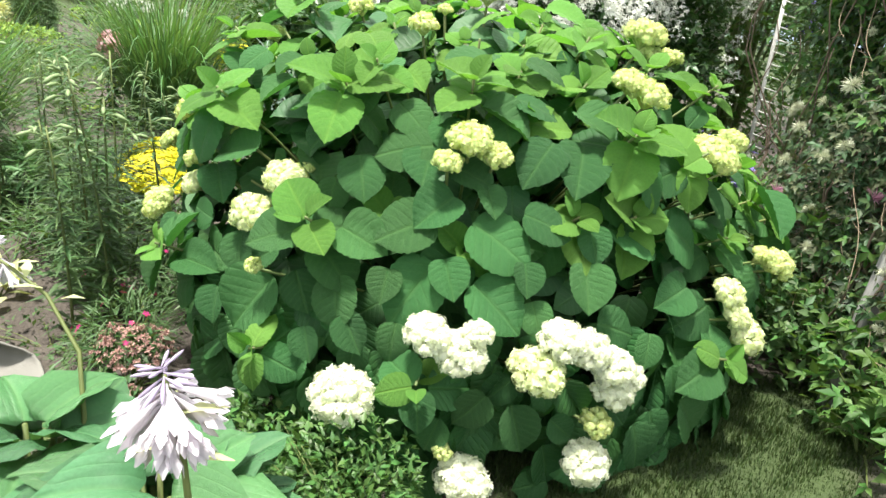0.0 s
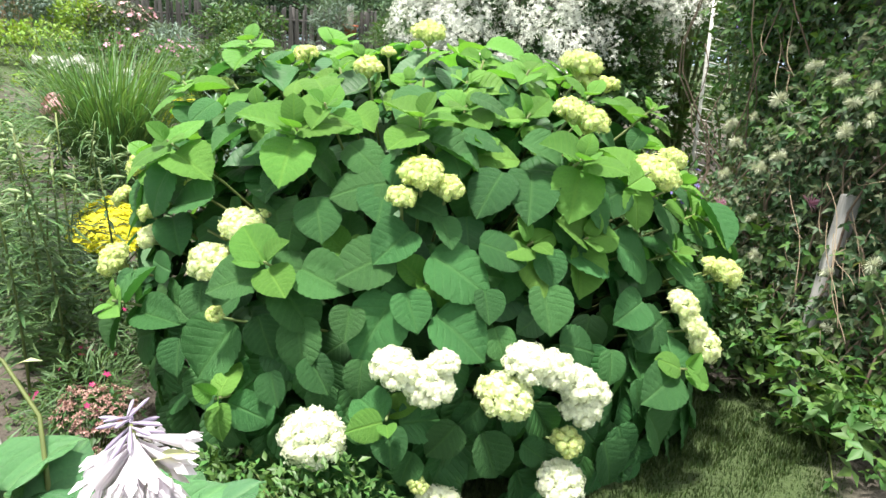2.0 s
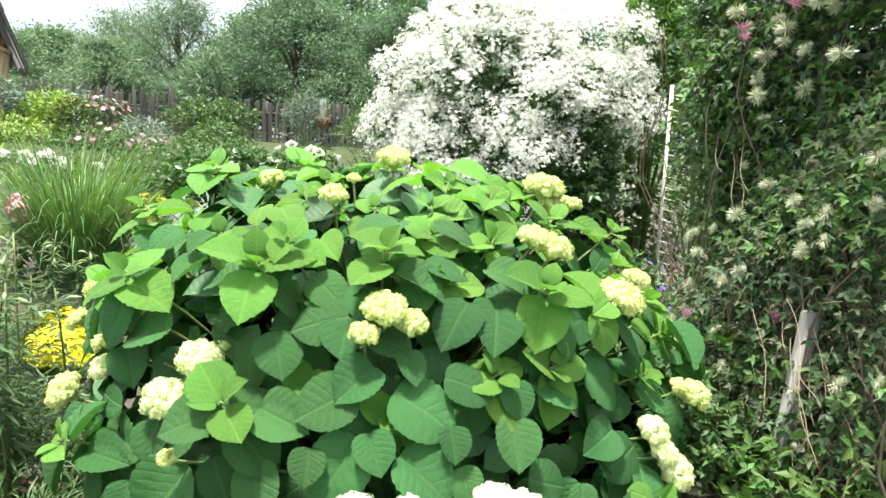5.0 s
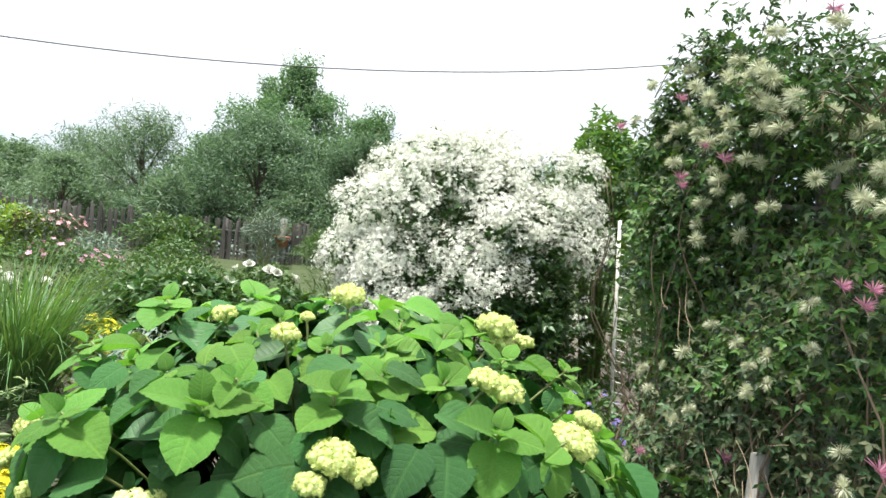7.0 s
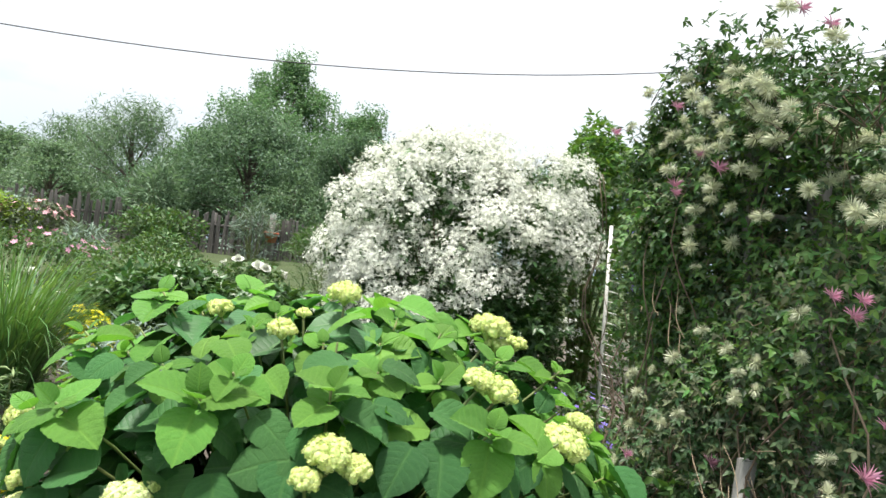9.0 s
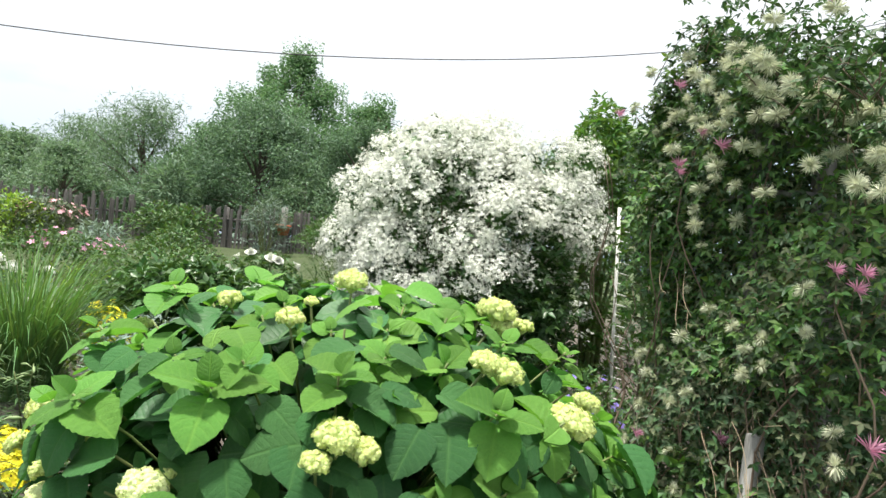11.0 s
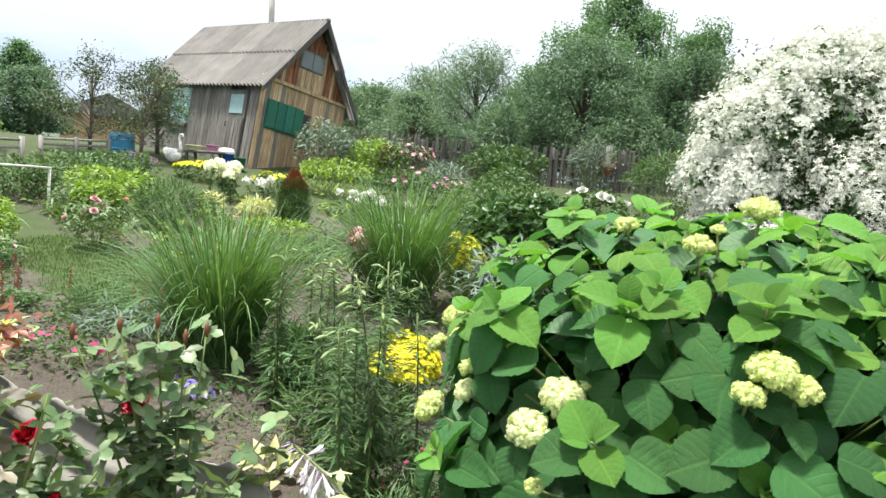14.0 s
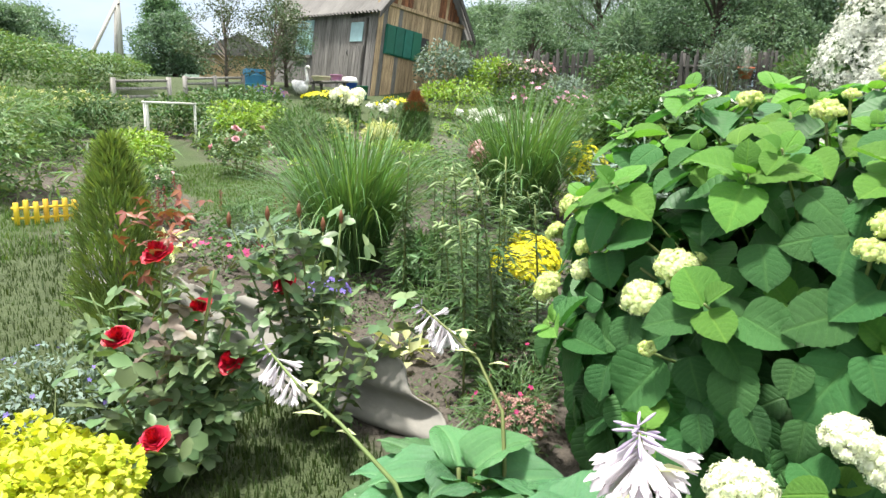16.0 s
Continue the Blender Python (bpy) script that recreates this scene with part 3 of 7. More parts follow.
def hull_point(phi, z, k=1.0):
    """A place on the rounded outline of the bush; phi turns from the side that faces the lawn."""
    s, c = math.sin(phi), math.cos(phi)
    wide = 1 + 0.20 * max(0.0, s) ** 3 * math.exp(-((z - 0.55) / 0.45) ** 2) - 0.15 * max(0.0, -s) * max(0.0, 1 - z / 0.6)
    c *= 1 - 0.15 * math.exp(-((abs(phi) - 0.6) / 0.28) ** 2 - ((z - 0.75) / 0.3) ** 2)
    return np.array([HX + HRX * wide * hull_w(z) * k * s, HY - HRY * hull_r(z) * k * c, z * (1 if k > 0.9 else 0.5 + 0.5 * k)])


def hull_normal(p):
    def f(q):
        z = min(q[2], HH - 0.002)
        return math.hypot((q[0] - HX) / (HRX * hull_w(z)), (q[1] - HY) / (HRY * hull_r(z)))
    n = np.array([f(p + e) - f(p - e) for e in np.eye(3) * 1e-3])
    return n / (np.linalg.norm(n) + 1e-9)


def leaf_seat(p):
    """The blade's normal, the way across and the way down the bush at a place on it."""
    n = unit(hull_normal(p) * 0.65 + np.array([0, -0.10, 0.16 + 0.62 * min(1.0, max(0.0, p[2] - 0.30))]))
    e1 = unit(np.cross([0, 0, 1.0], n))
    e2 = np.cross(e1, n)
    return n, e1, e2 if e2[2] < 0 else -e2


hyd = thing("hydrangea", "large hydrangea bush with broad leaves and white-lime flower heads", "shrub", (HX, HY, 0.0))
HO = np.array([HX, HY, 0.0])
_u, _w = np.array(OVATE).T
_k = np.concatenate([np.linspace(i, i + 1, 3)[:2] for i in range(len(OVATE) - 1)] + [[len(OVATE) - 1]])
OVATE_FINE = [(float(np.interp(k, range(len(OVATE)), _u)), float(np.interp(k, range(len(OVATE)), _w))) for k in _k]
HYD_FORMS = ((0.24, 0.14, 0.020, 0.36), (0.34, 0.20, 0.024, 0.38), (0.14, 0.28, 0.022, 0.30), (0.42, 0.10, 0.018, 0.30), (0.26, 0.36, 0.026, 0.46))
HYD_LEAF = [sheet(OVATE_FINE, 2, f, d, 0.6 * r, 0.05, a, 0.026) for f, d, r, a in HYD_FORMS]
HYD_INNER = [sheet(OVATE[::2] + OVATE[-1:], 1, f, d, r, 0.05, a) for f, d, r, a in HYD_FORMS]
HYD_MESH = [Geo().add(t, [np.eye(3)], [(0, 0, 0)]).mesh("hydrangea_leaf", M_HYD) for t in HYD_LEAF]
HYD_NEW_MESH = [Geo().add(t, [np.eye(3)], [(0, 0, 0)]).mesh("hydrangea_young_leaf", M_HYD_NEW) for t in HYD_LEAF]
hr = np.random.default_rng(11)


def to_matrix(m3, at):
    m = Matrix([list(r) for r in m3]).to_4x4()
    m.translation = Vector(at)
    return m


MASS = {True: Geo(), False: Geo()}
HEADS = []


def hyd_leaf(base, along, normal, length, young=False, wide=0.82, k=None, single=True):
    base = np.asarray(base, float)
    for h in HEADS:                                   # leaves stand behind the flower heads
        d = base + np.asarray(along) * length * 0.45 - h[:3]
        if d @ d < (h[3] + 0.13) ** 2:
            nh = hull_normal(h[:3])
            o = d @ nh
            if math.sqrt(max(0.0, d @ d - o * o)) < h[3] + 0.045 and o > -0.05:
                base = base - nh * (o + 0.06)
    m3 = axes(np.asarray(along)[None], np.asarray(normal)[None])[0] * length * np.array([wide, 1, 1])
    k = int(hr.integers(0, 5)) if k is None else k
    if not single:
        MASS[young].add(HYD_LEAF[k], m3[None], (np.asarray(base) - HO)[None])
        return
    part("leaf", (HYD_NEW_MESH if young else HYD_MESH)[k], None, hyd, m=to_matrix(m3, np.asarray(base) - HO))


# single large leaves of the side towards the lawn: turn round the bush, height, turn of the tip, length
LOW_LEAVES = [(60, -0.03, 44, 0.19), (63, 0.07, 10, 0.19), (64, 0.16, 58, 0.19), (33, 0.16, 15, 0.156), (45, 0.2, 38, 0.19), (36, 0.2, 17, 0.141), (-1, 0.24, -20, 0.095),
              (18, 0.26, 51, 0.095), (11, 0.27, 18, 0.134), (-30, 0.27, -23, 0.107), (27, 0.29, 41, 0.115), (-8, 0.3, -33, 0.095), (4, 0.32, -42, 0.116),
              (38, 0.35, 7, 0.095), (-4, 0.35, 33, 0.107), (15, 0.35, 22, 0.091), (-23, 0.35, -15, 0.095), (8, 0.37, -44, 0.095), (-14, 0.4, -5, 0.095),
              (-21, 0.42, 20, 0.097)]
MID_LEAVES = [(-55, 0.43, -67, 0.19), (-41, 0.43, 9, 0.109), (32, 0.45, -14, 0.105), (-32, 0.48, -27, 0.19), (-14, 0.48, 33, 0.11), (-8, 0.48, -3, 0.106),
              (15, 0.48, 7, 0.095), (26, 0.52, 74, 0.147), (41, 0.53, -73, 0.155), (-17, 0.55, 12, 0.143), (-23, 0.55, 31, 0.118), (12, 0.57, 13, 0.097),
              (37, 0.59, -73, 0.139), (-57, 0.59, 8, 0.096), (-36, 0.59, 18, 0.124), (6, 0.6, 49, 0.175), (-31, 0.6, -49, 0.118), (-6, 0.62, -30, 0.19),
              (-10, 0.62, -2, 0.095), (20, 0.64, -2, 0.139)]
UPPER_LEAVES = [(-1, 0.66, 17, 0.112), (10, 0.67, 3, 0.095), (-14, 0.72, 68, 0.144), (40, 0.75, 58, 0.19), (21, 0.75, 1, 0.108), (6, 0.76, 58, 0.189), (29, 0.76, 72, 0.19),
                (-8, 0.77, -61, 0.161), (69, 0.8, -26, 0.19), (13, 0.81, 72, 0.144), (-4, 0.82, -41, 0.138), (28, 0.85, 66, 0.18), (4, 0.86, 19, 0.099),
                (-42, 0.87, -76, 0.174), (-29, 0.87, -44, 0.113), (49, 0.87, 27, 0.151), (-16, 0.88, 21, 0.135), (35, 0.91, 43, 0.105), (1, 0.92, 68, 0.122),
                (-6, 0.94, -7, 0.155)]
HIGH_LEAVES = [(19, 0.95, -18, 0.18), (-10, 0.96, -76, 0.156), (12, 0.97, -35, 0.159), (-24, 0.97, -22, 0.139), (-49, 0.97, -41, 0.121), (-4, 1.02, -14, 0.105),
               (6, 1.04, 11, 0.106), (-10, 1.04, 44, 0.134), (-38, 1.05, -28, 0.12), (23, 1.06, 38, 0.138), (12, 1.1, 72, 0.127), (4, 1.1, 48, 0.125),
               (-39, 1.12, -20, 0.104), (-53, 1.13, -9, 0.108), (-1, 1.19, -45, 0.165), (16, 1.2, 68, 0.126), (-24, 1.22, 35, 0.124)]
# flower heads: place and radius
WHITE_HEADS = [(-0.165, 1.548, 0.328, 0.088), (0.041, 1.531, 0.535, 0.06), (0.129, 1.527, 0.493, 0.066), (0.167, 1.533, 0.551, 0.041), (0.391, 1.564, 0.539, 0.062),
               (0.469, 1.585, 0.514, 0.058), (0.55, 1.609, 0.456, 0.064), (0.562, 1.611, 0.386, 0.058), (0.609, 1.632, 0.421, 0.044), (0.521, 1.592, 0.165, 0.072),
               (0.178, 1.521, 0.12, 0.074)]
CREAM_HEADS = [(-0.501, 1.87, 0.705, 0.068), (-0.414, 1.9, 0.812, 0.066), (-0.403, 1.89, 0.77, 0.04), (-0.755, 2.13, 0.71, 0.05), (0.963, 1.918, 0.592, 0.06),
               (1.0, 1.9, 0.53, 0.05), (1.05, 1.92, 0.455, 0.07), (0.338, 1.547, 0.452, 0.075)]
LIME_HEADS = [(-0.367, 1.93, 0.834, 0.031), (-0.896, 2.19, 0.614, 0.068), (-0.974, 2.5, 0.773, 0.048), (-0.917, 2.56, 0.887, 0.068), (-0.887, 2.48, 0.823, 0.04),
              (1.131, 2.095, 0.672, 0.045), (1.17, 2.06, 0.664, 0.062), (0.857, 2.008, 0.997, 0.08), (0.99, 2.2, 1.03, 0.05), (0.62, 2.0, 1.155, 0.062),
              (0.555, 1.99, 1.185, 0.052), (0.68, 2.36, 1.33, 0.072), (0.71, 2.36, 1.27, 0.045), (0.099, 1.713, 1.008, 0.062), (0.166, 1.716, 0.973, 0.047),
              (0.046, 1.68, 0.951, 0.04), (0.136, 2.37, 1.408, 0.062)]
SMALL_HEADS = [(-0.064, 2.151, 1.281, 0.048), (-0.288, 2.4, 1.319, 0.046), (-0.608, 2.54, 1.195, 0.042), (0.529, 1.596, 0.29, 0.048), (0.113, 1.518, 0.205, 0.027),
               (0.577, 1.9, 1.075, 0.03), (-0.002, 2.24, 1.334, 0.026), (-0.589, 2.05, 0.903, 0.03), (-0.45, 1.715, 0.603, 0.028), (-0.753, 2.11, 0.798, 0.036),
               (0.915, 1.843, 0.41, 0.038), (0.83, 2.5, 1.27, 0.045)]
HEADS += [np.array(h) for h in WHITE_HEADS + CREAM_HEADS + LIME_HEADS]
taken = []
for phi, z, turn, length in LOW_LEAVES + MID_LEAVES + UPPER_LEAVES + HIGH_LEAVES:
    p = hull_point(radians(phi), z, 0.975)
    n, e1, e2 = leaf_seat(p)
    n = unit(n + hr.normal(0, 0.15, 3))
    along = e2 * math.cos(radians(turn)) + e1 * math.sin(radians(turn))
    hyd_leaf(p - along * length * 0.45, along, n, length, wide=float(hr.uniform(0.80, 0.94)), young=bool(z > 1.15 and hr.uniform() < 0.4))
    taken.append(p)



def flower_dome(seed, lumps, per, petal):
    """A flower head: a dome of small rounded lumps, each one set with four-petalled florets."""
    rng = np.random.default_rng(seed)
    k = np.arange(lumps) + 0.5
    z = 1 - 1.18 * k / lumps
    a = k * 2.39996 + rng.uniform(0, 6)
    cen = np.stack([np.sqrt(np.clip(1 - z * z, 0, 1)) * np.cos(a), np.sqrt(np.clip(1 - z * z, 0, 1)) * np.sin(a), z], -1)
    cen = unit(cen + rng.normal(0, 0.12, cen.shape)) * rng.uniform(0.60, 0.76, (lumps, 1)) * [0.96, 1.14, 0.70]
    g = Geo()
    for c0 in cen:
        r = rng.uniform(0.25, 0.31)
        d = unit(rng.normal(size=(per, 3)))
        d = unit(d + 0.45 * unit(c0))
        p = c0 + d * r * rng.uniform(0.9, 1.1, (per, 1))
        m = axes(unit(np.cross(d, rng.normal(size=d.shape))), unit(d + rng.normal(0, 0.35, d.shape)))
        g.add(FLORET, m * (petal * rng.uniform(0.8, 1.2, per))[:, None, None], p)
        ring = [(r * 0.86 * math.sin(t) * math.cos(b), r * 0.86 * math.sin(t) * math.sin(b), r * 0.86 * math.cos(t)) for t in (0.3, 1.0, 1.7, 2.4) for b in np.arange(7) * 0.8976]
        lo = []
        for i in range(3):
            for q in range(7):
                e = (q + 1) % 7
                lo += [i * 7 + q, i * 7 + 7 + q, i * 7 + 7 + e, i * 7 + e]
        g.raw(np.array(ring) + c0, lo + list(range(7)), [4] * 21 + [7])
        g.tube([(0, 0, -0.75), (c0[0] * 0.6, c0[1] * 0.6, c0[2] * 0.5 - 0.3), tuple(c0)], [0.03, 0.022, 0.018], 4, False)
    return g


HEAD_WHITE = [flower_dome(s, 32, 22, 0.115).mesh("flower_head", M_WHITE) for s in (1, 2, 3)]
HEAD_CREAM = [flower_dome(s, 30, 22, 0.105).mesh("flower_head", M_CREAMFL) for s in (9, 10)]
HEAD_LIME = [flower_dome(s, 34, 22, 0.095).mesh("flower_head", M_LIME) for s in (4, 5, 6)]
HEAD_BUD = [flower_dome(s, 24, 20, 0.10).mesh("flower_head", M_LIME) for s in (7, 8)]


def hyd_stem(tip, way, thick=0.0045):
    """A stem from the crown of roots up to a tip."""
    tip = np.asarray(tip, float)
    root = np.array([HX + 0.28 * (tip[0] - HX), HY + 0.28 * (tip[1] - HY), 0.0])
    pts = []
    for f in np.linspace(0, 1, 7):
        mid = root * (1 - f) + (tip - way * 0.12 * (1 - f)) * f
        mid[2] = tip[2] * (f ** 0.8)
        mid[:2] = root[:2] + (tip[:2] - root[:2]) * f ** 1.7
        pts.append(mid - HO)
    part("stem", Geo().tube(pts, np.linspace(thick * 1.5, thick, 7), 6), M_STEM, hyd)


for heads, meshes, label, tall in ((WHITE_HEADS, HEAD_WHITE, "full white flower head", 1), (CREAM_HEADS, HEAD_CREAM, "cream-white flower head", 1), (LIME_HEADS, HEAD_LIME, "lime-yellow opening flower head", 1), (SMALL_HEADS, HEAD_BUD, "small green-yellow flower head", 1)):
    for i, (x, y, z, r) in enumerate(heads):
        p = np.array([x, y, z])
        n = unit(hull_normal(p) * (0.75 if z < 0.8 else 0.45) + [0, 0, 0.55])
        m3 = axes(unit(np.cross(n, [0.3, 0.2, 0.9]))[None], n[None])[0] * r
        part("flower_head", meshes[i % len(meshes)], None, hyd, label, to_matrix(m3, p - HO))
        hyd_stem(p - n * r * 0.7, n)
        taken.append(p)

# leafy shoot tips: place and spread
TIPS = [(-0.164, 1.906, 1.106, 0.1), (0.094, 1.853, 1.089, 0.1), (-0.241, 1.881, 1.049, 0.12), (-0.62, 2.05, 0.98, 0.115), (-0.293, 1.732, 0.716, 0.11),
        (-0.1, 2.314, 1.377, 0.09), (0.343, 2.384, 1.392, 0.1), (0.463, 2.07, 1.217, 0.12), (0.556, 1.896, 0.995, 0.11), (0.9, 2.3, 1.13, 0.075),
        (-0.408, 1.664, 0.367, 0.09), (0.026, 1.53, 0.383, 0.075), (0.915, 1.843, 0.389, 0.095), (-0.76, 1.95, 0.53, 0.085), (-0.42, 2.12, 1.2, 0.1),
        (0.07, 2.136, 1.302, 0.09), (0.784, 1.98, 0.954, 0.095), (-0.167, 2.234, 1.333, 0.08), (-0.66, 2.36, 1.14, 0.11)]


def shoot(p, r, single):
    """A leafy tip: pairs of leaves set crosswise, small and upright above, broad and spreading below."""
    n = unit(hull_normal(p) * 0.75 + np.array([0, -0.22, 0.55]) + hr.normal(0, 0.12, 3))
    e1 = unit(np.cross(n, [0.2, 1, 0.1]))
    e2 = np.cross(n, e1)
    a0 = hr.uniform(0, np.pi)
    for ring, (tilt, size, low) in enumerate(((-0.42, 1.45, 0.085), (-0.08, 1.30, 0.045), (0.30, 0.95, 0.018), (0.85, 0.58, 0.0))):
        for k in range(2):
            a = a0 + ring * np.pi / 2 + k * np.pi + hr.normal(0, 0.22)
            t = tilt + hr.normal(0, 0.16)
            out = e1 * math.cos(a) + e2 * math.sin(a)
            along = unit(out * math.cos(t) + n * math.sin(t))
            nn = unit(n * math.cos(t) - out * math.sin(t) + hr.normal(0, 0.10, 3))
            young = ring > 1 or (ring == 1 and p[2] > 0.8)
            hyd_leaf(p + out * (0.014 + 0.02 * (ring == 0)) - n * low, along, nn, min(0.16, r * size * hr.uniform(0.85, 1.12)), bool(young), float(hr.uniform(0.78, 0.95)), None, single and not (ring == 0 and out[1] > 0))
    hyd_stem(p, n, 0.004)


for x, y, z, r in TIPS:
    p = np.array([x, y, z])
    shoot(p + hull_normal(p) * (0.055 if z < 1.2 else -0.04) + [0, 0, 0.03 if z < 1.2 else -0.02], r * (1.15 if z < 1.1 else 0.85), True)
    taken.append(p)

# further shoots over the top and the sides
taken = np.array(taken)
tips = np.array([t[:3] for t in TIPS] + [h[:3] for h in WHITE_HEADS + CREAM_HEADS + LIME_HEADS + SMALL_HEADS])
count = 0
for _ in range(900):
    z = HH * (1 - 0.5 * hr.uniform(0, 1) ** 1.5) * 0.95
    phi = hr.uniform(-np.pi, np.pi)
    p = hull_point(phi, z, 0.95)
    if np.min(np.linalg.norm(tips - p, axis=1)) < 0.185:
        continue
    tips = np.vstack([tips, p])
    p = p + hull_normal(p) * hr.uniform(-0.05, 0.05) + [0, 0, hr.uniform(-0.05, 0.04)]
    shoot(p, hr.uniform(0.095, 0.13), bool(count < 9 and abs(phi) < 1.2))
    count += abs(phi) < 1.2
    taken = np.vstack([taken, p])

# the rest of the foliage, layer under layer
near, inner = 0, Geo()
for layer, count in ((0.97, 1500), (0.86, 420), (0.70, 600), (0.55, 900), (0.36, 800)):
    for _ in range(count):
        z = HH * (1 - hr.uniform(0, 1) ** 1.6) * 0.97 if hr.uniform() < 0.5 else hr.uniform(0.02, 0.9)
        phi = hr.uniform(-np.pi, np.pi)
        p = hull_point(phi, z, layer)
        if p[2] < 0.05:
            continue
        if layer > 0.9:
            if np.min(np.linalg.norm(taken - p, axis=1)) < (0.115 if z < 0.8 else 0.12):
                continue
            taken = np.vstack([taken, p])
        n, e1, e2 = leaf_seat(hull_point(phi, min(z, 1.36)))
        turn = hr.normal(0, 0.75)
        along = unit(e2 * math.cos(turn) + e1 * math.sin(turn) + hr.normal(0, 0.2, 3))
        nn = unit(n + hr.normal(0, 0.28, 3))
        length = hr.uniform(0.095, 0.165)
        if layer > 0.9:
            p = p - n * hr.uniform(0.02, 0.09)
            single = abs(phi) < 1.5 and near < 70
            near += single
            hyd_leaf(p - along * length * 0.45, along, nn, length, bool(z > 1.0 and hr.uniform() < 0.6), float(hr.uniform(0.78, 0.94)), None, single)
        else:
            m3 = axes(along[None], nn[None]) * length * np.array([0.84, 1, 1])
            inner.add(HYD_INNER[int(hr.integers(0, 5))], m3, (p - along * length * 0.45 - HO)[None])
for _ in range(420):                                  # skirt of leaves down to the ground
    phi, z = hr.uniform(-np.pi, np.pi), hr.uniform(0.0, 0.5)
    p = hull_point(phi, z, 0.91)
    n, e1, e2 = leaf_seat(p)
    along = unit(e2 + e1 * hr.normal(0, 0.6) + hr.normal(0, 0.2, 3))
    hyd_leaf(p - along * 0.06, along, unit(n + hr.normal(0, 0.3, 3)), hr.uniform(0.10, 0.16), False, 0.86, None, False)
part("foliage", inner, M_HYD_SHADE, hyd, "dense inner leaves coloured darker for shade", kind="stuff")
part("foliage", MASS[False], M_HYD_MASS, hyd, "broad mature leaves", kind="stuff")
part("foliage", MASS[True], M_HYD_NEWMASS, hyd, "yellow-green young leaves", kind="stuff")
for _ in range(26):
    phi, z = hr.uniform(-np.pi, np.pi), hr.uniform(0.5, 1.3)
    p = hull_point(phi, z, 0.92)
    hyd_stem(p, hull_normal(p), 0.004)


# ---- plants in general ----
def mound(name, label, category, x, y, size, leaf, leaf_len, count, material, flowers=(), seed=0, group="", squat=0.5, bare=0.25, stems=14, z0=None, jag=0.18):
    """A leafy plant of uneven round outline, size = (half width, half depth, height); flowers: (template, size, count, material, lowest share of the height)."""
    rng = np.random.default_rng(seed + 100)
    z0 = float(ground_z(x, y)) if z0 is None else z0
    plant = thing(name, label, category, (x, y, z0), group)
    sx, sy, sz = size
    bumps = unit(rng.normal(size=(11, 3)) + [0, 0, 0.3])

    def skin(n, low):
        d = unit(rng.normal(size=(n, 3)))
        d[:, 2] = np.abs(d[:, 2])
        r = 1 - jag + 1.8 * jag * np.max(np.clip(d @ bumps.T, 0, 1) ** 6, axis=1)
        return d, r, np.maximum(low, 0)

    d, r, _ = skin(count, 0)
    depth = 1 - bare * 2 * rng.uniform(0, 1, count) ** 2
    p = d * (r * depth)[:, None] * [sx, sy, sz * (1 - squat)] + np.array([0, 0, sz * squat])
    low = rng.uniform(0, 1, count) < squat * 0.6
    p[low, 2] = rng.uniform(0.03, sz * squat, low.sum())
    m = axes(unit(d * [1, 1, 0.35] + rng.normal(0, 0.55, d.shape)), unit(d * 0.6 + [0, 0, 0.7] + rng.normal(0, 0.35, d.shape)))
    part("foliage", Geo().add(leaf, m * (leaf_len * rng.uniform(0.6, 1.25, count))[:, None, None], p), material, plant, kind="stuff")
    g = Geo()
    for k in range(stems):
        q = p[rng.integers(0, count)]
        g.tube([q * [0.15, 0.15, 0], q * [0.45, 0.45, 0.6], q], [0.008 * sz + 0.002, 0.006 * sz + 0.0015, 0.002], 4, False)
    part("stem", g, M_STEM, plant, kind="stuff")
    for tmpl, fs, fc, fm, flo in flowers:
        d, r, _ = skin(fc, flo)
        d[:, 2] = flo + (1 - flo) * d[:, 2]
        d = unit(d)
        q = d * (r * rng.uniform(1.0, 1.08, fc))[:, None] * [sx, sy, sz * (1 - squat)] + np.array([0, 0, sz * squat])
        m = axes(unit(np.cross(d, rng.normal(size=d.shape))), unit(d + [0, 0, 0.4] + rng.normal(0, 0.3, d.shape)))
        if fc <= 12:
            for k in range(fc):
                part("flower", Geo().add(tmpl, m[k:k + 1] * fs, q[k:k + 1]), fm, plant)
        else:
            part("flower_mass", Geo().add(tmpl, m * (fs * rng.uniform(0.7, 1.2, fc))[:, None, None], q), fm, plant, kind="stuff")
    return plant


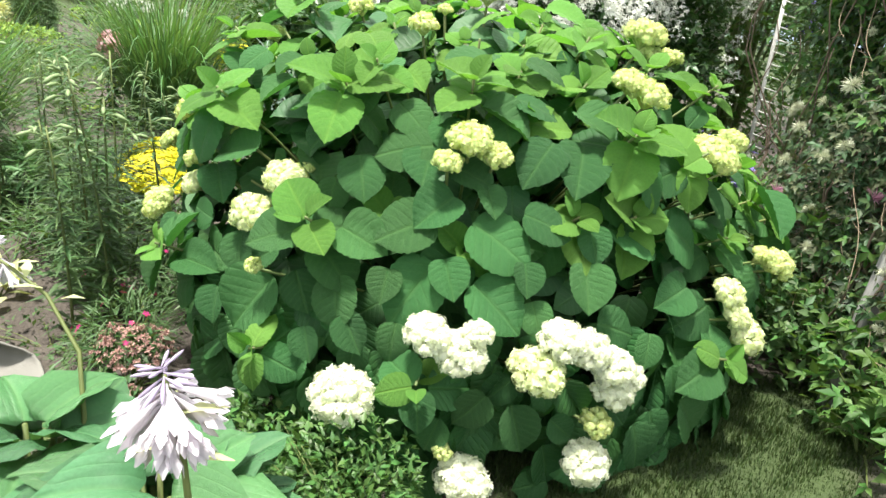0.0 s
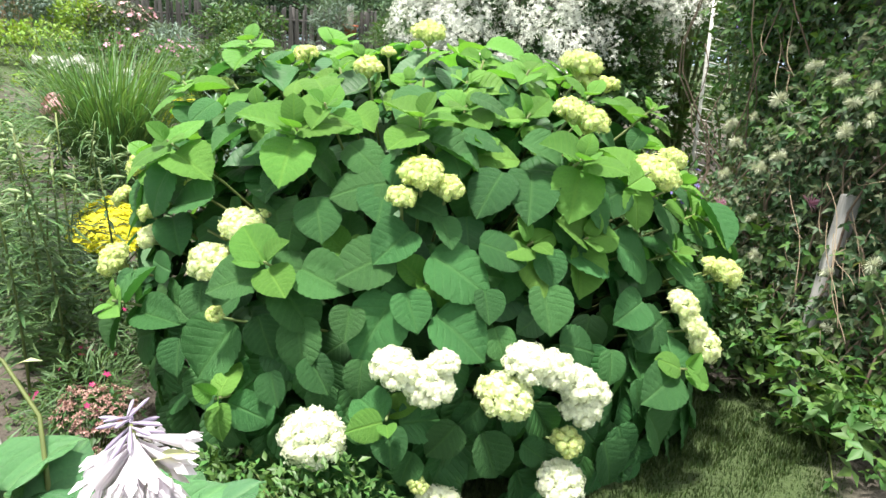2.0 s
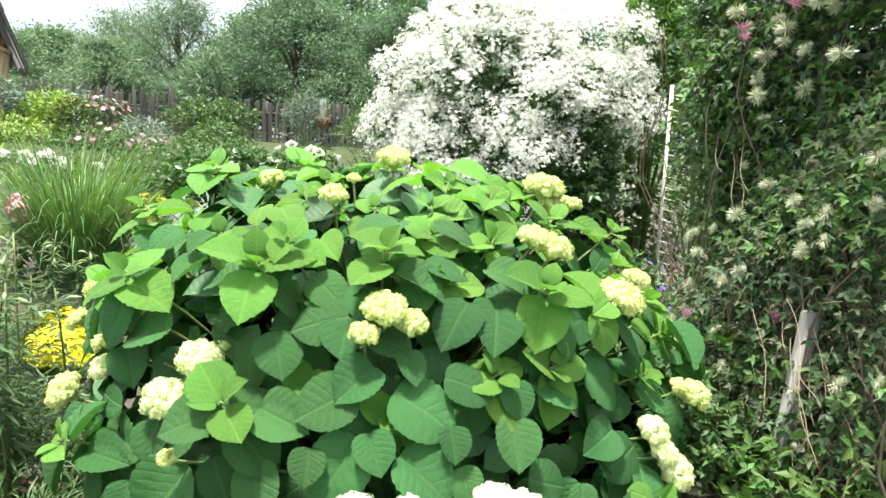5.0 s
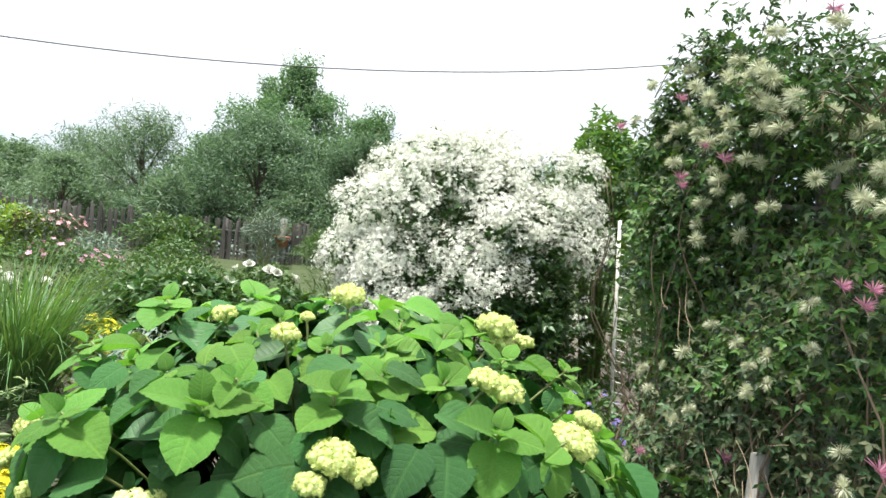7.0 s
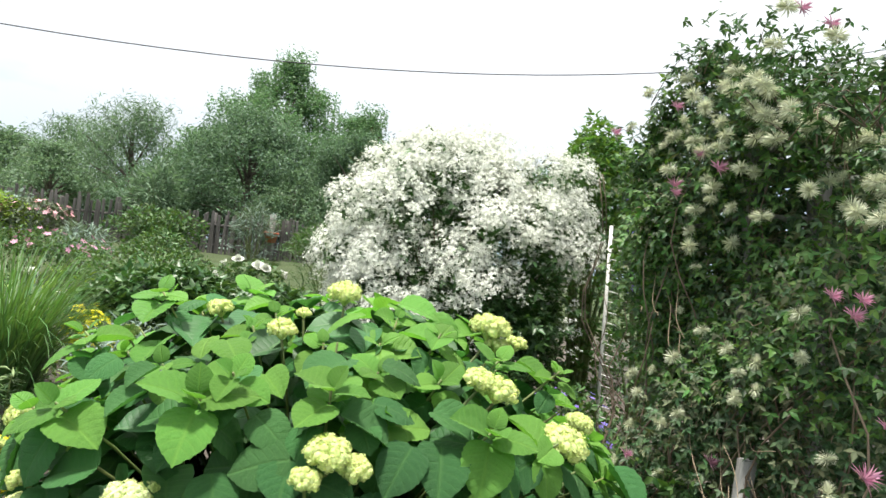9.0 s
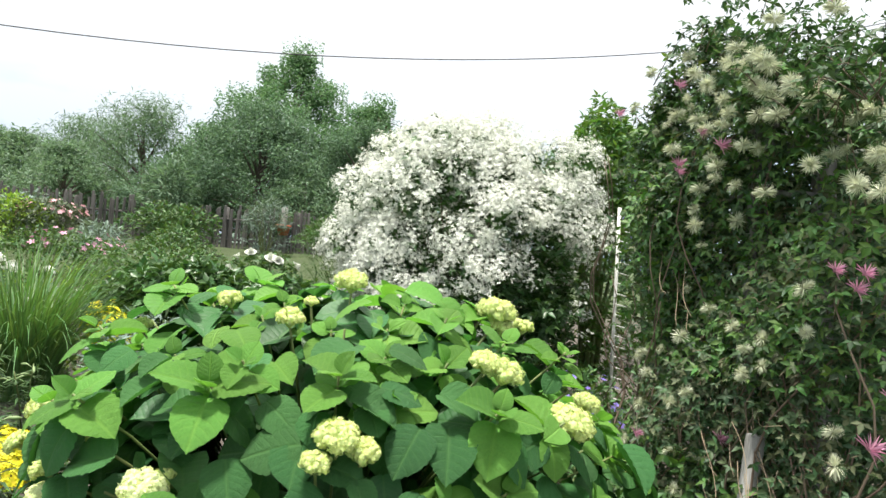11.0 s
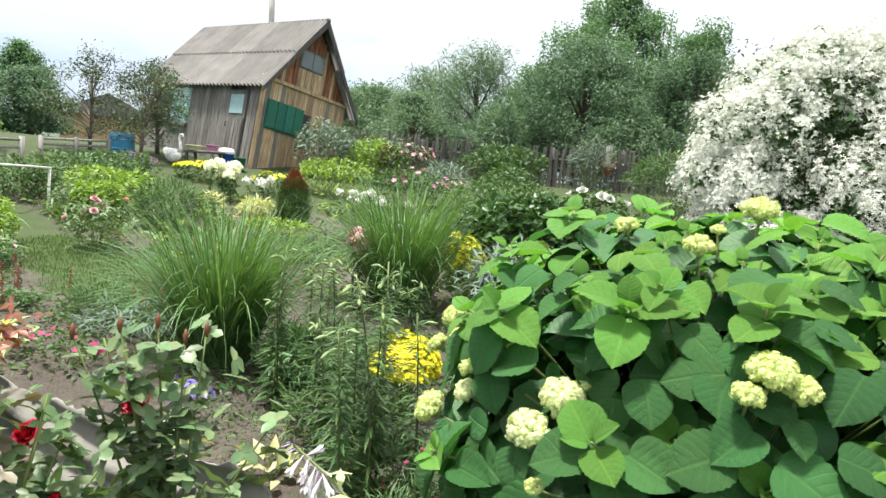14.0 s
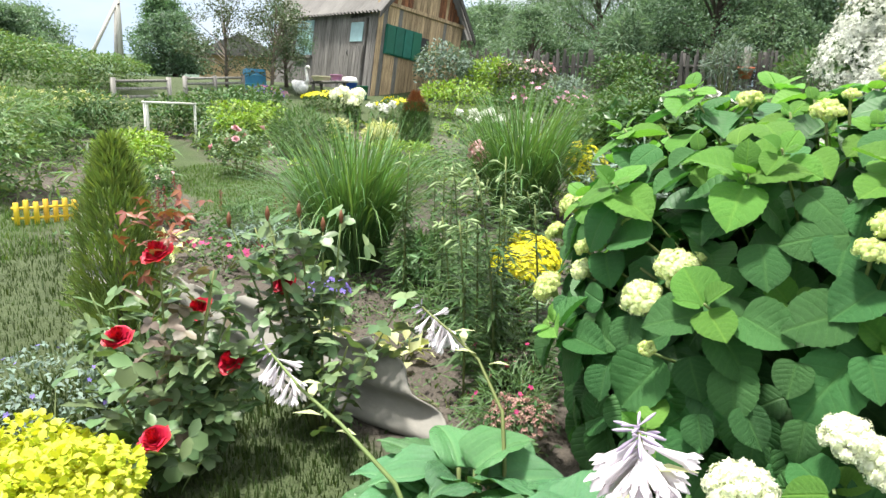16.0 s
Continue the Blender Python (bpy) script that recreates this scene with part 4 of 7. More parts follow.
def grass_clump(name, label, x, y, height, count, spread, seed, material=M_GRASS, lean=1.0, wide=1.0):
    rng = np.random.default_rng(seed)
    clump = thing(name, label, "ornamental grass", (x, y, float(ground_z(x, y))))
    g = Geo()
    a = rng.uniform(0, 2 * np.pi, count)
    r = spread * np.sqrt(rng.uniform(0, 1, count))
    p = np.stack([r * np.cos(a), r * np.sin(a), np.zeros(count)], -1)
    b = a + rng.normal(0, 0.5, count)
    m = axes(np.stack([np.cos(b), np.sin(b), np.zeros(count)], -1), np.array([0, 0, 1.0]))
    h = height * rng.uniform(0.55, 1.12, count)
    tip_out = np.clip(r / spread * 0.30 + rng.normal(0, 0.12, count), -0.15, 0.85)
    co, si, ze, on = np.cos(tip_out), np.sin(tip_out), np.zeros(count), np.ones(count)
    m = m @ np.stack([np.stack([on, ze, ze], -1), np.stack([ze, co, si], -1), np.stack([ze, -si, co], -1)], -2)
    m = m * h[:, None, None]
    pick = rng.choice(4, count, p=(0.2, 0.32, 0.28, 0.2))
    for k, bend in enumerate((0.35, 0.8, 1.5, 2.3)):
        s = pick == k
        g.add(blade(bend * lean, 0.0065 * wide / max(height, 0.5), 8), m[s], p[s])
    part("blade_tuft", g, material, clump, kind="stuff")
    return clump


def low_growth(count, x0, x1, y0, y1, leaf, size, height, material, seed, label, clear=None):
    """Weeds and small plants in uneven patches over the bare soil."""
    rng = np.random.default_rng(seed)
    x, y = rng.uniform(x0, x1, count * 3), rng.uniform(y0, y1, count * 3)
    patch = np.sin(2.3 * x + 1.7 * np.sin(1.9 * y)) * np.sin(2.7 * y + seed) + 0.4 * np.sin(6.1 * x + 5.3 * y)
    keep = (patch > rng.normal(0.0, 0.4, len(x))) & (lawn_mask(x, y) < 0.5)
    if clear:
        cx, cy, cr = clear
        keep &= np.hypot(x - cx, y - cy) > cr * rng.uniform(0.5, 1.2, len(x))
    x, y, patch = x[keep][:count], y[keep][:count], patch[keep][:count]
    n = len(x)
    z = ground_z(x, y) + height * rng.uniform(0, 1, n) ** 1.3 * np.clip(0.4 + 0.7 * patch, 0.2, 1.2)
    m = turned(n, rng, 0.55) * (size * rng.uniform(0.5, 1.3, n))[:, None, None]
    tagged(new("low_growth", Geo().add(leaf, m, np.stack([x, y, z], -1)).mesh("low_growth", material)), label, "weeds", kind="stuff")


# ---- trellis beside the lawn, overgrown with clematis ----
trellis = thing("trellis", "weathered wooden trellis with grey posts and rails", "trellis", (1.95, 2.3, 0.0))
for x, y, lean in ((1.93, 2.64, 0.01), (2.12, 2.4, -0.02), (2.35, 3.3, 0.02), (2.6, 2.75, 0.0)):
    part("post", Geo().box((-0.035, -0.03, -0.3), (0.035, 0.03, 2.45), pose(x - 1.95, y - 2.3, 0, 0, lean * 57) @ Matrix.Diagonal((1, 1, 0.92, 1)), 0.006), M_GREYWOOD, trellis)
part("post", Geo().box((-0.028, -0.022, -0.3), (0.028, 0.022, 0.92), pose(1.665 - 1.95, 2.33 - 2.3, 0, 3, 4), 0.006), M_PALEWOOD, trellis, "short pale grey post")
for z in (0.5, 1.2, 1.9, 2.2):
    part("rail", Geo().tube([(-0.02, 0.95, z), (-0.01, 0.3, z + 0.02), (0.10, 0.0, z - 0.02)], 0.016, 6), M_GREYWOOD, trellis)
for y in np.linspace(0.2, 0.9, 5):
    part("cross_bar", Geo().tube([(-0.02, y, 2.2), (0.65, y, 2.22)], 0.014, 5), M_GREYWOOD, trellis)

vine = thing("clematis_vine", "dense clematis vine with silky seed heads covering the trellis", "climbing plant", (1.9, 2.4, 0.0))
vr = np.random.default_rng(21)


def vine_face(y, z, n):
    """The uneven outer face of the vine, towards the lawn."""
    base = 1.79 - 0.14 * (y - 2.4) + 0.05 * np.sin(1.7 * y + 1) + 0.10 * np.sin(2.3 * z + 1.5 * y) + 0.05 * np.sin(6 * z + 4 * y)
    return base + 0.16 * np.clip((z - 1.6) / 1.0, 0, 1) ** 2 + 0.04 * np.clip((0.8 - z) / 0.8, 0, 1)


def vine_top(y):
    return 2.14 + 0.50 * np.clip(y - 1.9, -0.7, 0.95) + 0.05 * np.sin(5 * y) + 0.05 * np.sin(11 * y + 1) - 0.5 * np.clip((y - 3.15) / 0.5, 0, 1)


def end_cut(p):
    """The vine ends in an uneven slanting face."""
    x, y, z = p[:, 0] + 1.9, p[:, 1] + 2.4, p[:, 2]
    thin = np.clip((z - vine_top(y) + 0.6) / 0.5, 0, 1) * np.clip((2.6 - y) / 0.5, 0, 1)
    return (vr.uniform(0, 1, len(p)) > 0.86 * thin) & (y > 0.925 * x + 0.05 * np.sin(7 * z) + 0.06 * np.sin(3 * z + 1) + vr.normal(0, 0.06, len(p)) - 0.05 * np.clip(z - 2, 0, 1))


def vine_leaves(count, y0, y1, z0, z1, material, size, deep, name, tmpl=TRIO):
    y, z = vr.uniform(y0, y1, count), vr.uniform(z0, z1, count)
    top = vine_top(y) + 0.04
    over = z > top
    z[over] = top[over] - vr.uniform(0, 0.5, over.sum()) ** 2
    x = vine_face(y, z, count) + deep * vr.uniform(0, 1, count) ** 1.5 + vr.normal(0, 0.03, count)
    end = np.clip((y - 3.25) / 0.35, 0, 1)
    x = x + end * vr.uniform(0, 0.7, count) + np.clip((2.0 - y) / 0.35, 0, 1) * vr.uniform(-0.05, 0.7, count)
    p = np.stack([x, y, z], -1) - [1.9, 2.4, 0]
    along = np.stack([vr.normal(-0.5, 0.4, count), vr.normal(0, 0.6, count), vr.normal(-0.5, 0.5, count)], -1)
    up = np.stack([vr.normal(-0.6, 0.45, count), vr.normal(-0.4, 0.45, count), vr.normal(0.8, 0.45, count)], -1)
    m = axes(along, up) * (size * vr.uniform(0.6, 1.3, count))[:, None, None]
    keep = end_cut(p)
    part(name, Geo().add(tmpl, m[keep], p[keep]), material, vine, kind="stuff")


vine_leaves(14000, 1.68, 3.65, 0.05, 2.95, M_VINE, 0.038, 0.45, "foliage")
vine_leaves(3400, 1.65, 3.6, 0.3, 2.9, M_VINE_DRY, 0.036, 0.16, "faded_foliage")
vine_leaves(2600, 1.7, 3.6, 0.15, 2.2, M_VINE_BROWN, 0.034, 0.14, "withered_foliage", NARROW)
vine_leaves(500, 1.65, 3.4, 0.0, 0.75, M_VINE_LIGHT, 0.055, 0.1, "fresh_foliage")
vine_leaves(2600, 1.68, 3.5, 1.1, 2.7, M_VINE_LIGHT, 0.042, 0.06, "fresh_foliage")
vine_leaves(1500, 3.15, 3.65, 1.1, 2.6, M_VINE_LIGHT, 0.046, 0.12, "fresh_foliage")
# crown over the top of the trellis
c = 1700
y, w = vr.uniform(1.7, 3.6, c), vr.uniform(0, 0.9, c)
z = vine_top(y) + 0.10 * np.sin(3.5 * w) + vr.normal(-0.02, 0.13, c)
p = np.stack([1.72 + w + vr.normal(0, 0.05, c), y, z], -1) - [1.9, 2.4, 0]
p = p[end_cut(p)]
c = len(p)
part("foliage", Geo().add(TRIO, turned(c, vr, 0.6) * (0.044 * vr.uniform(0.6, 1.3, c))[:, None, None], p), M_VINE, vine, kind="stuff")
# back curtain of leaves, so that the trellis closes
c = 3900
p = np.stack([vr.uniform(2.2, 2.75, c), vr.uniform(1.85, 3.7, c), vr.uniform(0.1, 2.6, c)], -1) - [1.9, 2.4, 0]
p = p[end_cut(p)]
c = len(p)
part("foliage", Geo().add(TRIO, turned(c, vr, 0.7) * 0.09, p), M_VINE, vine, kind="stuff")
for k in range(52):
    y0, z1 = vr.uniform(1.95, 3.5), vr.uniform(0.6, 2.3)
    pts = [(float(vine_face(y0 + 0.25 * math.sin(2 * f + k), 2.4 * f, 1)) + (0.09 if k % 2 else 0.0) + 0.03 * math.sin(9 * f + k) - 1.9, y0 + 0.3 * math.sin(2.5 * f + k) + 0.05 * math.sin(13 * f + k) - 2.4, z1 * f) for f in np.linspace(0, 1, 14)]
    part("vine_stem", Geo().tube(pts, np.linspace(0.006, 0.0025, 14), 5), M_TWIG, vine)
for k in range(72):
    y0 = vr.uniform(1.7, 3.5)
    a, b = vr.uniform(-1, 1), vr.uniform(0.12, 0.38)
    x0 = 1.66 + vr.uniform(0, 0.6) * min(1.0, max(0.0, (y0 - 1.6) / 1.2))
    pts = [(x0 - 1.9 + 0.12 * f * math.sin(k), y0 - 2.4 + a * b * f, vine_top(y0) - 0.05 + b * f - 0.12 * f ** 3) for f in np.linspace(0, 1, 6)]
    part("tendril", Geo().tube(pts, np.linspace(0.003, 0.0012, 6), 4), M_TWIG, vine)
    q = np.array(pts[1:] + pts[2:]) + vr.normal(0, 0.015, (9, 3))
    part("foliage", Geo().add(TRIO, turned(len(q), vr, 0.6) * 0.043, q), M_VINE, vine, kind="stuff")
for k in range(30):
    a = vr.uniform(0, 1, 3)
    pts = [(1.66 - 0.12 * (k < 9) + 0.12 * f - 1.9 + 0.015 * math.sin(5 * f + k), 1.9 + (0.6 if k < 9 else 1.2) * a[0] + 0.3 * f - 2.4, 0.2 + (0.5 if k < 9 else 1.3) * a[1] + (0.6 * a[2] - 0.15) * f + 0.02 * math.sin(4 * f + k)) for f in np.linspace(0, 1, 10)]
    part("dry_twig", Geo().tube(pts, 0.0014, 4), plain("dry_straw", (0.27, 0.21, 0.14), 0.8) if k == 0 else bpy.data.materials["dry_straw"], vine)

POMPON = merged(*[moved(THIN, pose(0, 0, 0, 40 + 45 * math.sin(k * 1.9), 0, 137.5 * k) @ Matrix.Scale(1 - 0.25 * (k % 3 == 1), 4)) for k in range(44)])
FEATHER = merged(*[moved(SLIMPETAL, pose(0, 0, 0, 85 * math.sin(k * 1.7 + 0.3), 0, 137.5 * k) @ Matrix.Diagonal((0.22, 1.0 - 0.25 * (k % 3 == 0), 1, 1))) for k in range(170)])
PINK_MESH = Geo().add(POMPON, [np.eye(3)], [(0, 0, 0)]).mesh("pink_flower", M_PINK)
SEED_MESH = Geo().add(FEATHER, [np.eye(3)], [(0, 0, 0)]).mesh("seed_head", M_SEED)
for x, y, z, s in ((1.75, 2.51, 0.845, 0.06), (1.60, 2.955, 0.76, 0.05), (1.715, 2.90, 2.064, 0.065), (1.70, 2.86, 2.02, 0.05), (1.69, 2.51, 2.08, 0.06), (1.69, 2.67, 2.17, 0.04), (1.62, 3.40, 2.42, 0.055),
                   (1.70, 1.60, 1.93, 0.045), (1.68, 1.71, 1.54, 0.045), (1.68, 1.74, 1.49, 0.05), (1.68, 1.83, 1.55, 0.045), (1.68, 1.67, 1.02, 0.065), (1.68, 1.60, 1.18, 0.05), (1.70, 2.9, 2.45, 0.05),
                   (1.72, 2.1, 2.62, 0.05), (1.72, 1.95, 2.5, 0.045)):
    part("pink_flower", PINK_MESH, None, vine, "shaggy pink double flower", pose(x - 1.94, y - 2.42, z, 60, 10, 60) @ Matrix.Scale(0.85 * s, 4))
for k in range(104):
    if k < 62:
        y, z = vr.normal(2.30, 0.38), vr.normal(2.22, 0.26)
    else:
        y, z = vr.uniform(1.75, 3.3), vr.uniform(0.4, 2.6)
    y, z = min(max(y, 1.72), 3.3), min(z, float(vine_top(y)) + 0.03)
    x = float(vine_face(y, z, 1)) - vr.uniform(0.05, 0.11)
    part("seed_head", SEED_MESH, None, vine, "", pose(x - 1.9, y - 2.4, z, *vr.uniform(0, 90, 3)) @ Matrix.Scale(vr.uniform(0.040, 0.054) if k < 62 else vr.uniform(0.026, 0.040), 4))
for x, y, z in ((1.78, 2.3, 2.42), (1.75, 2.2, 2.36), (1.8, 2.45, 2.5), (1.72, 2.05, 2.6), (1.7, 2.6, 2.42), (1.7, 2.5, 2.34), (1.8, 1.9, 2.45), (1.75, 2.15, 2.5)):
    part("seed_head", SEED_MESH, None, vine, "", pose(x - 2.02, y - 2.4, z, *vr.uniform(0, 90, 3)) @ Matrix.Scale(0.05, 4))

for y, z in ((2.44, 2.41), (2.46, 2.22), (2.22, 2.25), (2.08, 2.23), (1.96, 1.92), (2.20, 1.85), (1.75, 1.82), (1.66, 1.79), (2.35, 2.06), (1.97, 1.49), (2.75, 1.25), (1.80, 0.93), (2.30, 2.30), (2.15, 2.14)):
    part("seed_head", SEED_MESH, None, vine, "", pose(1.66 - 1.9, y - 2.4, z, *vr.uniform(0, 90, 3)) @ Matrix.Scale(vr.uniform(0.042, 0.052), 4))

# pale ladder-like pole behind the trellis, with a violet-flowered climber
ladder = thing("plant_support", "pale metal plant support with short wire rungs", "plant support", (2.40, 5.05, float(ground_z(2.4, 5.05))))
part("pole", Geo().tube([(0.05, 0.1, 0), (0.0, 0.0, 1.0), (-0.05, -0.1, 2.0)], 0.014, 8), M_WHITEPAINT, ladder)
for z in np.arange(0.2, 1.95, 0.085):
    part("rung", Geo().tube([(0.03 - 0.05 * z, 0.05 - 0.1 * z, z), (0.12 - 0.05 * z, 0.03 - 0.1 * z, z - 0.02)], 0.004, 4), M_WHITEPAINT, ladder)
mound("climber", "violet-flowered climber behind the pale support", "climbing plant", 2.75, 5.1, (0.32, 0.4, 2.4), SMALL, 0.06, 2600, M_SHRUB,
      [(FIVE, 0.028, 90, M_BLUE, 0.0)], seed=3, squat=0.6)
mound("hop_vine", "light green leafy vine behind the support", "climbing plant", 2.55, 5.9, (0.42, 0.45, 3.0), TRIO, 0.075, 3200, M_VINE_LIGHT, seed=4, squat=0.65)
mound("bellflower", "low clump of small violet flowers behind the bush", "flower", 1.85, 4.35, (0.45, 0.4, 0.75), SMALL, 0.06, 1100, M_SHRUB, [(FIVE, 0.026, 60, M_BLUE, 0.3)], seed=5)
mound("low_shrub", "leafy low growth at the foot of the trellis", "shrub", 1.66, 2.05, (0.22, 0.5, 0.40), TRIO, 0.058, 420, M_VINE_LIGHT, seed=6, jag=0.5, bare=0.5)


# ---- the white clematis bush ----
WX, WY = 1.20, 5.50
wc = thing("white_clematis", "tall rounded clematis bush smothered in small white starry flowers", "flowering shrub", (WX, WY, float(ground_z(WX, WY))))
wr = np.random.default_rng(31)
WS = np.array([0.93, 0.90, 1.50])
# billows of growth over the whole bush, highest towards one side of its middle
n_lump = 120
ld = np.arange(n_lump) + 0.5
ld = np.stack([np.cos(2.39996 * ld), np.sin(2.39996 * ld), 1 - 1.22 * ld / n_lump], -1)
ld[:, :2] *= np.sqrt(1 - ld[:, 2:] ** 2)
ld = unit(ld + wr.normal(0, 0.09, ld.shape))
lr_ = wr.uniform(0.15, 0.30, n_lump)
lump = ld * ((np.abs(ld) ** 3.4).sum(axis=1) ** (-1 / 3.4) * wr.uniform(0.80, 0.98, n_lump))[:, None] * WS + [0, 0, 0.98]
lump[:, 2] = np.maximum(lump[:, 2], 0.5)
lump = np.vstack([lump, [(-0.30, -0.2, 2.46), (-0.12, 0.0, 2.48), (-0.45, -0.3, 2.34), (0.15, -0.2, 2.42), (-0.95, -0.3, 1.95), (-1.0, -0.2, 1.55), (0.92, -0.2, 2.36), (0.62, -0.4, 2.34)]])
lr_ = np.append(lr_, [0.24, 0.22, 0.22, 0.20, 0.18, 0.20, 0.22, 0.22])
for k in range(30):
    a, r = wr.uniform(0, 2 * np.pi), wr.uniform(0.3, 0.9)
    pts = [(0.1 * math.cos(a) + r * f ** 1.6 * math.cos(a), 0.1 * math.sin(a) + r * f ** 1.6 * math.sin(a), 2.2 * f * (1 - 0.25 * r * f)) for f in np.linspace(0, 1, 7)]
    part("stem", Geo().tube(pts, np.linspace(0.009, 0.004, 7), 5), M_TWIG, wc)
c = 7000
pick = wr.integers(0, len(lump), c)
p = lump[pick] + unit(wr.normal(size=(c, 3))) * (lr_[pick] * wr.uniform(0.2, 0.98, c))[:, None]
p = np.where((wr.uniform(0, 1, c) < 0.35)[:, None], p * [0.75, 0.75, 0.9], p)
p[:, 2] = np.maximum(p[:, 2], 0.05)
part("foliage", Geo().add(TRIO, turned(c, wr, 0.6) * (0.075 * wr.uniform(0.6, 1.2, c))[:, None, None], p), M_PEONY, wc, kind="stuff")
c = 3400
a = wr.uniform(0, 2 * np.pi, c)
rr = np.sqrt(wr.uniform(0.15, 1, c)) * 0.92
p = np.stack([rr * np.cos(a), rr * np.sin(a), wr.uniform(0.05, 1.5, c)], -1)
part("foliage", Geo().add(TRIO, turned(c, wr, 0.6) * 0.085, p), M_PEONY, wc, kind="stuff")
# flowering sprays: small bunches of stars over the billows, thinning out low down
sprays = 4600
pick = wr.choice(len(lump), sprays, p=lr_ ** 2 / (lr_ ** 2).sum())
out = unit(lump - [0, 0, 1.1])[pick]
dd = unit(wr.normal(size=(sprays, 3)) + 0.9 * out + [0, 0, 0.25])
cen = lump[pick] + dd * (lr_[pick] * wr.uniform(0.9, 1.12, sprays))[:, None]
floor = np.interp(cen[:, 0], [-1.1, -0.6, 0.1, 0.5, 1.1], [0.75, 0.85, 1.42, 1.68, 1.50]) + 0.18 * np.sin(9 * cen[:, 0] + 5 * cen[:, 1])
keep = wr.uniform(0, 1, sprays) < np.clip(0.45 + (cen[:, 2] - floor) / 0.35, 0.05, 0.95)
cen, dd = cen[keep], dd[keep]
per = 20
p = np.repeat(cen, per, axis=0) + np.clip(wr.normal(0, 1, (len(cen) * per, 3)), -1.7, 1.7) * [0.032, 0.032, 0.034]
nrm = unit(np.repeat(dd, per, axis=0) + [0, -0.2, 0.3] + wr.normal(0, 0.55, (len(p), 3)))
m = axes(unit(np.cross(nrm, wr.normal(size=nrm.shape))), nrm) * (0.0185 * wr.uniform(0.7, 1.25, len(p)))[:, None, None]
part("blossom", Geo().add(STAR, m, p), M_STAR, wc, "clouds of small white stars", kind="stuff")


# ---- the bed on the other side of the hydrangea ----
def lily_stalks(x, y, count, height, seed, label, spread=0.22):
    rng = np.random.default_rng(seed)
    for k in range(count):
        px, py = x + rng.normal(0, spread), y + rng.normal(0, spread)
        lily = thing("lily", label, "lily", (px, py, float(ground_z(px, py))), "lilies in the bed")
        h = height * rng.uniform(0.75, 1.1)
        lx, ly = rng.normal(0, 0.05, 2)
        f = np.linspace(0, 1, 6)
        pts = np.stack([lx * f ** 2, ly * f ** 2, h * f], -1)
        part("stalk", Geo().tube(pts, np.linspace(0.006, 0.0035, 6), 5), M_STEM, lily)
        n = 130
        t = rng.uniform(0.06, 0.97, n)
        a = np.arange(n) * 2.4 + rng.normal(0, 0.3, n)
        base = np.stack([lx * t ** 2, ly * t ** 2, h * t], -1)
        along = np.stack([np.cos(a), np.sin(a), rng.uniform(-0.1, 0.5, n)], -1)
        m = axes(along, np.array([0, 0, 1.0])) * (rng.uniform(0.10, 0.15, n) * (1.15 - 0.6 * t))[:, None, None]
        part("leaf_whorl", Geo().add(NARROW, m, base), M_LILY, lily, kind="stuff")
        for b in range(int(rng.integers(2, 5))):
            a = rng.uniform(0, 6.28)
            tip = np.array([lx, ly, h * (0.9 + 0.03 * b)])
            out = np.array([math.cos(a), math.sin(a), rng.uniform(-0.2, 0.5)])
            e = tip + out * 0.055
            part("bud", Geo().tube([tip, tip + out * 0.03, e, e + out * 0.02 - [0, 0, 0.01], e + out * 0.042 - [0, 0, 0.02]], [0.0018, 0.0018, 0.0065, 0.0085, 0.003], 6), M_BUD, lily)


lily_stalks(-1.30, 2.70, 7, 0.95, 41, "tall lily stalk with narrow leaves and closed buds", 0.15)
lily_stalks(-1.95, 3.50, 9, 0.88, 42, "tall lily stalk with pale closed buds", 0.22)
lily_stalks(-1.72, 2.95, 4, 0.8, 44, "shorter lily stalk with narrow leaves", 0.2)
lily_stalks(-1.75, 4.3, 3, 0.85, 43, "leafy lily stalk in bud", 0.2)
grass_clump("tall_grass", "tall green ornamental grass clump with arching blades", -2.98, 3.95, 1.18, 1250, 0.20, 51, lean=1.05)
grass_clump("tall_grass", "tall green ornamental grass clump behind the lilies", -2.5, 6.3, 1.42, 1350, 0.24, 52, lean=1.05)
mound("yellow_flowers", "bright yellow flowering cushion beside the lilies", "flower", -1.5, 3.66, (0.21, 0.2, 0.46), TINY, 0.03, 900, M_LIMESHRUB, [(FIVE, 0.019, 1300, M_YELLOW, 0.1)], seed=8)
mound("yellow_flowers", "yellow flowering clump beside the tall grass", "flower", -2.0, 6.9, (0.26, 0.25, 0.75), TINY, 0.04, 700, M_LIMESHRUB, [(FIVE, 0.03, 160, M_YELLOW, 0.1)], seed=9)
mound("silver_plant", "grey-leaved upright plant behind the lilies", "plant", -1.15, 4.9, (0.35, 0.35, 0.95), NARROW, 0.11, 900, M_GREYLEAF, seed=10, squat=0.6)
mound("dianthus", "low magenta-flowered dianthus by the bush", "flower", -1.0, 2.15, (0.18, 0.3, 0.24), NEEDLE, 0.06, 900, M_LILY, [(FIVE, 0.013, 16, M_MAGENTA, 0.2)], seed=11, jag=0.3)
mound("dianthus", "low magenta-flowered dianthus by the bush", "flower", -1.18, 2.62, (0.25, 0.25, 0.3), NEEDLE, 0.07, 900, M_LILY, [(FIVE, 0.013, 14, M_MAGENTA, 0.2)], seed=12, jag=0.3)
mound("sedum", "sedum with faded dusty pink flower clusters", "flower", -0.92, 2.0, (0.12, 0.10, 0.22), SMALL, 0.035, 300, M_SHRUB, [(BLOB, 0.013, 300, M_SEDUM, 0.15)], seed=13)
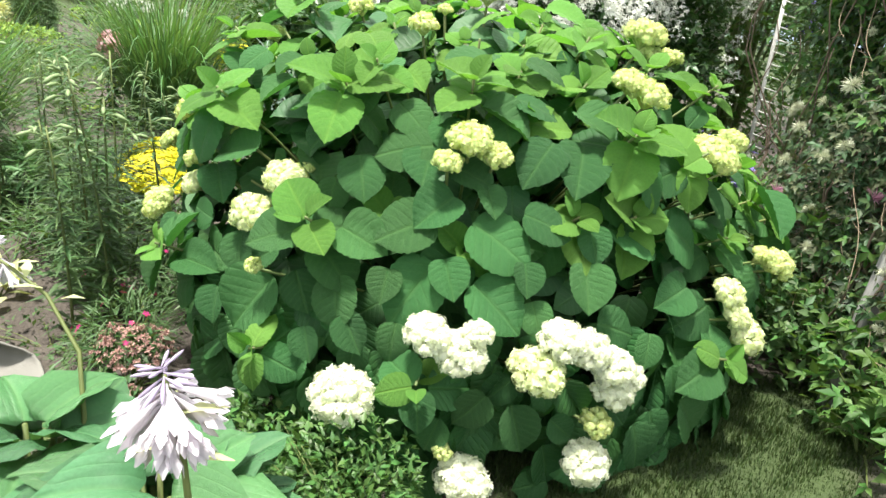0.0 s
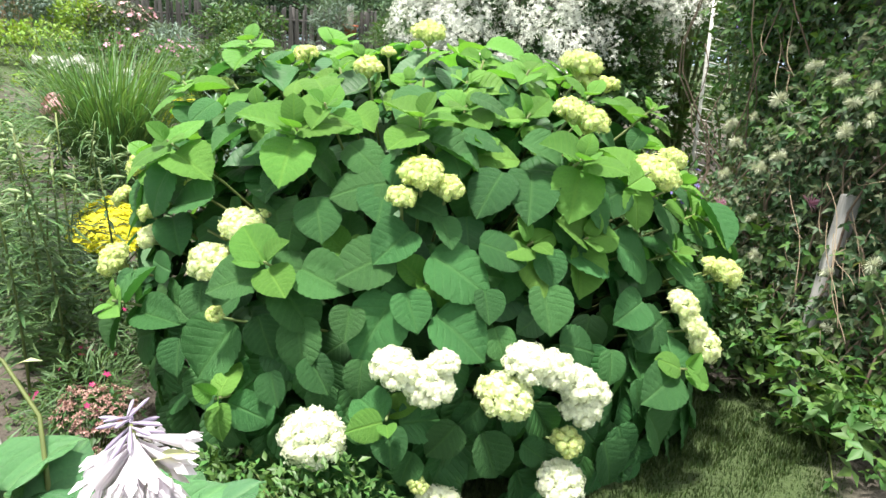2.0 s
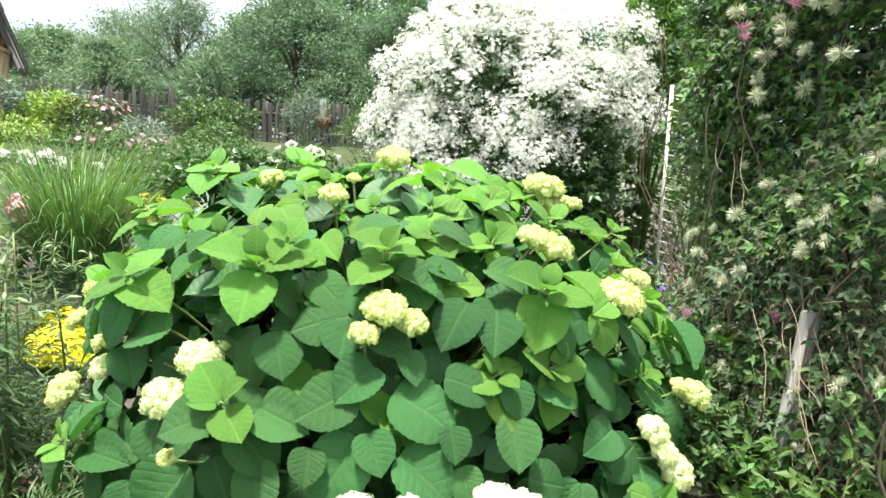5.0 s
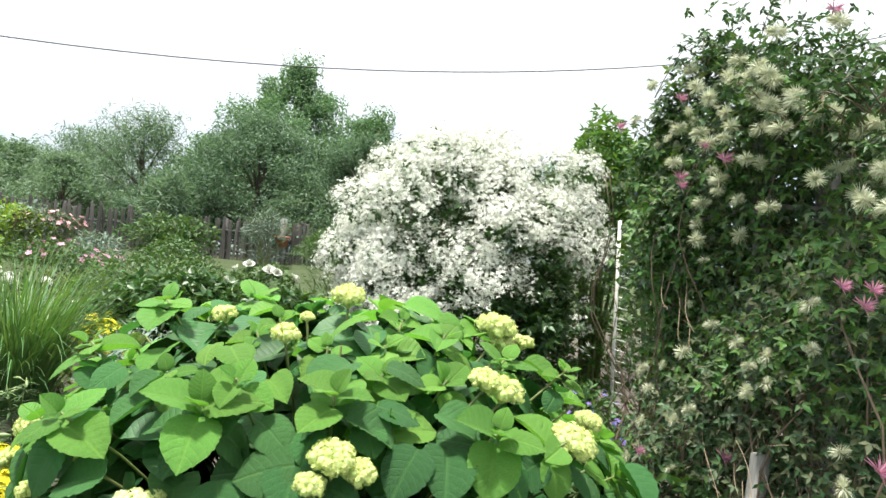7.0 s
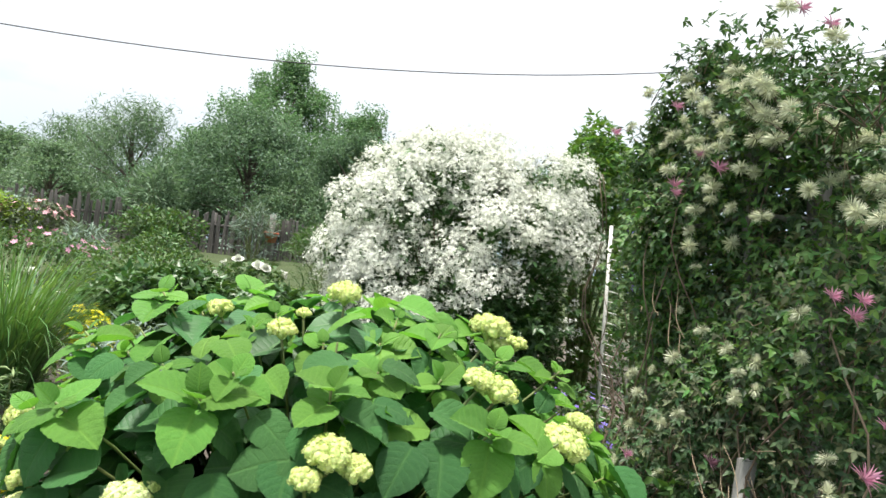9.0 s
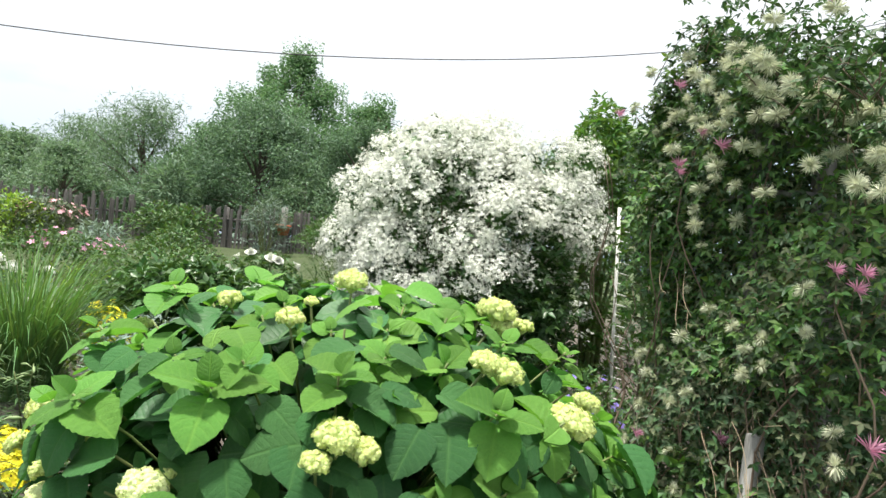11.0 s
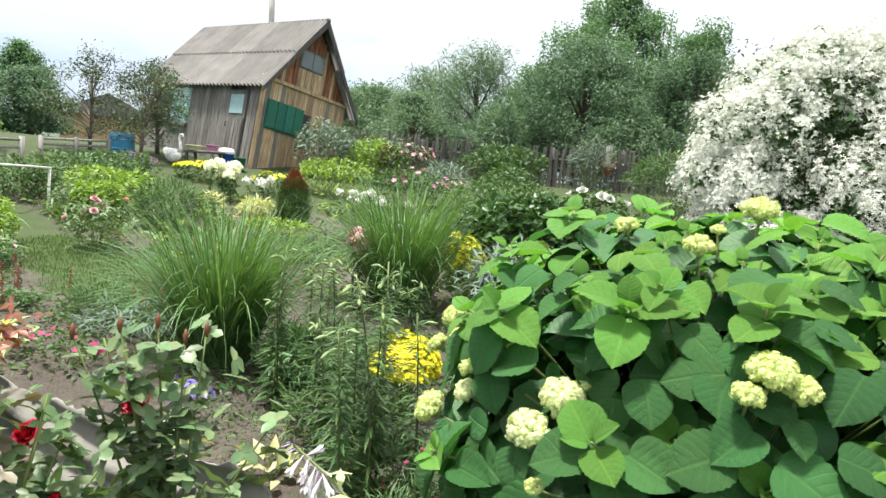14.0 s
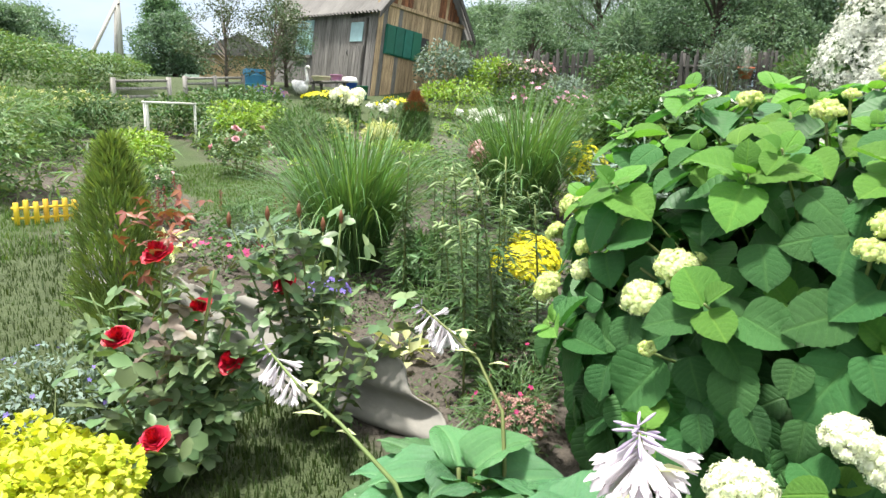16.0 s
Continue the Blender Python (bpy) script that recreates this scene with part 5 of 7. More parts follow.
mound("sedum", "small sedum with faded dusty pink flowers", "flower", -0.88, 1.76, (0.08, 0.07, 0.15), SMALL, 0.03, 200, M_SHRUB, [(BLOB, 0.012, 130, M_SEDUM, 0.15)], seed=14)
mound("ground_cover", "fresh green small-leaved ground cover before the bush", "ground cover", -0.12, 1.36, (0.33, 0.24, 0.27), SMALL, 0.028, 4200, M_COVER, seed=15, squat=0.25, bare=0.5, jag=0.45, stems=30)
mound("ground_cover", "small-leaved ground cover beside the hosta", "ground cover", -0.36, 1.62, (0.24, 0.2, 0.22), SMALL, 0.034, 1500, M_COVER, seed=16, squat=0.25, bare=0.35)
mound("weeds", "sparse small weeds on bare soil", "weeds", -1.9, 2.95, (0.5, 0.4, 0.10), SMALL, 0.03, 420, M_SHRUB, seed=17, jag=0.4)
mound("weeds", "sparse small weeds on bare soil", "weeds", -1.3, 2.2, (0.35, 0.25, 0.08), SMALL, 0.028, 260, M_SHRUB, seed=18, jag=0.4)
mound("variegated_plant", "small cream and green variegated plant", "plant", -1.72, 2.55, (0.12, 0.10, 0.12), SMALL, 0.10, 26, M_CREAM, seed=19)
mound("variegated_plant", "small cream and green variegated plant", "plant", -2.3, 2.62, (0.13, 0.1, 0.13), SMALL, 0.10, 26, M_CREAM, seed=20)
mound("variegated_plant", "cream and green variegated plant by the edging", "plant", -4.3, 3.3, (0.3, 0.2, 0.18), SMALL, 0.14, 40, M_CREAM, seed=21)
mound("violet_flowers", "small clump of violet flowers by the edging", "flower", -2.42, 2.88, (0.13, 0.12, 0.26), SMALL, 0.04, 120, M_SHRUB, [(FIVE, 0.024, 46, M_BLUE, 0.4)], seed=22)
mound("pink_flowers", "low bright pink flowers by the edging", "flower", -3.7, 3.35, (0.45, 0.2, 0.22), SMALL, 0.04, 300, M_SHRUB, [(FIVE, 0.026, 24, M_MAGENTA, 0.3)], seed=23)

# corrugated slate strips set on edge along the bed
EDGE = [(-1.12, 1.90), (-2.2, 2.03), (-3.3, 2.42), (-4.5, 2.72)]
for k in range(3):
    (x0, y0), (x1, y1) = EDGE[k], EDGE[k + 1]
    strip = thing("slate_edging", "broken corrugated slate strip set on edge as bed edging", "edging", (x0, y0, float(ground_z(x0, y0))), "slate strips along the bed")
    ln = math.hypot(x1 - x0, y1 - y0) - 0.02
    ux, uy = (x1 - x0) / ln, (y1 - y0) / ln
    er = np.random.default_rng(60 + k)
    cols, rows_ = 42, 12
    v = []
    for s in range(2):
        for i in range(cols + 1):
            f = i / cols
            top = 0.35 + 0.04 * math.sin(5.5 * f + k) + 0.012 * math.sin(23 * f) + er.normal(0, 0.004)
            if k == 0:
                top *= min(1.0, 0.2 + 2.0 * f)
            for j in range(rows_ + 1):
                h = top * j / rows_ - 0.03
                off = 0.030 * math.sin(h * 2 * math.pi / 0.15) - 0.14 * h + 0.008 * s
                v.append((ux * f * ln - uy * off, uy * f * ln + ux * off, h))
    n1 = (cols + 1) * (rows_ + 1)
    lo = []
    for i in range(cols):
        for j in range(rows_):
            q = [i * (rows_ + 1) + j, (i + 1) * (rows_ + 1) + j, (i + 1) * (rows_ + 1) + j + 1, i * (rows_ + 1) + j + 1]
            lo += q + [n1 + e for e in q[::-1]]
        q = [i * (rows_ + 1) + rows_, (i + 1) * (rows_ + 1) + rows_]
        lo += [q[0], q[1], n1 + q[1], n1 + q[0]]
    part("sheet", Geo().raw(v, lo, [4] * (len(lo) // 4)), M_EDGING, strip)


# ---- hosta clump with flower stalks ----
HOSTA_LEAF = [sheet([(-0.03, 0.12), (0.03, 0.30), (0.13, 0.40), (0.27, 0.455), (0.42, 0.465), (0.57, 0.43), (0.71, 0.345), (0.83, 0.23), (0.93, 0.105), (1, 0.005)], 3, f, d, 0.045, 0.06, 0.42) for f, d in ((0.35, 0.35), (0.55, 0.55), (0.28, 0.5), (0.45, 0.75))]
HOSTA_MESH = [Geo().add(t, [np.eye(3)], [(0, 0, 0)]).mesh("hosta_leaf", M_HOSTA) for t in HOSTA_LEAF]
pr = np.random.default_rng(71)


def hosta(x, y, count, size, high):
    ob = thing("hosta", "hosta clump with large ribbed grey-green leaves", "hosta", (x, y, 0.0), "hostas")
    for k in range(count):
        a = 2.4 * k + pr.normal(0, 0.15)
        ring = k / count
        out = np.array([math.cos(a), math.sin(a), 0])
        base = out * (0.03 + 0.17 * (1 - ring)) + [0, 0, high * (0.40 + 0.55 * ring)]
        along = unit(out + [0, 0, pr.uniform(-0.1, 0.35) + 0.8 * ring])
        m3 = axes(along[None], np.array([[0, 0, 1.0]]) - 0.2 * out[None] + pr.normal(0, 0.25, (1, 3)))[0] * size * pr.uniform(0.8, 1.15) * np.array([1.0, 1, 1])
        part("leaf", HOSTA_MESH[k % 4], None, ob, m=to_matrix(m3, base))
        part("leaf_stalk", Geo().tube([out * 0.02, out * 0.02 + base * 0.5, base], [0.008, 0.007, 0.006], 5), M_STEM, ob)
    return ob


hosta(-0.46, 1.08, 42, 0.19, 0.40)
hosta(-0.80, 1.24, 38, 0.185, 0.38)
TRUMPET = Geo().tube([(0, 0, 0), (0, 0.22, 0.0), (0, 0.5, 0), (0, 0.72, 0), (0, 0.86, 0)], [0.03, 0.04, 0.10, 0.14, 0.16], 6, False)
TRUMPET = (TRUMPET.v[0], TRUMPET.l[0], TRUMPET.s[0], TRUMPET.u[0])
TRUMPET = merged(TRUMPET, *[moved(STARPETAL, pose(0.11 * math.cos(k * 1.047), 0.80, 0.11 * math.sin(k * 1.047), 28 * math.sin(k * 1.047), 0, -28 * math.cos(k * 1.047)) @ pose(0, 0, 0, 0, 90 - 60 * k, 0) @ Matrix.Diagonal((0.5, 0.36, 0.4, 1))) for k in range(6)])
LILACBUD = Geo().tube([(0, 0, 0), (0, 0.25, 0), (0, 0.6, 0), (0, 0.85, 0), (0, 1.0, 0)], [0.03, 0.07, 0.13, 0.10, 0.02], 6, False)
LILACBUD = (LILACBUD.v[0], LILACBUD.l[0], LILACBUD.s[0], LILACBUD.u[0])


def hosta_flower(pts, count, size, head, label, sag=0.75):
    pts = np.array(pts, float)
    ob = thing("hosta_flower", label, "hosta flower", tuple(pts[0]))
    loc = pts - pts[0]
    part("stalk", Geo().tube(loc, np.linspace(0.0065, 0.003, len(loc)), 6), M_STEM, ob)
    tip, back = loc[-1], loc[-2]
    run = unit(tip - back)
    for k in range(count):
        f = k / count
        p = tip + run * 0.012 - run * head * f
        a = 2.4 * k + pr.normal(0, 0.2)
        e1 = unit(np.cross(run, [0.1, 0.2, 1]))
        e2 = np.cross(run, e1)
        out = unit(e1 * math.cos(a) + e2 * math.sin(a) + [0, 0, -sag - 0.7 * f] + 0.15 * run + pr.normal(0, 0.18, 3))
        lil = f < 0.33
        if lil:
            out = unit(out + run * (0.8 - 2.5 * f))
        s = size * (0.42 + 0.6 * f if lil else pr.uniform(0.85, 1.1))
        m3 = axes(out[None], unit(pr.normal(size=3))[None])[0] * s * np.array([0.62 if lil else 0.8, 1, 0.62 if lil else 0.8])
        part("floret", Geo().add(LILACBUD if lil else TRUMPET, [m3], [p]), M_HOSTALIL if lil else M_HOSTAFL, ob, "lilac bud" if lil else "")
    for k in range(4):
        p = tip - run * head * (0.9 + 0.35 * k)
        a = 2.0 * k
        m3 = axes(np.array([[math.cos(a), math.sin(a), 0.6]]), np.array([[0, 0, 1.0]]))[0] * 0.07
        part("bract", Geo().add(NARROW, [m3 * np.array([2.2, 1, 1])], [p]), M_CREAM, ob)


hosta_flower([(-0.30, 0.90, 0.15), (-0.27, 0.74, 0.60), (-0.295, 0.77, 0.72), (-0.315, 0.772, 0.795)], 48, 0.079, 0.065, "drooping white and lilac hosta flower head", 0.65)
hosta_flower([(-0.72, 1.3, 0.15), (-0.71, 1.30, 0.36), (-0.75, 1.37, 0.48), (-0.85, 1.43, 0.585), (-0.94, 1.44, 0.645), (-1.04, 1.45, 0.70)], 24, 0.06, 0.13, "arching hosta stalk with white and lilac flowers")
hosta_flower([(-0.72, 0.98, 0.2), (-0.84, 0.97, 0.455), (-1.01, 1.01, 0.535), (-1.13, 1.02, 0.59), (-1.24, 1.02, 0.68)], 26, 0.055, 0.14, "arching hosta stalk with white flowers")


# ---- roses ----
def rose_form(layers=6, petals=5):
    """A full rose: nested cups of broad petals, the outer ones turned back at the rim."""
    out = []
    for q in range(layers):
        size = 1.0 - 0.128 * q
        for k in range(petals):
            mid = 2 * math.pi * k / petals + 0.9 * q + 0.2 * math.sin(3.7 * k + q)
            v = []
            for i in range(5):
                f = i / 4
                for j in range(5):
                    w = (j - 2) / 2
                    a = mid + w * 0.80 * (1 - 0.25 * f ** 3)
                    r = size * (0.18 + 0.72 * f ** 0.75) * (1 + (0.22 - 0.05 * q) * f ** 4) + 0.10 * abs(w) * math.sin(2.1 * k + q) + 0.06 * f * math.sin(5 * w + 3 * k + q)
                    v.append((r * math.cos(a), r * math.sin(a), (0.42 + 0.12 * q) * f - 0.10 * f ** 4 * (layers - q) / layers - 0.12 * abs(w) ** 2 * f))
            lo = [e for i in range(4) for j in range(4) for e in (i * 5 + j, i * 5 + j + 1, i * 5 + j + 6, i * 5 + j + 5)]
            out.append((np.array(v), np.array(lo), np.full(16, 4), np.zeros((64, 2))))
    return merged(*out)


ROSE = rose_form(7, 6)
ROSE_MESH = Geo().add(ROSE, [np.eye(3)], [(0, 0, 0)]).mesh("rose_flower", M_RED)


def rose_bush(x, y, height, spread, leaves, flowers, buds, seed, label, redtips=0):
    rng = np.random.default_rng(seed)
    z0 = float(ground_z(x, y))
    ob = thing("rose_bush", label, "rose", (x, y, z0), "roses by the edging")
    tips = [np.array(f) - [x, y, z0] for f in flowers] + [np.array(b) - [x, y, z0] for b in buds]
    for _ in range(7):
        tips.append(np.array([rng.normal(0, spread), rng.normal(0, spread), height * rng.uniform(0.5, 0.95)]))
    q, al = [], []
    for tip in tips:
        root = np.array([tip[0] * 0.15, tip[1] * 0.15, 0])
        pts = np.array([root * (1 - f) + tip * f + np.array([0, 0, 0.1 * math.sin(3.1 * f)]) * 0.3 for f in np.linspace(0, 1, 6)])
        part("cane", Geo().tube(pts, np.linspace(0.006, 0.003, 6), 5), M_STEM, ob)
        for _ in range(leaves // len(tips)):
            f = rng.uniform(0.2, 0.97)
            p = root * (1 - f) + tip * f + rng.normal(0, 0.045, 3)
            q.append(p)
    q = np.array(q)
    q[:, 2] = np.maximum(q[:, 2], 0.03)
    if redtips:
        z = q[: len(q) // 7] + rng.normal(0, 0.03, (len(q) // 7, 3)) + [0, 0, 0.03]
        q = q[len(q) // 7:]
        part("bronzed_foliage", Geo().add(ROSETRIO, turned(len(z), rng, 0.5) * 0.042 * np.array([1.4, 1, 1]), z), M_ROSEBRONZE, ob, "bronze-tinted leaves", kind="stuff")
    part("foliage", Geo().add(ROSETRIO, turned(len(q), rng, 0.5) * (0.050 * rng.uniform(0.6, 1.3, len(q)))[:, None, None] * np.array([1.35, 1, 1]), q), M_ROSELEAF, ob, kind="stuff")
    for f in flowers:
        part("rose_flower", ROSE_MESH, None, ob, "open red rose", pose(f[0] - x, f[1] - y, f[2] - z0, rng.uniform(15, 50), rng.uniform(-25, 25), rng.uniform(-30, 30)) @ Matrix.Scale(rng.uniform(0.042, 0.050), 4))
    for b in buds:
        p = np.array(b) - [x, y, z0]
        part("bud", Geo().tube([p - [0, 0, 0.02], p, p + [0, 0, 0.014], p + [0, 0, 0.035]], [0.003, 0.009, 0.009, 0.002], 7), M_ROSERED, ob)
    if redtips:
        c = redtips
        p = np.array(tips[0]) + rng.normal(0, 0.07, (c, 3)) + [0, 0, 0.08]
        part("young_foliage", Geo().add(TRIO, turned(c, rng, 0.6) * 0.045, p), M_ROSERED, ob, "reddish young leaves", kind="stuff")


rose_bush(-1.88, 1.28, 0.78, 0.16, 400, [(-1.92, 1.30, 0.77), (-2.01, 1.55, 0.51), (-2.05, 1.23, 0.485), (-1.72, 1.40, 0.41), (-1.68, 1.05, 0.30)], [], 81, "rose bush with red flowers and reddish young leaves", 40)
rose_bush(-1.66, 1.80, 0.85, 0.15, 250, [(-1.80, 1.77, 0.59)], [(-1.82, 1.70, 0.86), (-1.74, 1.78, 0.87), (-1.66, 1.82, 0.82), (-1.92, 1.61, 0.84), (-1.6, 1.85, 0.85)], 82, "rose bush with closed buds and grey-green leaves")
rose_bush(-2.45, 1.6, 0.55, 0.18, 160, [], [], 83, "small leafy rose bush")
mound("golden_shrub", "clipped golden-yellow small-leaved shrub", "shrub", -1.78, 0.72, (0.34, 0.34, 0.385), ROUND, 0.026, 8000, M_GOLD, seed=24, jag=0.34, bare=0.35)
mound("catmint", "grey-green catmint with violet flowers", "flower", -2.55, 1.3, (0.35, 0.3, 0.3), SMALL, 0.03, 900, M_GREYLEAF, [(FIVE, 0.010, 16, M_BLUE, 0.2)], seed=26)


# ---- beds in the middle distance ----
mound("peony_bush", "broad dark green peony bush", "shrub", -1.55, 7.9, (0.95, 0.6, 1.12), TRIO, 0.13, 2400, M_PEONY, seed=27, squat=0.5)
mound("peony_bush", "dark green leafy bush behind the hydrangea", "shrub", -0.35, 8.2, (0.6, 0.5, 1.05), TRIO, 0.12, 1300, M_PEONY, seed=28, squat=0.5)



def phlox(name, label, x, y, count, height, spread, petal, material, seed):
    """Leafy stems, each with a loose rounded head of five-petalled flowers."""
    rng = np.random.default_rng(seed)
    ob = thing(name, label, "flower", (x, y, float(ground_z(x, y))))
    leaves, at = [], []
    for k in range(count):
        b = rng.normal(0, 1, 2) * spread
        h = height * rng.uniform(0.72, 1.12)
        top = np.array([b[0] * 1.15, b[1] * 1.15, h])
        part("stem", Geo().tube([(b[0], b[1], 0), tuple(top)], [0.005, 0.003], 5), M_STEM, ob)
        at.append(np.array([b[0], b[1], 0]) + (top - [b[0], b[1], 0]) * rng.uniform(0.1, 0.92, (22, 1)))
        n = int(rng.integers(26, 44))
        d = unit(rng.normal(size=(n, 3)) + [0, 0, 0.5])
        q = top + d * [1, 1, 0.75] * petal * rng.uniform(0.7, 1.7, (n, 1)) * 1.5
        m = axes(unit(np.cross(d, rng.normal(size=d.shape))), unit(d + rng.normal(0, 0.35, d.shape)))
        part("flower_head", Geo().add(FIVE, m * (petal * rng.uniform(0.6, 0.95, n))[:, None, None], q), material, ob, kind="stuff")
    at = np.concatenate(at)
    part("foliage", Geo().add(NARROW, turned(len(at), rng, 0.4) * (0.12 * rng.uniform(0.6, 1.2, len(at)))[:, None, None] * np.array([1.8, 1, 1]), at), M_SHRUB, ob, kind="stuff")


def astilbe(x, y, count, height, seed):
    rng = np.random.default_rng(seed)
    ob = thing("astilbe", "low plant with rusty red flower spires", "flower", (x, y, float(ground_z(x, y))), "rusty spires in the bed")
    c = 260
    p = rng.normal(0, 1, (c, 3)) * [0.2, 0.12, 0.03] + [0, 0, 0.08]
    part("foliage", Geo().add(TRIO, turned(c, rng, 0.5) * 0.05, p), M_SHRUB, ob, kind="stuff")
    for k in range(count):
        b = np.array([rng.normal(0, 0.2), rng.normal(0, 0.12), 0.05])
        h = height * rng.uniform(0.6, 1.1)
        n = 46
        t = rng.uniform(0.25, 1, n)
        q = np.stack([np.zeros(n), np.zeros(n), t * h], -1) + b + rng.normal(0, 1, (n, 3)) * 0.016 * (1.15 - t)[:, None]
        g = Geo().add(TINY, turned(n, rng, 0.9) * 0.022, q)
        g.tube([b, b + [0, 0, h]], [0.003, 0.002], 4, False)
        part("spire", g, M_RUSTY, ob)


astilbe(-5.1, 4.2, 8, 0.36, 91)
astilbe(-4.2, 4.75, 10, 0.32, 92)
astilbe(-3.75, 4.55, 7, 0.30, 93)
mound("grey_cushion", "low silver-grey leafy cushion", "plant", -3.9, 4.15, (0.5, 0.3, 0.2), NARROW, 0.10, 500, M_GREYLEAF, seed=30, jag=0.3)
mound("carrot_top", "feathery green cushion by the edging", "plant", -4.35, 4.3, (0.28, 0.25, 0.30), NEEDLE, 0.09, 900, M_SHRUB, seed=31)
mound("red_stonecrop", "low dark red leafy cushion", "plant", -5.9, 6.9, (0.14, 0.12, 0.14), SMALL, 0.04, 260, M_SHRUB, seed=32)
mound("lime_shrub", "bright lime-green rounded shrub", "shrub", -7.91, 8.0, (0.36, 0.34, 0.66), SMALL, 0.075, 1100, M_LIMESHRUB, seed=33)
mound("lime_shrub", "small lime-green shrub by the white frame", "shrub", -7.5, 5.9, (0.33, 0.3, 0.44), SMALL, 0.075, 700, M_LIMESHRUB, seed=34)
mound("feathery_shrub", "dusky blue-green feathery shrub", "shrub", -7.05, 8.5, (0.6, 0.5, 0.72), NEEDLE, 0.14, 2200, M_SHRUB, seed=35)
mound("pink_roses", "small rose bush with salmon pink flowers", "rose", -6.6, 6.6, (0.4, 0.35, 0.62), TRIO, 0.06, 420, M_ROSELEAF, [(ROSE, 0.045, 9, M_PALEPINK, 0.2)], seed=36, jag=0.35)
phlox("white_phlox", "large clump of white phlox in full flower", -8.28, 11.7, 20, 0.68, 0.17, 0.055, M_WHITE, 37)
phlox("white_phlox", "small clump of white phlox", -7.45, 11.6, 4, 0.5, 0.12, 0.045, M_STAR, 38)
mound("cream_grass", "pale cream grassy clump", "plant", -6.55, 10.1, (0.30, 0.25, 0.42), NARROW, 0.13, 900, M_CREAM, seed=39)
mound("cream_grass", "pale cream grassy clump", "plant", -7.4, 10.0, (0.2, 0.2, 0.4), NARROW, 0.12, 400, M_CREAM, seed=40)
tr = np.random.default_rng(5)
def column_conifer(label, x, y, height, radius, coats, spray):
    """An upright narrow conifer of flat sprays; coats: (count, lowest, highest share of the height, material, name, label)."""
    ob = thing("thuja", label, "conifer", (x, y, float(ground_z(x, y))))
    part("trunk", Geo().tube([(0, 0, -0.05), (0, 0, height * 0.6)], [0.03, 0.012], 6), M_BARK, ob)
    for c, lo, hi, mat, name, note in coats:
        h = tr.uniform(lo, hi, c)
        a = tr.uniform(0, 2 * np.pi, c)
        r = radius * np.sin(np.clip(0.30 + 0.70 * h, 0, 1) * np.pi) ** 0.75 * (1 + 0.10 * np.sin(5 * a + 9 * h) + 0.08 * np.sin(3 * a - 17 * h)) * np.sqrt(tr.uniform(0.5, 1.1, c))
        d = np.stack([np.cos(a), np.sin(a), np.zeros(c)], -1)
        p = d * r[:, None] + np.stack([np.zeros(c), np.zeros(c), height * h], -1)
        part(name, Geo().add(NEEDLE, axes(unit(0.6 * d + [0, 0, 0.8] + tr.normal(0, 0.25, (c, 3))), d) * (spray * tr.uniform(0.7, 1.3, c))[:, None, None], p), mat, ob, note, kind="stuff")


column_conifer("small conical thuja, browned to rust at its top", -5.98, 10.3, 0.96, 0.275,
               ((5200, 0.0, 0.80, M_THUJA, "foliage", ""), (1500, 0.66, 1.0, M_THUJARED, "browned_top", "rust-brown dead sprays")), 0.085)
column_conifer("young upright thuja with yellowish green sprays", -3.12, 2.06, 1.02, 0.20, ((6500, 0.0, 1.0, M_CONIFER, "foliage", ""),), 0.075)
phlox("pale_phlox", "low clump of white and pale pink phlox", -5.5, 11.9, 16, 0.5, 0.36, 0.042, M_STAR, 42)
phlox("pink_phlox", "pale pink phlox beside the tall grass", -2.92, 6.12, 4, 0.74, 0.05, 0.042, M_PALEPINK, 29)
mound("rudbeckia", "drift of yellow daisies before the shed", "flower", -10.0, 13.2, (0.9, 0.4, 0.46), SMALL, 0.08, 900, M_SHRUB, [(FIVE, 0.06, 150, M_YELLOW, 0.35)], seed=43)
mound("rudbeckia", "yellow daisies among green leaves", "flower", -8.0, 13.1, (0.6, 0.4, 0.5), SMALL, 0.08, 700, M_SHRUB, [(FIVE, 0.06, 50, M_YELLOW, 0.2)], seed=44)
mound("purple_heather", "hazy mauve-purple flowering clump", "flower", -11.0, 12.2, (0.5, 0.4, 0.5), TINY, 0.06, 800, M_SHRUB, [(BLOB, 0.04, 70, M_BLUE, 0.2), (BLOB, 0.04, 90, M_PINK, 0.2)], seed=45)
mound("leafy_bed", "mixed leafy perennials in the upper bed", "plant", -10.4, 10.6, (1.2, 0.8, 0.72), SMALL, 0.10, 1800, M_SHRUB, seed=46, jag=0.3)
mound("leafy_bed", "light green perennials in the upper bed", "plant", -9.2, 9.6, (0.8, 0.6, 0.58), SMALL, 0.1, 1200, M_LIMESHRUB, seed=47, jag=0.3)
mound("leafy_bed", "mixed green perennials in the upper bed", "plant", -5.0, 13.6, (1.2, 0.7, 0.9), SMALL, 0.1, 1500, M_SHRUB, [(FIVE, 0.06, 40, M_PINK, 0.2)], seed=48, jag=0.3)
mound("leafy_bed", "mixed green perennials in the upper bed", "plant", -7.2, 14.2, (1.0, 0.7, 0.9), SMALL, 0.1, 1300, M_LIMESHRUB, seed=49, jag=0.3)
mound("purple_shrub", "dusky purple-leaved shrub by the fence", "shrub", -6.3, 16.8, (0.9, 0.6, 1.2), SMALL, 0.11, 1400, M_DARKTREE, [(FIVE, 0.07, 40, M_PALEPINK, 0.3)], seed=50)
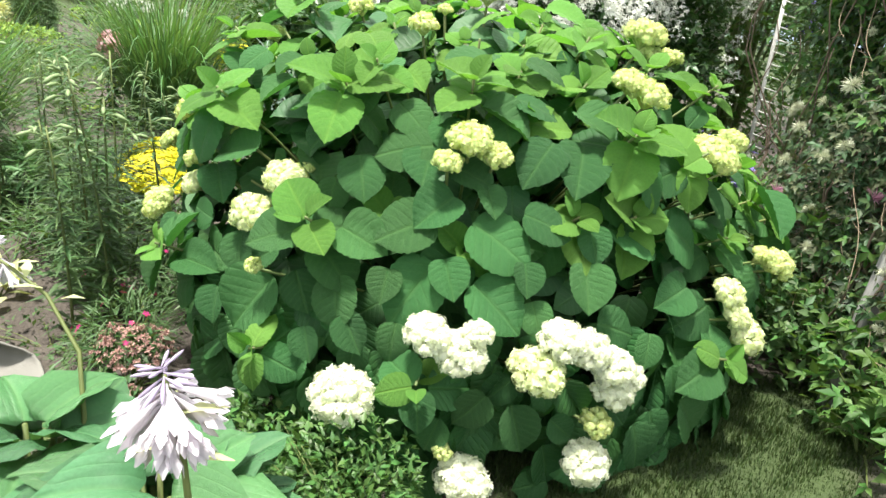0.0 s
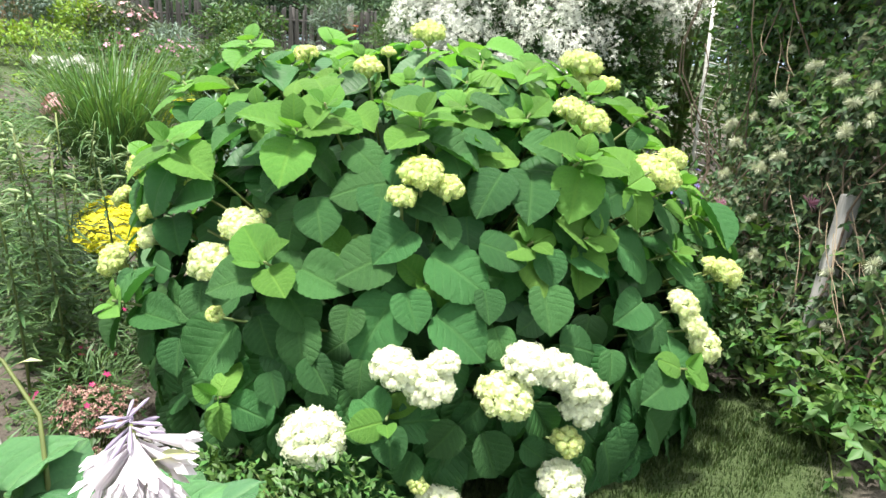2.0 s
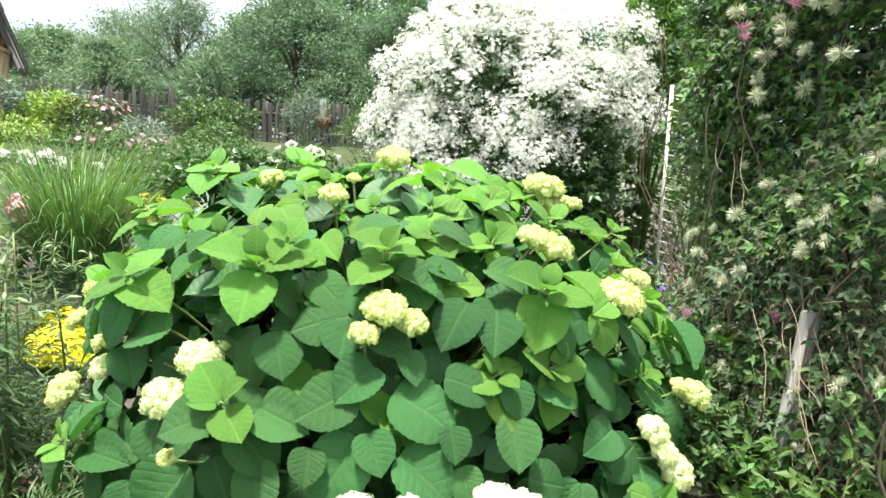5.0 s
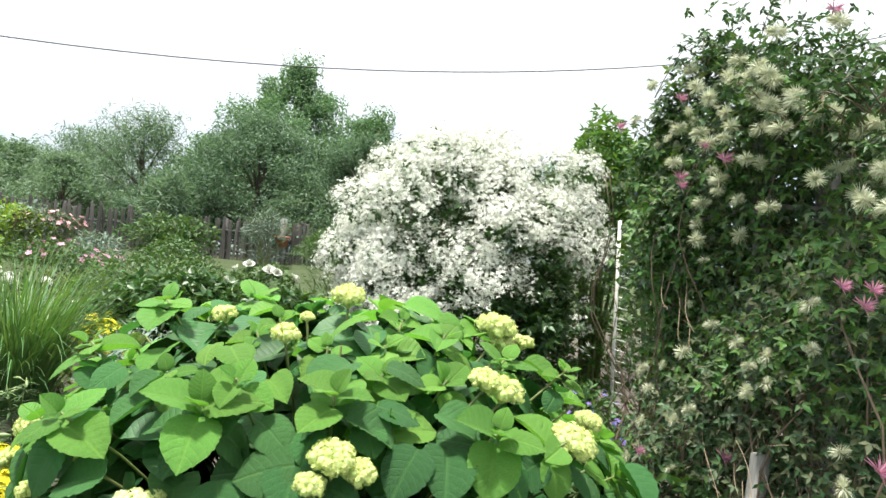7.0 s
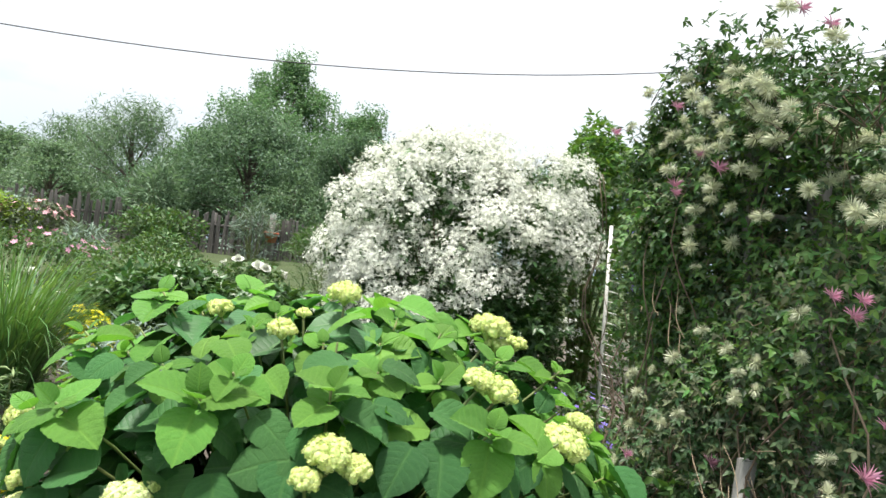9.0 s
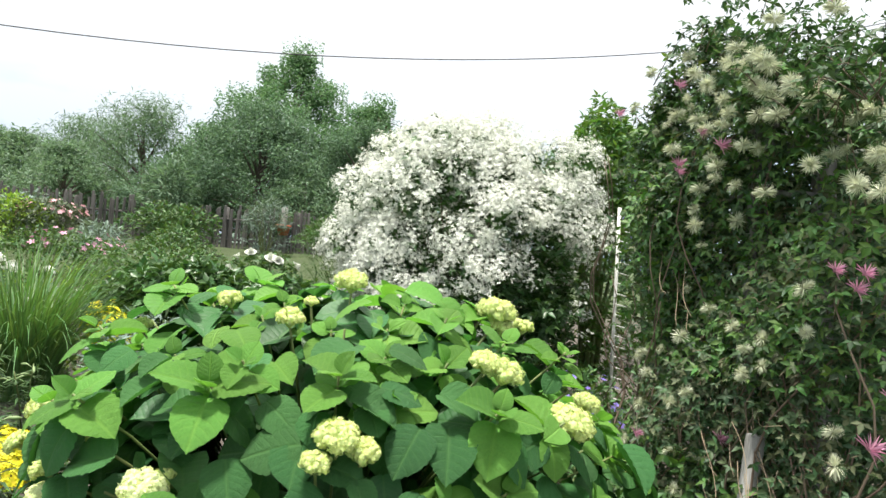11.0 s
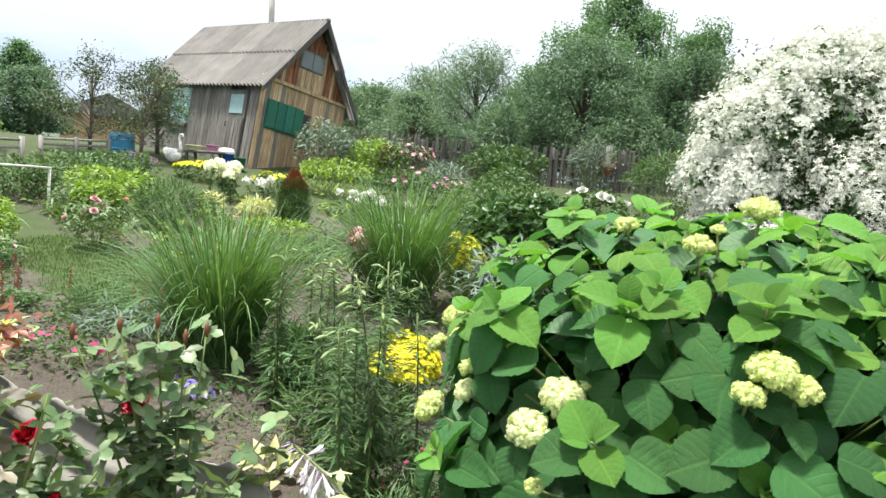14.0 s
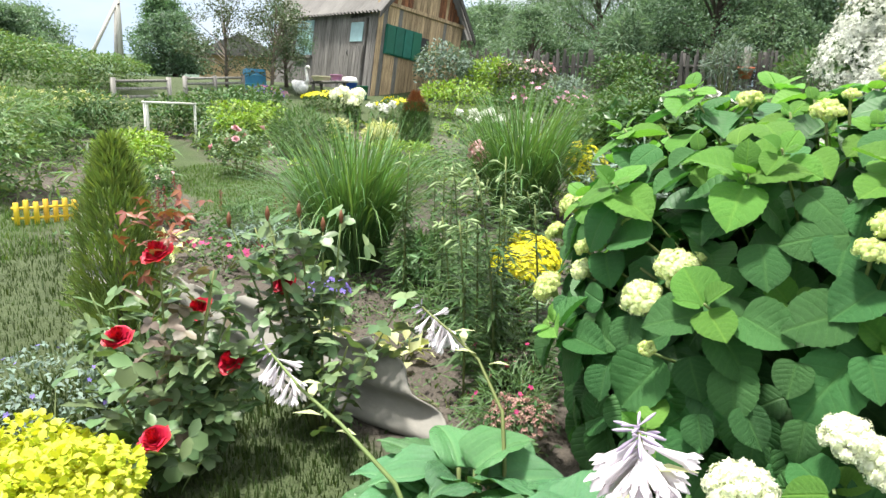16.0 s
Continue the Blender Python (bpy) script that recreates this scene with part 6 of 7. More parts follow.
mound("silver_shrub", "silvery blue-green shrub by the fence", "shrub", -4.6, 14.8, (0.55, 0.5, 1.0), NARROW, 0.16, 1500, M_GREYLEAF, seed=51, squat=0.5)
mound("round_shrub", "round dark green shrub before the fence", "shrub", -3.2, 15.0, (0.75, 0.6, 1.1), SMALL, 0.09, 1500, M_SHRUB, seed=52)
mound("juniper", "feathery yellow-green tall shrub before the fence", "shrub", 0.35, 15.2, (0.95, 0.8, 1.9), NEEDLE, 0.2, 2600, M_SHRUB, seed=53, jag=0.25)
mound("broom_shrub", "upright feathery green shrub at the fence", "shrub", -1.65, 19.4, (0.55, 0.4, 1.6), NEEDLE, 0.22, 1200, M_GREYLEAF, seed=54)
mound("white_roses", "bush with a few large white flowers", "flower", -0.95, 11.6, (0.65, 0.5, 1.15), TRIO, 0.08, 900, M_SHRUB, [(ROSE, 0.09, 9, M_STAR, 0.45)], seed=55, squat=0.55)
mound("white_roses", "bush with a few large white flowers", "flower", -1.9, 10.9, (0.6, 0.5, 0.95), TRIO, 0.08, 800, M_SHRUB, [(ROSE, 0.07, 4, M_STAR, 0.4)], seed=56, squat=0.55)
mound("leafy_bed", "mixed green shrubs behind the peony", "shrub", -2.6, 12.6, (1.4, 0.8, 1.0), SMALL, 0.09, 1800, M_SHRUB, seed=57, jag=0.3)
mound("shed_bush", "blue-green bush against the shed wall", "shrub", -8.6, 16.6, (0.9, 0.7, 1.5), SMALL, 0.12, 1800, M_GREYLEAF, seed=58)
mound("lime_shrub", "yellow-green bush beside the shed", "shrub", -7.2, 17.0, (0.9, 0.6, 1.2), SMALL, 0.12, 1500, M_LIMESHRUB, seed=59)
mound("wild_bush", "rank green growth at the garden's side", "shrub", -7.6, 3.6, (0.8, 0.7, 0.85), FLECK, 0.07, 4500, M_WEED, seed=60, jag=0.3)
mound("wild_bush", "rank green growth at the garden's side", "shrub", -9.6, 5.0, (1.1, 0.9, 0.9), NARROW, 0.13, 3600, M_WEED, seed=61, jag=0.3)
mound("wild_bush", "rank weedy growth beyond the white frame", "shrub", -11.5, 7.2, (1.2, 0.9, 0.6), NARROW, 0.14, 3400, M_WEED, [(BLOB, 0.06, 120, M_CREAM, 0.2)], seed=62, jag=0.3)
mound("wild_bush", "rank green growth by the rail fence", "shrub", -15.2, 10.8, (1.3, 1.0, 0.8), FLECK, 0.08, 6500, M_WEED, seed=63, jag=0.3)
mound("wild_bush", "rank green growth at the garden's side", "shrub", -14.5, 8.0, (2.0, 1.5, 1.3), FLECK, 0.09, 9000, M_WEED, seed=64, jag=0.3)
mound("low_flowers", "low bed of mixed small flowers", "flower", -3.9, 10.6, (0.8, 0.5, 0.35), SMALL, 0.06, 900, M_SHRUB, [(FIVE, 0.03, 40, M_STAR, 0.3)], seed=65)
mound("low_flowers", "low green cushions on the lawn", "plant", -4.5, 7.6, (0.7, 0.4, 0.35), SMALL, 0.06, 900, M_SHRUB, seed=66)
mound("low_flowers", "low green cushions on the lawn", "plant", -5.7, 9.3, (0.6, 0.35, 0.3), SMALL, 0.06, 800, M_LIMESHRUB, seed=67)

mound("leafy_bed", "tall mixed green perennials behind the white frame", "plant", -9.9, 8.5, (0.75, 0.6, 0.62), SMALL, 0.09, 1500, M_SHRUB, seed=78, jag=0.4)
mound("leafy_bed", "mixed green perennials beside the white frame", "plant", -10.7, 7.4, (0.8, 0.6, 0.66), NARROW, 0.16, 1400, M_SHRUB, [(BLOB, 0.035, 60, M_CREAM, 0.3)], seed=79, jag=0.4)
mound("leafy_bed", "low light green perennials before the white frame", "plant", -8.7, 6.6, (0.6, 0.45, 0.36), SMALL, 0.08, 900, M_LIMESHRUB, seed=80, jag=0.4)
mound("leafy_bed", "grassy green growth before the white frame", "plant", -9.9, 6.0, (0.8, 0.6, 0.55), NARROW, 0.16, 1500, M_GRASS, seed=81, jag=0.4)
mound("leafy_bed", "mixed green perennials around the frame", "plant", -8.3, 8.3, (0.6, 0.45, 0.55), SMALL, 0.08, 1100, M_SHRUB, seed=82, jag=0.4)
mound("leafy_bed", "low mixed perennials along the lawn strip", "plant", -6.7, 5.0, (0.6, 0.35, 0.28), SMALL, 0.06, 900, M_SHRUB, [(FIVE, 0.03, 14, M_PALEPINK, 0.3)], seed=83, jag=0.4)

# white wooden frame in the beds
wf = thing("garden_frame", "white painted wooden frame standing in the bed", "frame", (-9.1, 7.75, float(ground_z(-9.1, 7.75))))
for x, y in ((0.19, -0.69), (0.13, -0.60), (-0.25, 0.71)):
    part("post", Geo().box((-0.016, -0.016, -0.2), (0.016, 0.016, 0.66), pose(x, y, 0), 0.004), M_WHITEPAINT, wf)
part("rail", Geo().tube([(0.21, -0.74, 0.67), (-0.27, 0.76, 0.67)], 0.019, 6), M_WHITEPAINT, wf)
part("rail", Geo().tube([(0.19, -0.69, 0.645), (0.13, -0.60, 0.645)], 0.015, 6), M_WHITEPAINT, wf)

# small yellow picket fence
yf = thing("yellow_fence", "small bright yellow picket fence", "fence", (-6.0, 3.4, float(ground_z(-6.0, 3.4))))
for k in range(7):
    g = Geo().box((-0.02, -0.01, 0), (0.02, 0.01, 0.2 + 0.02 * (k % 2)), pose(0.03 * k - 0.05, 0.07 * k - 0.1, 0, 0, 0, 67), 0.003)
    part("picket", g, M_YELLOWPAINT, yf)
for z in (0.06, 0.15):
    part("rail", Geo().tube([(-0.07, -0.13, z), (0.15, 0.35, z)], 0.012, 5), M_YELLOWPAINT, yf)

low_growth(5200, -6.5, -1.2, 3.0, 6.2, SMALL, 0.055, 0.14, M_SHRUB, 301, "small weeds and seedlings over the soil", (-2.1, 2.9, 0.7))
low_growth(5200, -9.5, -0.5, 6.0, 12.5, SMALL, 0.09, 0.28, M_SHRUB, 302, "mixed low perennials over the beds")
low_growth(2600, -9.5, -0.5, 6.0, 12.5, SMALL, 0.09, 0.26, M_LIMESHRUB, 303, "light green low perennials over the beds")
low_growth(4500, -13.0, 2.5, 11.5, 19.5, SMALL, 0.14, 0.5, M_SHRUB, 304, "tangled green growth of the upper garden")
low_growth(2600, -13.0, 2.5, 11.5, 19.5, NARROW, 0.25, 0.5, M_LIMESHRUB, 305, "tangled light green growth of the upper garden")
low_growth(6000, -9.5, -3.6, 5.2, 10.0, SMALL, 0.055, 0.16, M_SHRUB, 308, "low green growth between the beds")
low_growth(1500, -2.6, -0.9, 1.9, 3.3, SMALL, 0.030, 0.05, M_SHRUB, 306, "tiny weeds on dark soil", (-2.1, 2.75, 0.35))
low_growth(5000, -16.0, -6.5, 1.0, 10.0, NARROW, 0.22, 0.4, M_WEED, 307, "rough tall grass at the garden's side")
lawn_patch(-3.0, -0.95, 0.5, 2.6, 30000, 0.04, 6)
mound("fence_shrub", "grey-green shrub before the fence", "shrub", -7.9, 18.7, (1.0, 0.6, 1.0), SMALL, 0.14, 1500, M_GREYLEAF, seed=68, jag=0.35)
mound("fence_shrub", "leafy green shrub before the fence", "shrub", -3.9, 18.2, (1.1, 0.7, 1.2), SMALL, 0.14, 1800, M_SHRUB, seed=69, jag=0.35)
mound("fence_shrub", "tall pale-leaved bush hanging over the fence", "shrub", -4.4, 19.7, (0.6, 0.5, 2.3), NARROW, 0.25, 1500, M_WILLOW, seed=70, jag=0.35)
mound("fence_shrub", "leafy green shrub before the fence", "shrub", 1.9, 18.0, (1.3, 0.8, 1.8), SMALL, 0.15, 2200, M_SHRUB, seed=71, jag=0.35)
mound("bushy_perennial", "leafy green perennial behind the hydrangea", "plant", 1.45, 3.45, (0.35, 0.45, 0.7), SMALL, 0.07, 1500, M_SHRUB, seed=73, squat=0.4)
mound("bushy_perennial", "leafy green perennial between the hydrangea and the trellis", "plant", 1.42, 2.75, (0.26, 0.42, 0.50), SMALL, 0.06, 1300, M_SHRUB, seed=77, squat=0.4)
mound("bushy_perennial", "leafy green perennial behind the hydrangea", "plant", 0.6, 3.9, (0.9, 0.4, 0.8), SMALL, 0.07, 2200, M_SHRUB, seed=74, squat=0.4)
mound("bushy_perennial", "leafy green growth among the lilies", "plant", -1.55, 3.1, (0.40, 0.32, 0.26), NARROW, 0.09, 700, M_LILY, seed=75, jag=0.35)
mound("bushy_perennial", "grassy green growth among the lilies", "plant", -2.2, 3.9, (0.5, 0.4, 0.4), NARROW, 0.11, 1500, M_GRASS, seed=76, jag=0.35)

# plank-walled lean-to beyond the trellis
lt = thing("lean_to", "weathered lean-to of horizontal grey planks with a dark roof", "shed", (4.6, 4.0, float(ground_z(4.6, 4.0))))
lr = np.random.default_rng(131)
z = 0.0
while z < 2.6:
    h = lr.uniform(0.13, 0.19)
    part("plank", Geo().box((-0.02, -2.0, z + 0.001), (0.02, 1.0, z + h - 0.001), pose(lr.normal(0, 0.01), 0, 0, lr.normal(0, 0.4)), 0.005), M_TANWOOD if lr.uniform() < 0.4 else M_GREYWOOD, lt, smooth=False)
    z += h
for y in (-1.95, -0.5, 0.95):
    part("post", Geo().box((0.03, y - 0.05, -0.2), (0.13, y + 0.05, 2.7), None, 0.006), M_GREYWOOD, lt, smooth=False)
part("roof", Geo().box((-0.35, -2.2, 0), (2.0, 1.2, 0.06), pose(0, 0, 2.72, 0, -6), 0.01), M_FENCE, lt, "dark felted roof", smooth=False)
part("back_wall", Geo().box((1.7, -2.0, 0), (1.76, 1.0, 2.85), None, 0.005), M_GREYWOOD, lt, smooth=False)


# ---- the leaning wooden shed ----
SW, SL, SH, SA, SO, SO2 = 3.2, 5.2, 2.38, 4.47, 0.25, 0.41
shed = thing("shed", "old leaning two-storey wooden shed with a grey slate roof", "shed")
shed.matrix_basis = pose(-10.47, 15.81, 1.83, 2.15, 6.3, 70.5)
slope = (SA - SH) / (SW / 2)
sr = np.random.default_rng(101)
part("core", Geo().box((0.06, 0.06, -0.5), (SW - 0.06, SL - 0.06, SH)), M_GREYWOOD, shed, "dark inner wall", smooth=False)
g = Geo().raw([(0.06, 0.08, SH), (SW - 0.06, 0.08, SH), (SW / 2, 0.08, SA - 0.06), (0.06, SL - 0.08, SH), (SW - 0.06, SL - 0.08, SH), (SW / 2, SL - 0.08, SA - 0.06)],
              [0, 1, 2, 5, 4, 3, 0, 2, 5, 3, 1, 4, 5, 2], [3, 3, 4, 4])
part("gable_core", g, M_BROWNWOOD, shed, smooth=False)


def plank(x0, x1, z0, z1, face, material, t=0.03, label=""):
    """A board on the gable wall (face 'g': x along) or the side wall (face 's': y along)."""
    w = sr.uniform(0, 0.012)
    if face == "g":
        g = Geo().box((x0, -t - w, z0), (x1, 0.06, z1), None, 0.004)
    else:
        g = Geo().box((-t - w, x0, z0), (0.06, x1, z1), None, 0.004)
    part("plank", g, material, shed, label, smooth=False)


x = 0.0
while x < SW - 0.02:                                  # lower gable wall: tan upright boards
    w = min(sr.uniform(0.09, 0.15), SW - x)
    plank(x + 0.003, x + w - 0.003, -0.4 + sr.uniform(0, 0.05), SH - 0.02 - sr.uniform(0, 0.03), "g", M_TANWOOD if sr.uniform() < 0.93 else M_GREYWOOD)
    x += w
x = 0.0
while x < SW - 0.02:                                  # upper gable: brown boards under the roof
    w = min(sr.uniform(0.10, 0.17), SW - x)
    top = SH + slope * min(x + w / 2, SW - x - w / 2) - 0.05
    if top > SH + 0.12:
        if 1.15 < x + w / 2 < 2.05 and top > SH + 0.7:
            plank(x + 0.003, x + w - 0.003, SH + 0.06, SH + 0.62, "g", M_TANWOOD)
            plank(x + 0.003, x + w - 0.003, SH + 1.15, top, "g", M_BROWNWOOD)
        else:
            plank(x + 0.003, x + w - 0.003, SH + 0.06, top, "g", M_BROWNWOOD if sr.uniform() < 0.8 else M_TANWOOD)
    x += w
part("belt", Geo().box((-0.06, -0.09, SH - 0.04), (SW + 0.06, 0.05, SH + 0.06), None, 0.01), M_TANWOOD, shed, smooth=False)
y = 0.0
while y < SL - 0.02:                                  # side wall: grey upright boards, door among them
    w = min(sr.uniform(0.12, 0.22), SL - y)
    if not 0.42 < y + w / 2 < 1.28:
        plank(y + 0.003, y + w - 0.003, -0.4, SH - 0.02 - sr.uniform(0, 0.05), "s", M_GREYWOOD if sr.uniform() < 0.95 else M_RAIL)
    y += w
door = part("door", Geo().box((-0.06, 0.44, 0.05), (0.05, 1.24, 1.98), None, 0.008), M_GREYWOOD, shed, "grey plank door", smooth=False)
for y in np.linspace(0.5, 1.1, 5):
    part("door_plank", Geo().box((-0.085, y - 0.045, 0.08), (-0.06, y + 0.09, 1.2), None, 0.004), M_GREYWOOD, door, smooth=False)
part("door_panel", Geo().box((-0.08, 0.55, 1.32), (-0.06, 1.12, 1.85), None, 0.006), M_SKYBLUE, door, "faded pale panel", smooth=False)
part("handle", Geo().tube([(-0.09, 1.15, 0.95), (-0.13, 1.15, 1.0), (-0.09, 1.15, 1.08)], 0.012, 6), M_WIRE, door)
win = part("window", Geo().box((-0.07, 3.1, 0.95), (0.05, 3.95, 2.0), None, 0.006), M_SKYBLUE, shed, "pale blue shuttered window", smooth=False)
for y in (3.15, 3.42, 3.69):
    part("shutter_board", Geo().box((-0.10, y, 1.0), (-0.07, y + 0.24, 1.95), None, 0.005), M_SKYBLUE, win, smooth=False)
part("sill", Geo().box((-0.13, 3.05, 0.88), (0.0, 4.0, 0.95), None, 0.006), M_GREYWOOD, win, smooth=False)
teal = part("shutter", Geo().box((0.25, -0.10, 1.05), (1.55, -0.04, 1.85), None, 0.006), M_TEAL, shed, "large teal painted shutter", smooth=False)
for x in (0.27, 0.58, 0.90, 1.22):
    part("shutter_board", Geo().box((x, -0.125, 1.08), (x + 0.29, -0.10, 1.82), None, 0.005), M_TEAL, teal, smooth=False)
# Solid panel; the darkness of an open window is put into its colour.
part("opening", Geo().box((1.57, -0.075, 1.05), (1.85, -0.035, 1.75), None, 0.004), M_WIRE, shed, "near-black panel painted as an unlit window opening", smooth=False)
attic = part("attic_window", Geo().box((1.12, -0.06, SH + 0.62), (2.02, 0.05, SH + 1.16), None, 0.006), M_GREYWOOD, shed, "small attic window in a grey frame", smooth=False)
for x0 in (1.16, 1.59):
    part("pane", Geo().box((x0, -0.075, SH + 0.66), (x0 + 0.40, -0.062, SH + 1.12)), M_GLASS, attic, smooth=False)
for side in (-1, 1):                                  # corrugated slate roof: two rows of sheets a side
    for row in range(2):
        for k in range(6):
            y0 = -SO2 + k * (SL + 2 * SO2) / 6
            wy = (SL + 2 * SO2) / 6
            run = math.hypot(SW / 2 + SO, slope * (SW / 2 + SO))
            a0, a1 = row * run / 2 - (0.06 if row else 0), (row + 1) * run / 2 + (0.02 if not row else 0)
            cols = 66
            v = []
            for s in range(2):
                for i in range(cols + 1):
                    yy = y0 + wy * i / cols * 1.01
                    hgt = 0.045 * math.sin(yy * 2 * math.pi / 0.17) + 0.012 * s - 0.02 + (0.03 if row == 0 else 0.0) + 0.03
                    for a in (a0, a1):
                        dx, dz = a / run * (SW / 2 + SO), -a / run * slope * (SW / 2 + SO)
                        nz, nx = (SW / 2 + SO) / run, slope * (SW / 2 + SO) / run
                        v.append((SW / 2 + side * (dx + nx * hgt), yy, SA + dz + nz * hgt))
            n1 = 2 * (cols + 1)
            lo = []
            for i in range(cols):
                q = [2 * i, 2 * i + 1, 2 * i + 3, 2 * i + 2]
                lo += q + [n1 + e for e in q[::-1]]
                for e in (0, 1):
                    lo += [2 * i + e, 2 * i + 2 + e, n1 + 2 * i + 2 + e, n1 + 2 * i + e]
            part("roof_sheet", Geo().raw(v, lo, [4] * (len(lo) // 4)), M_SLATE, shed, "grey corrugated slate sheet")
    e = SW / 2 + SO
    for yy in (-SO2 + 0.02, SL + SO2 - 0.02):
        part("barge_board", Geo().raw([(SW / 2, yy - 0.02, SA), (SW / 2 + side * e, yy - 0.02, SA - slope * e), (SW / 2 + side * e, yy - 0.02, SA - slope * e - 0.16), (SW / 2, yy - 0.02, SA - 0.2),
                                       (SW / 2, yy + 0.02, SA), (SW / 2 + side * e, yy + 0.02, SA - slope * e), (SW / 2 + side * e, yy + 0.02, SA - slope * e - 0.16), (SW / 2, yy + 0.02, SA - 0.2)],
                                      [0, 1, 2, 3, 7, 6, 5, 4, 0, 4, 5, 1, 1, 5, 6, 2, 2, 6, 7, 3], [4] * 5), M_FENCE, shed, smooth=False)
part("ridge_cap", Geo().tube([(SW / 2, -SO2, SA + 0.03), (SW / 2, SL + SO2, SA + 0.03)], 0.06, 8), M_SLATE, shed)
part("chimney_pipe", Geo().tube([(SW / 2 + 0.40, SL * 0.47, SA - 0.7), (SW / 2 + 0.0, SL * 0.50, SA + 1.9)], 0.09, 12), M_CONCRETE, shed, "pale chimney pipe")


def stand(x, y):
    return float(ground_z(x, y))


# things in front of the shed
bench = thing("bench", "low dark wooden bench by the shed", "bench", (-11.1, 14.75, stand(-11.1, 14.75)), turn=-20)
part("seat", Geo().box((-0.65, -0.18, 0.38), (0.65, 0.18, 0.43), None, 0.008), M_GREYWOOD, bench)
for x in (-0.55, 0.55):
    for y in (-0.13, 0.13):
        part("leg", Geo().box((x - 0.03, y - 0.03, 0), (x + 0.03, y + 0.03, 0.38), None, 0.004), M_GREYWOOD, bench)
part("shelf", Geo().box((-0.6, -0.16, 0.12), (0.6, 0.16, 0.15), None, 0.005), M_GREYWOOD, bench)


def bucket(x, y, z, r, h, material, label, lid=None):
    ob = thing("bucket", label, "bucket", (x, y, z))
    part("body", Geo().lathe([(r * 0.75, 0), (r * 0.8, 0.02), (r, h - 0.02), (r * 1.06, h - 0.02), (r * 1.06, h), (r * 0.94, h), (r * 0.72, 0.05)]), material, ob)
    if lid:
        part("lid", Geo().lathe([(r * 1.1, h), (r * 1.1, h + 0.05), (r * 0.9, h + 0.14), (r * 0.3, h + 0.16)]), lid, ob, "pale bundle on top")


bucket(-10.6, 15.0, stand(-10.6, 15.0), 0.20, 0.42, M_BLUEPL, "blue plastic bucket with a white top", M_WHITEPAINT)
bucket(-10.3, 15.15, stand(-10.3, 15.15), 0.16, 0.36, M_TEAL, "teal bucket beside the bench")
bucket(-10.77, 14.64, stand(-11.1, 14.75) + 0.43, 0.16, 0.16, M_PINKPL, "mauve plastic basin on the bench")
bucket(-11.4, 14.82, stand(-11.1, 14.75) + 0.43, 0.26, 0.13, M_CREAMPL, "cream plastic basin on the bench")
swan_x, swan_y = -11.8, 14.45
g = Geo()
body = bmesh.new()
bmesh.ops.create_uvsphere(body, u_segments=16, v_segments=10, radius=1)
for v in body.verts:
    tail = max(0.0, -v.co.x) ** 2
    v.co = Vector((v.co.x * 0.40 - 0.1 * tail, v.co.y * 0.22, 0.32 + v.co.z * 0.26 + 0.22 * tail))
neck = [(0.28, 0, 0.42), (0.40, 0, 0.60), (0.36, 0, 0.80), (0.30, 0, 0.98), (0.36, 0, 1.10), (0.46, 0, 1.10), (0.52, 0, 1.02)]
me = bpy.data.meshes.new("swan_ornament")
body.to_mesh(me)
body.free()
vs = np.array([v.co[:] for v in me.vertices])
g.raw(vs, [i for p in me.polygons for i in p.vertices], [len(p.vertices) for p in me.polygons])
g.tube(neck, [0.085, 0.06, 0.05, 0.045, 0.05, 0.055, 0.02], 8)
swan = new("swan_ornament", g.mesh("swan_ornament", M_SWAN))
swan.matrix_basis = pose(swan_x, swan_y, stand(swan_x, swan_y), 0, 0, -10) @ Matrix.Scale(0.68, 4)
tagged(swan, "white garden swan ornament by the shed", "garden ornament")

barrel = thing("barrel", "light blue water barrel under the trees", "barrel", (-12.9, 13.9, stand(-12.9, 13.9)))
part("body", Geo().lathe([(0.26, 0), (0.28, 0.05), (0.30, 0.2), (0.305, 0.34), (0.30, 0.48), (0.28, 0.58), (0.25, 0.6), (0.25, 0.56), (0.1, 0.55)], 18), M_BARREL, barrel)
for z in (0.2, 0.42):
    part("hoop", Geo().lathe([(0.30, z - 0.02), (0.318, z), (0.30, z + 0.02)], 18), M_BARREL, barrel)


# ---- fences ----
def rail_fence(name, label, pts, height, step, material):
    (x0, y0), (x1, y1) = pts
    ob = thing(name, label, "fence", (x0, y0, stand(x0, y0)))
    n = max(1, int(math.hypot(x1 - x0, y1 - y0) / step))
    ends = []
    for k in range(n + 1):
        f = k / n
        x, y = x0 + (x1 - x0) * f, y0 + (y1 - y0) * f
        z = stand(x, y) - stand(x0, y0)
        part("post", Geo().tube([(x - x0, y - y0, z - 0.2), (x - x0, y - y0, z + height)], 0.055, 7), material, ob)
        ends.append((x - x0, y - y0, z))
    for h in (0.35, 0.62, 0.88):
        part("rail", Geo().tube([(a, b, c + height * h) for a, b, c in ends], 0.035, 6), material, ob)


rail_fence("rail_fence", "weathered grey wooden rail fence", [(-12.9, 9.6), (-12.55, 10.75)], 0.62, 0.8, M_RAIL)
rail_fence("rail_fence", "weathered grey wooden rail fence under the trees", [(-13.3, 11.9), (-12.75, 13.3)], 0.5, 0.7, M_RAIL)

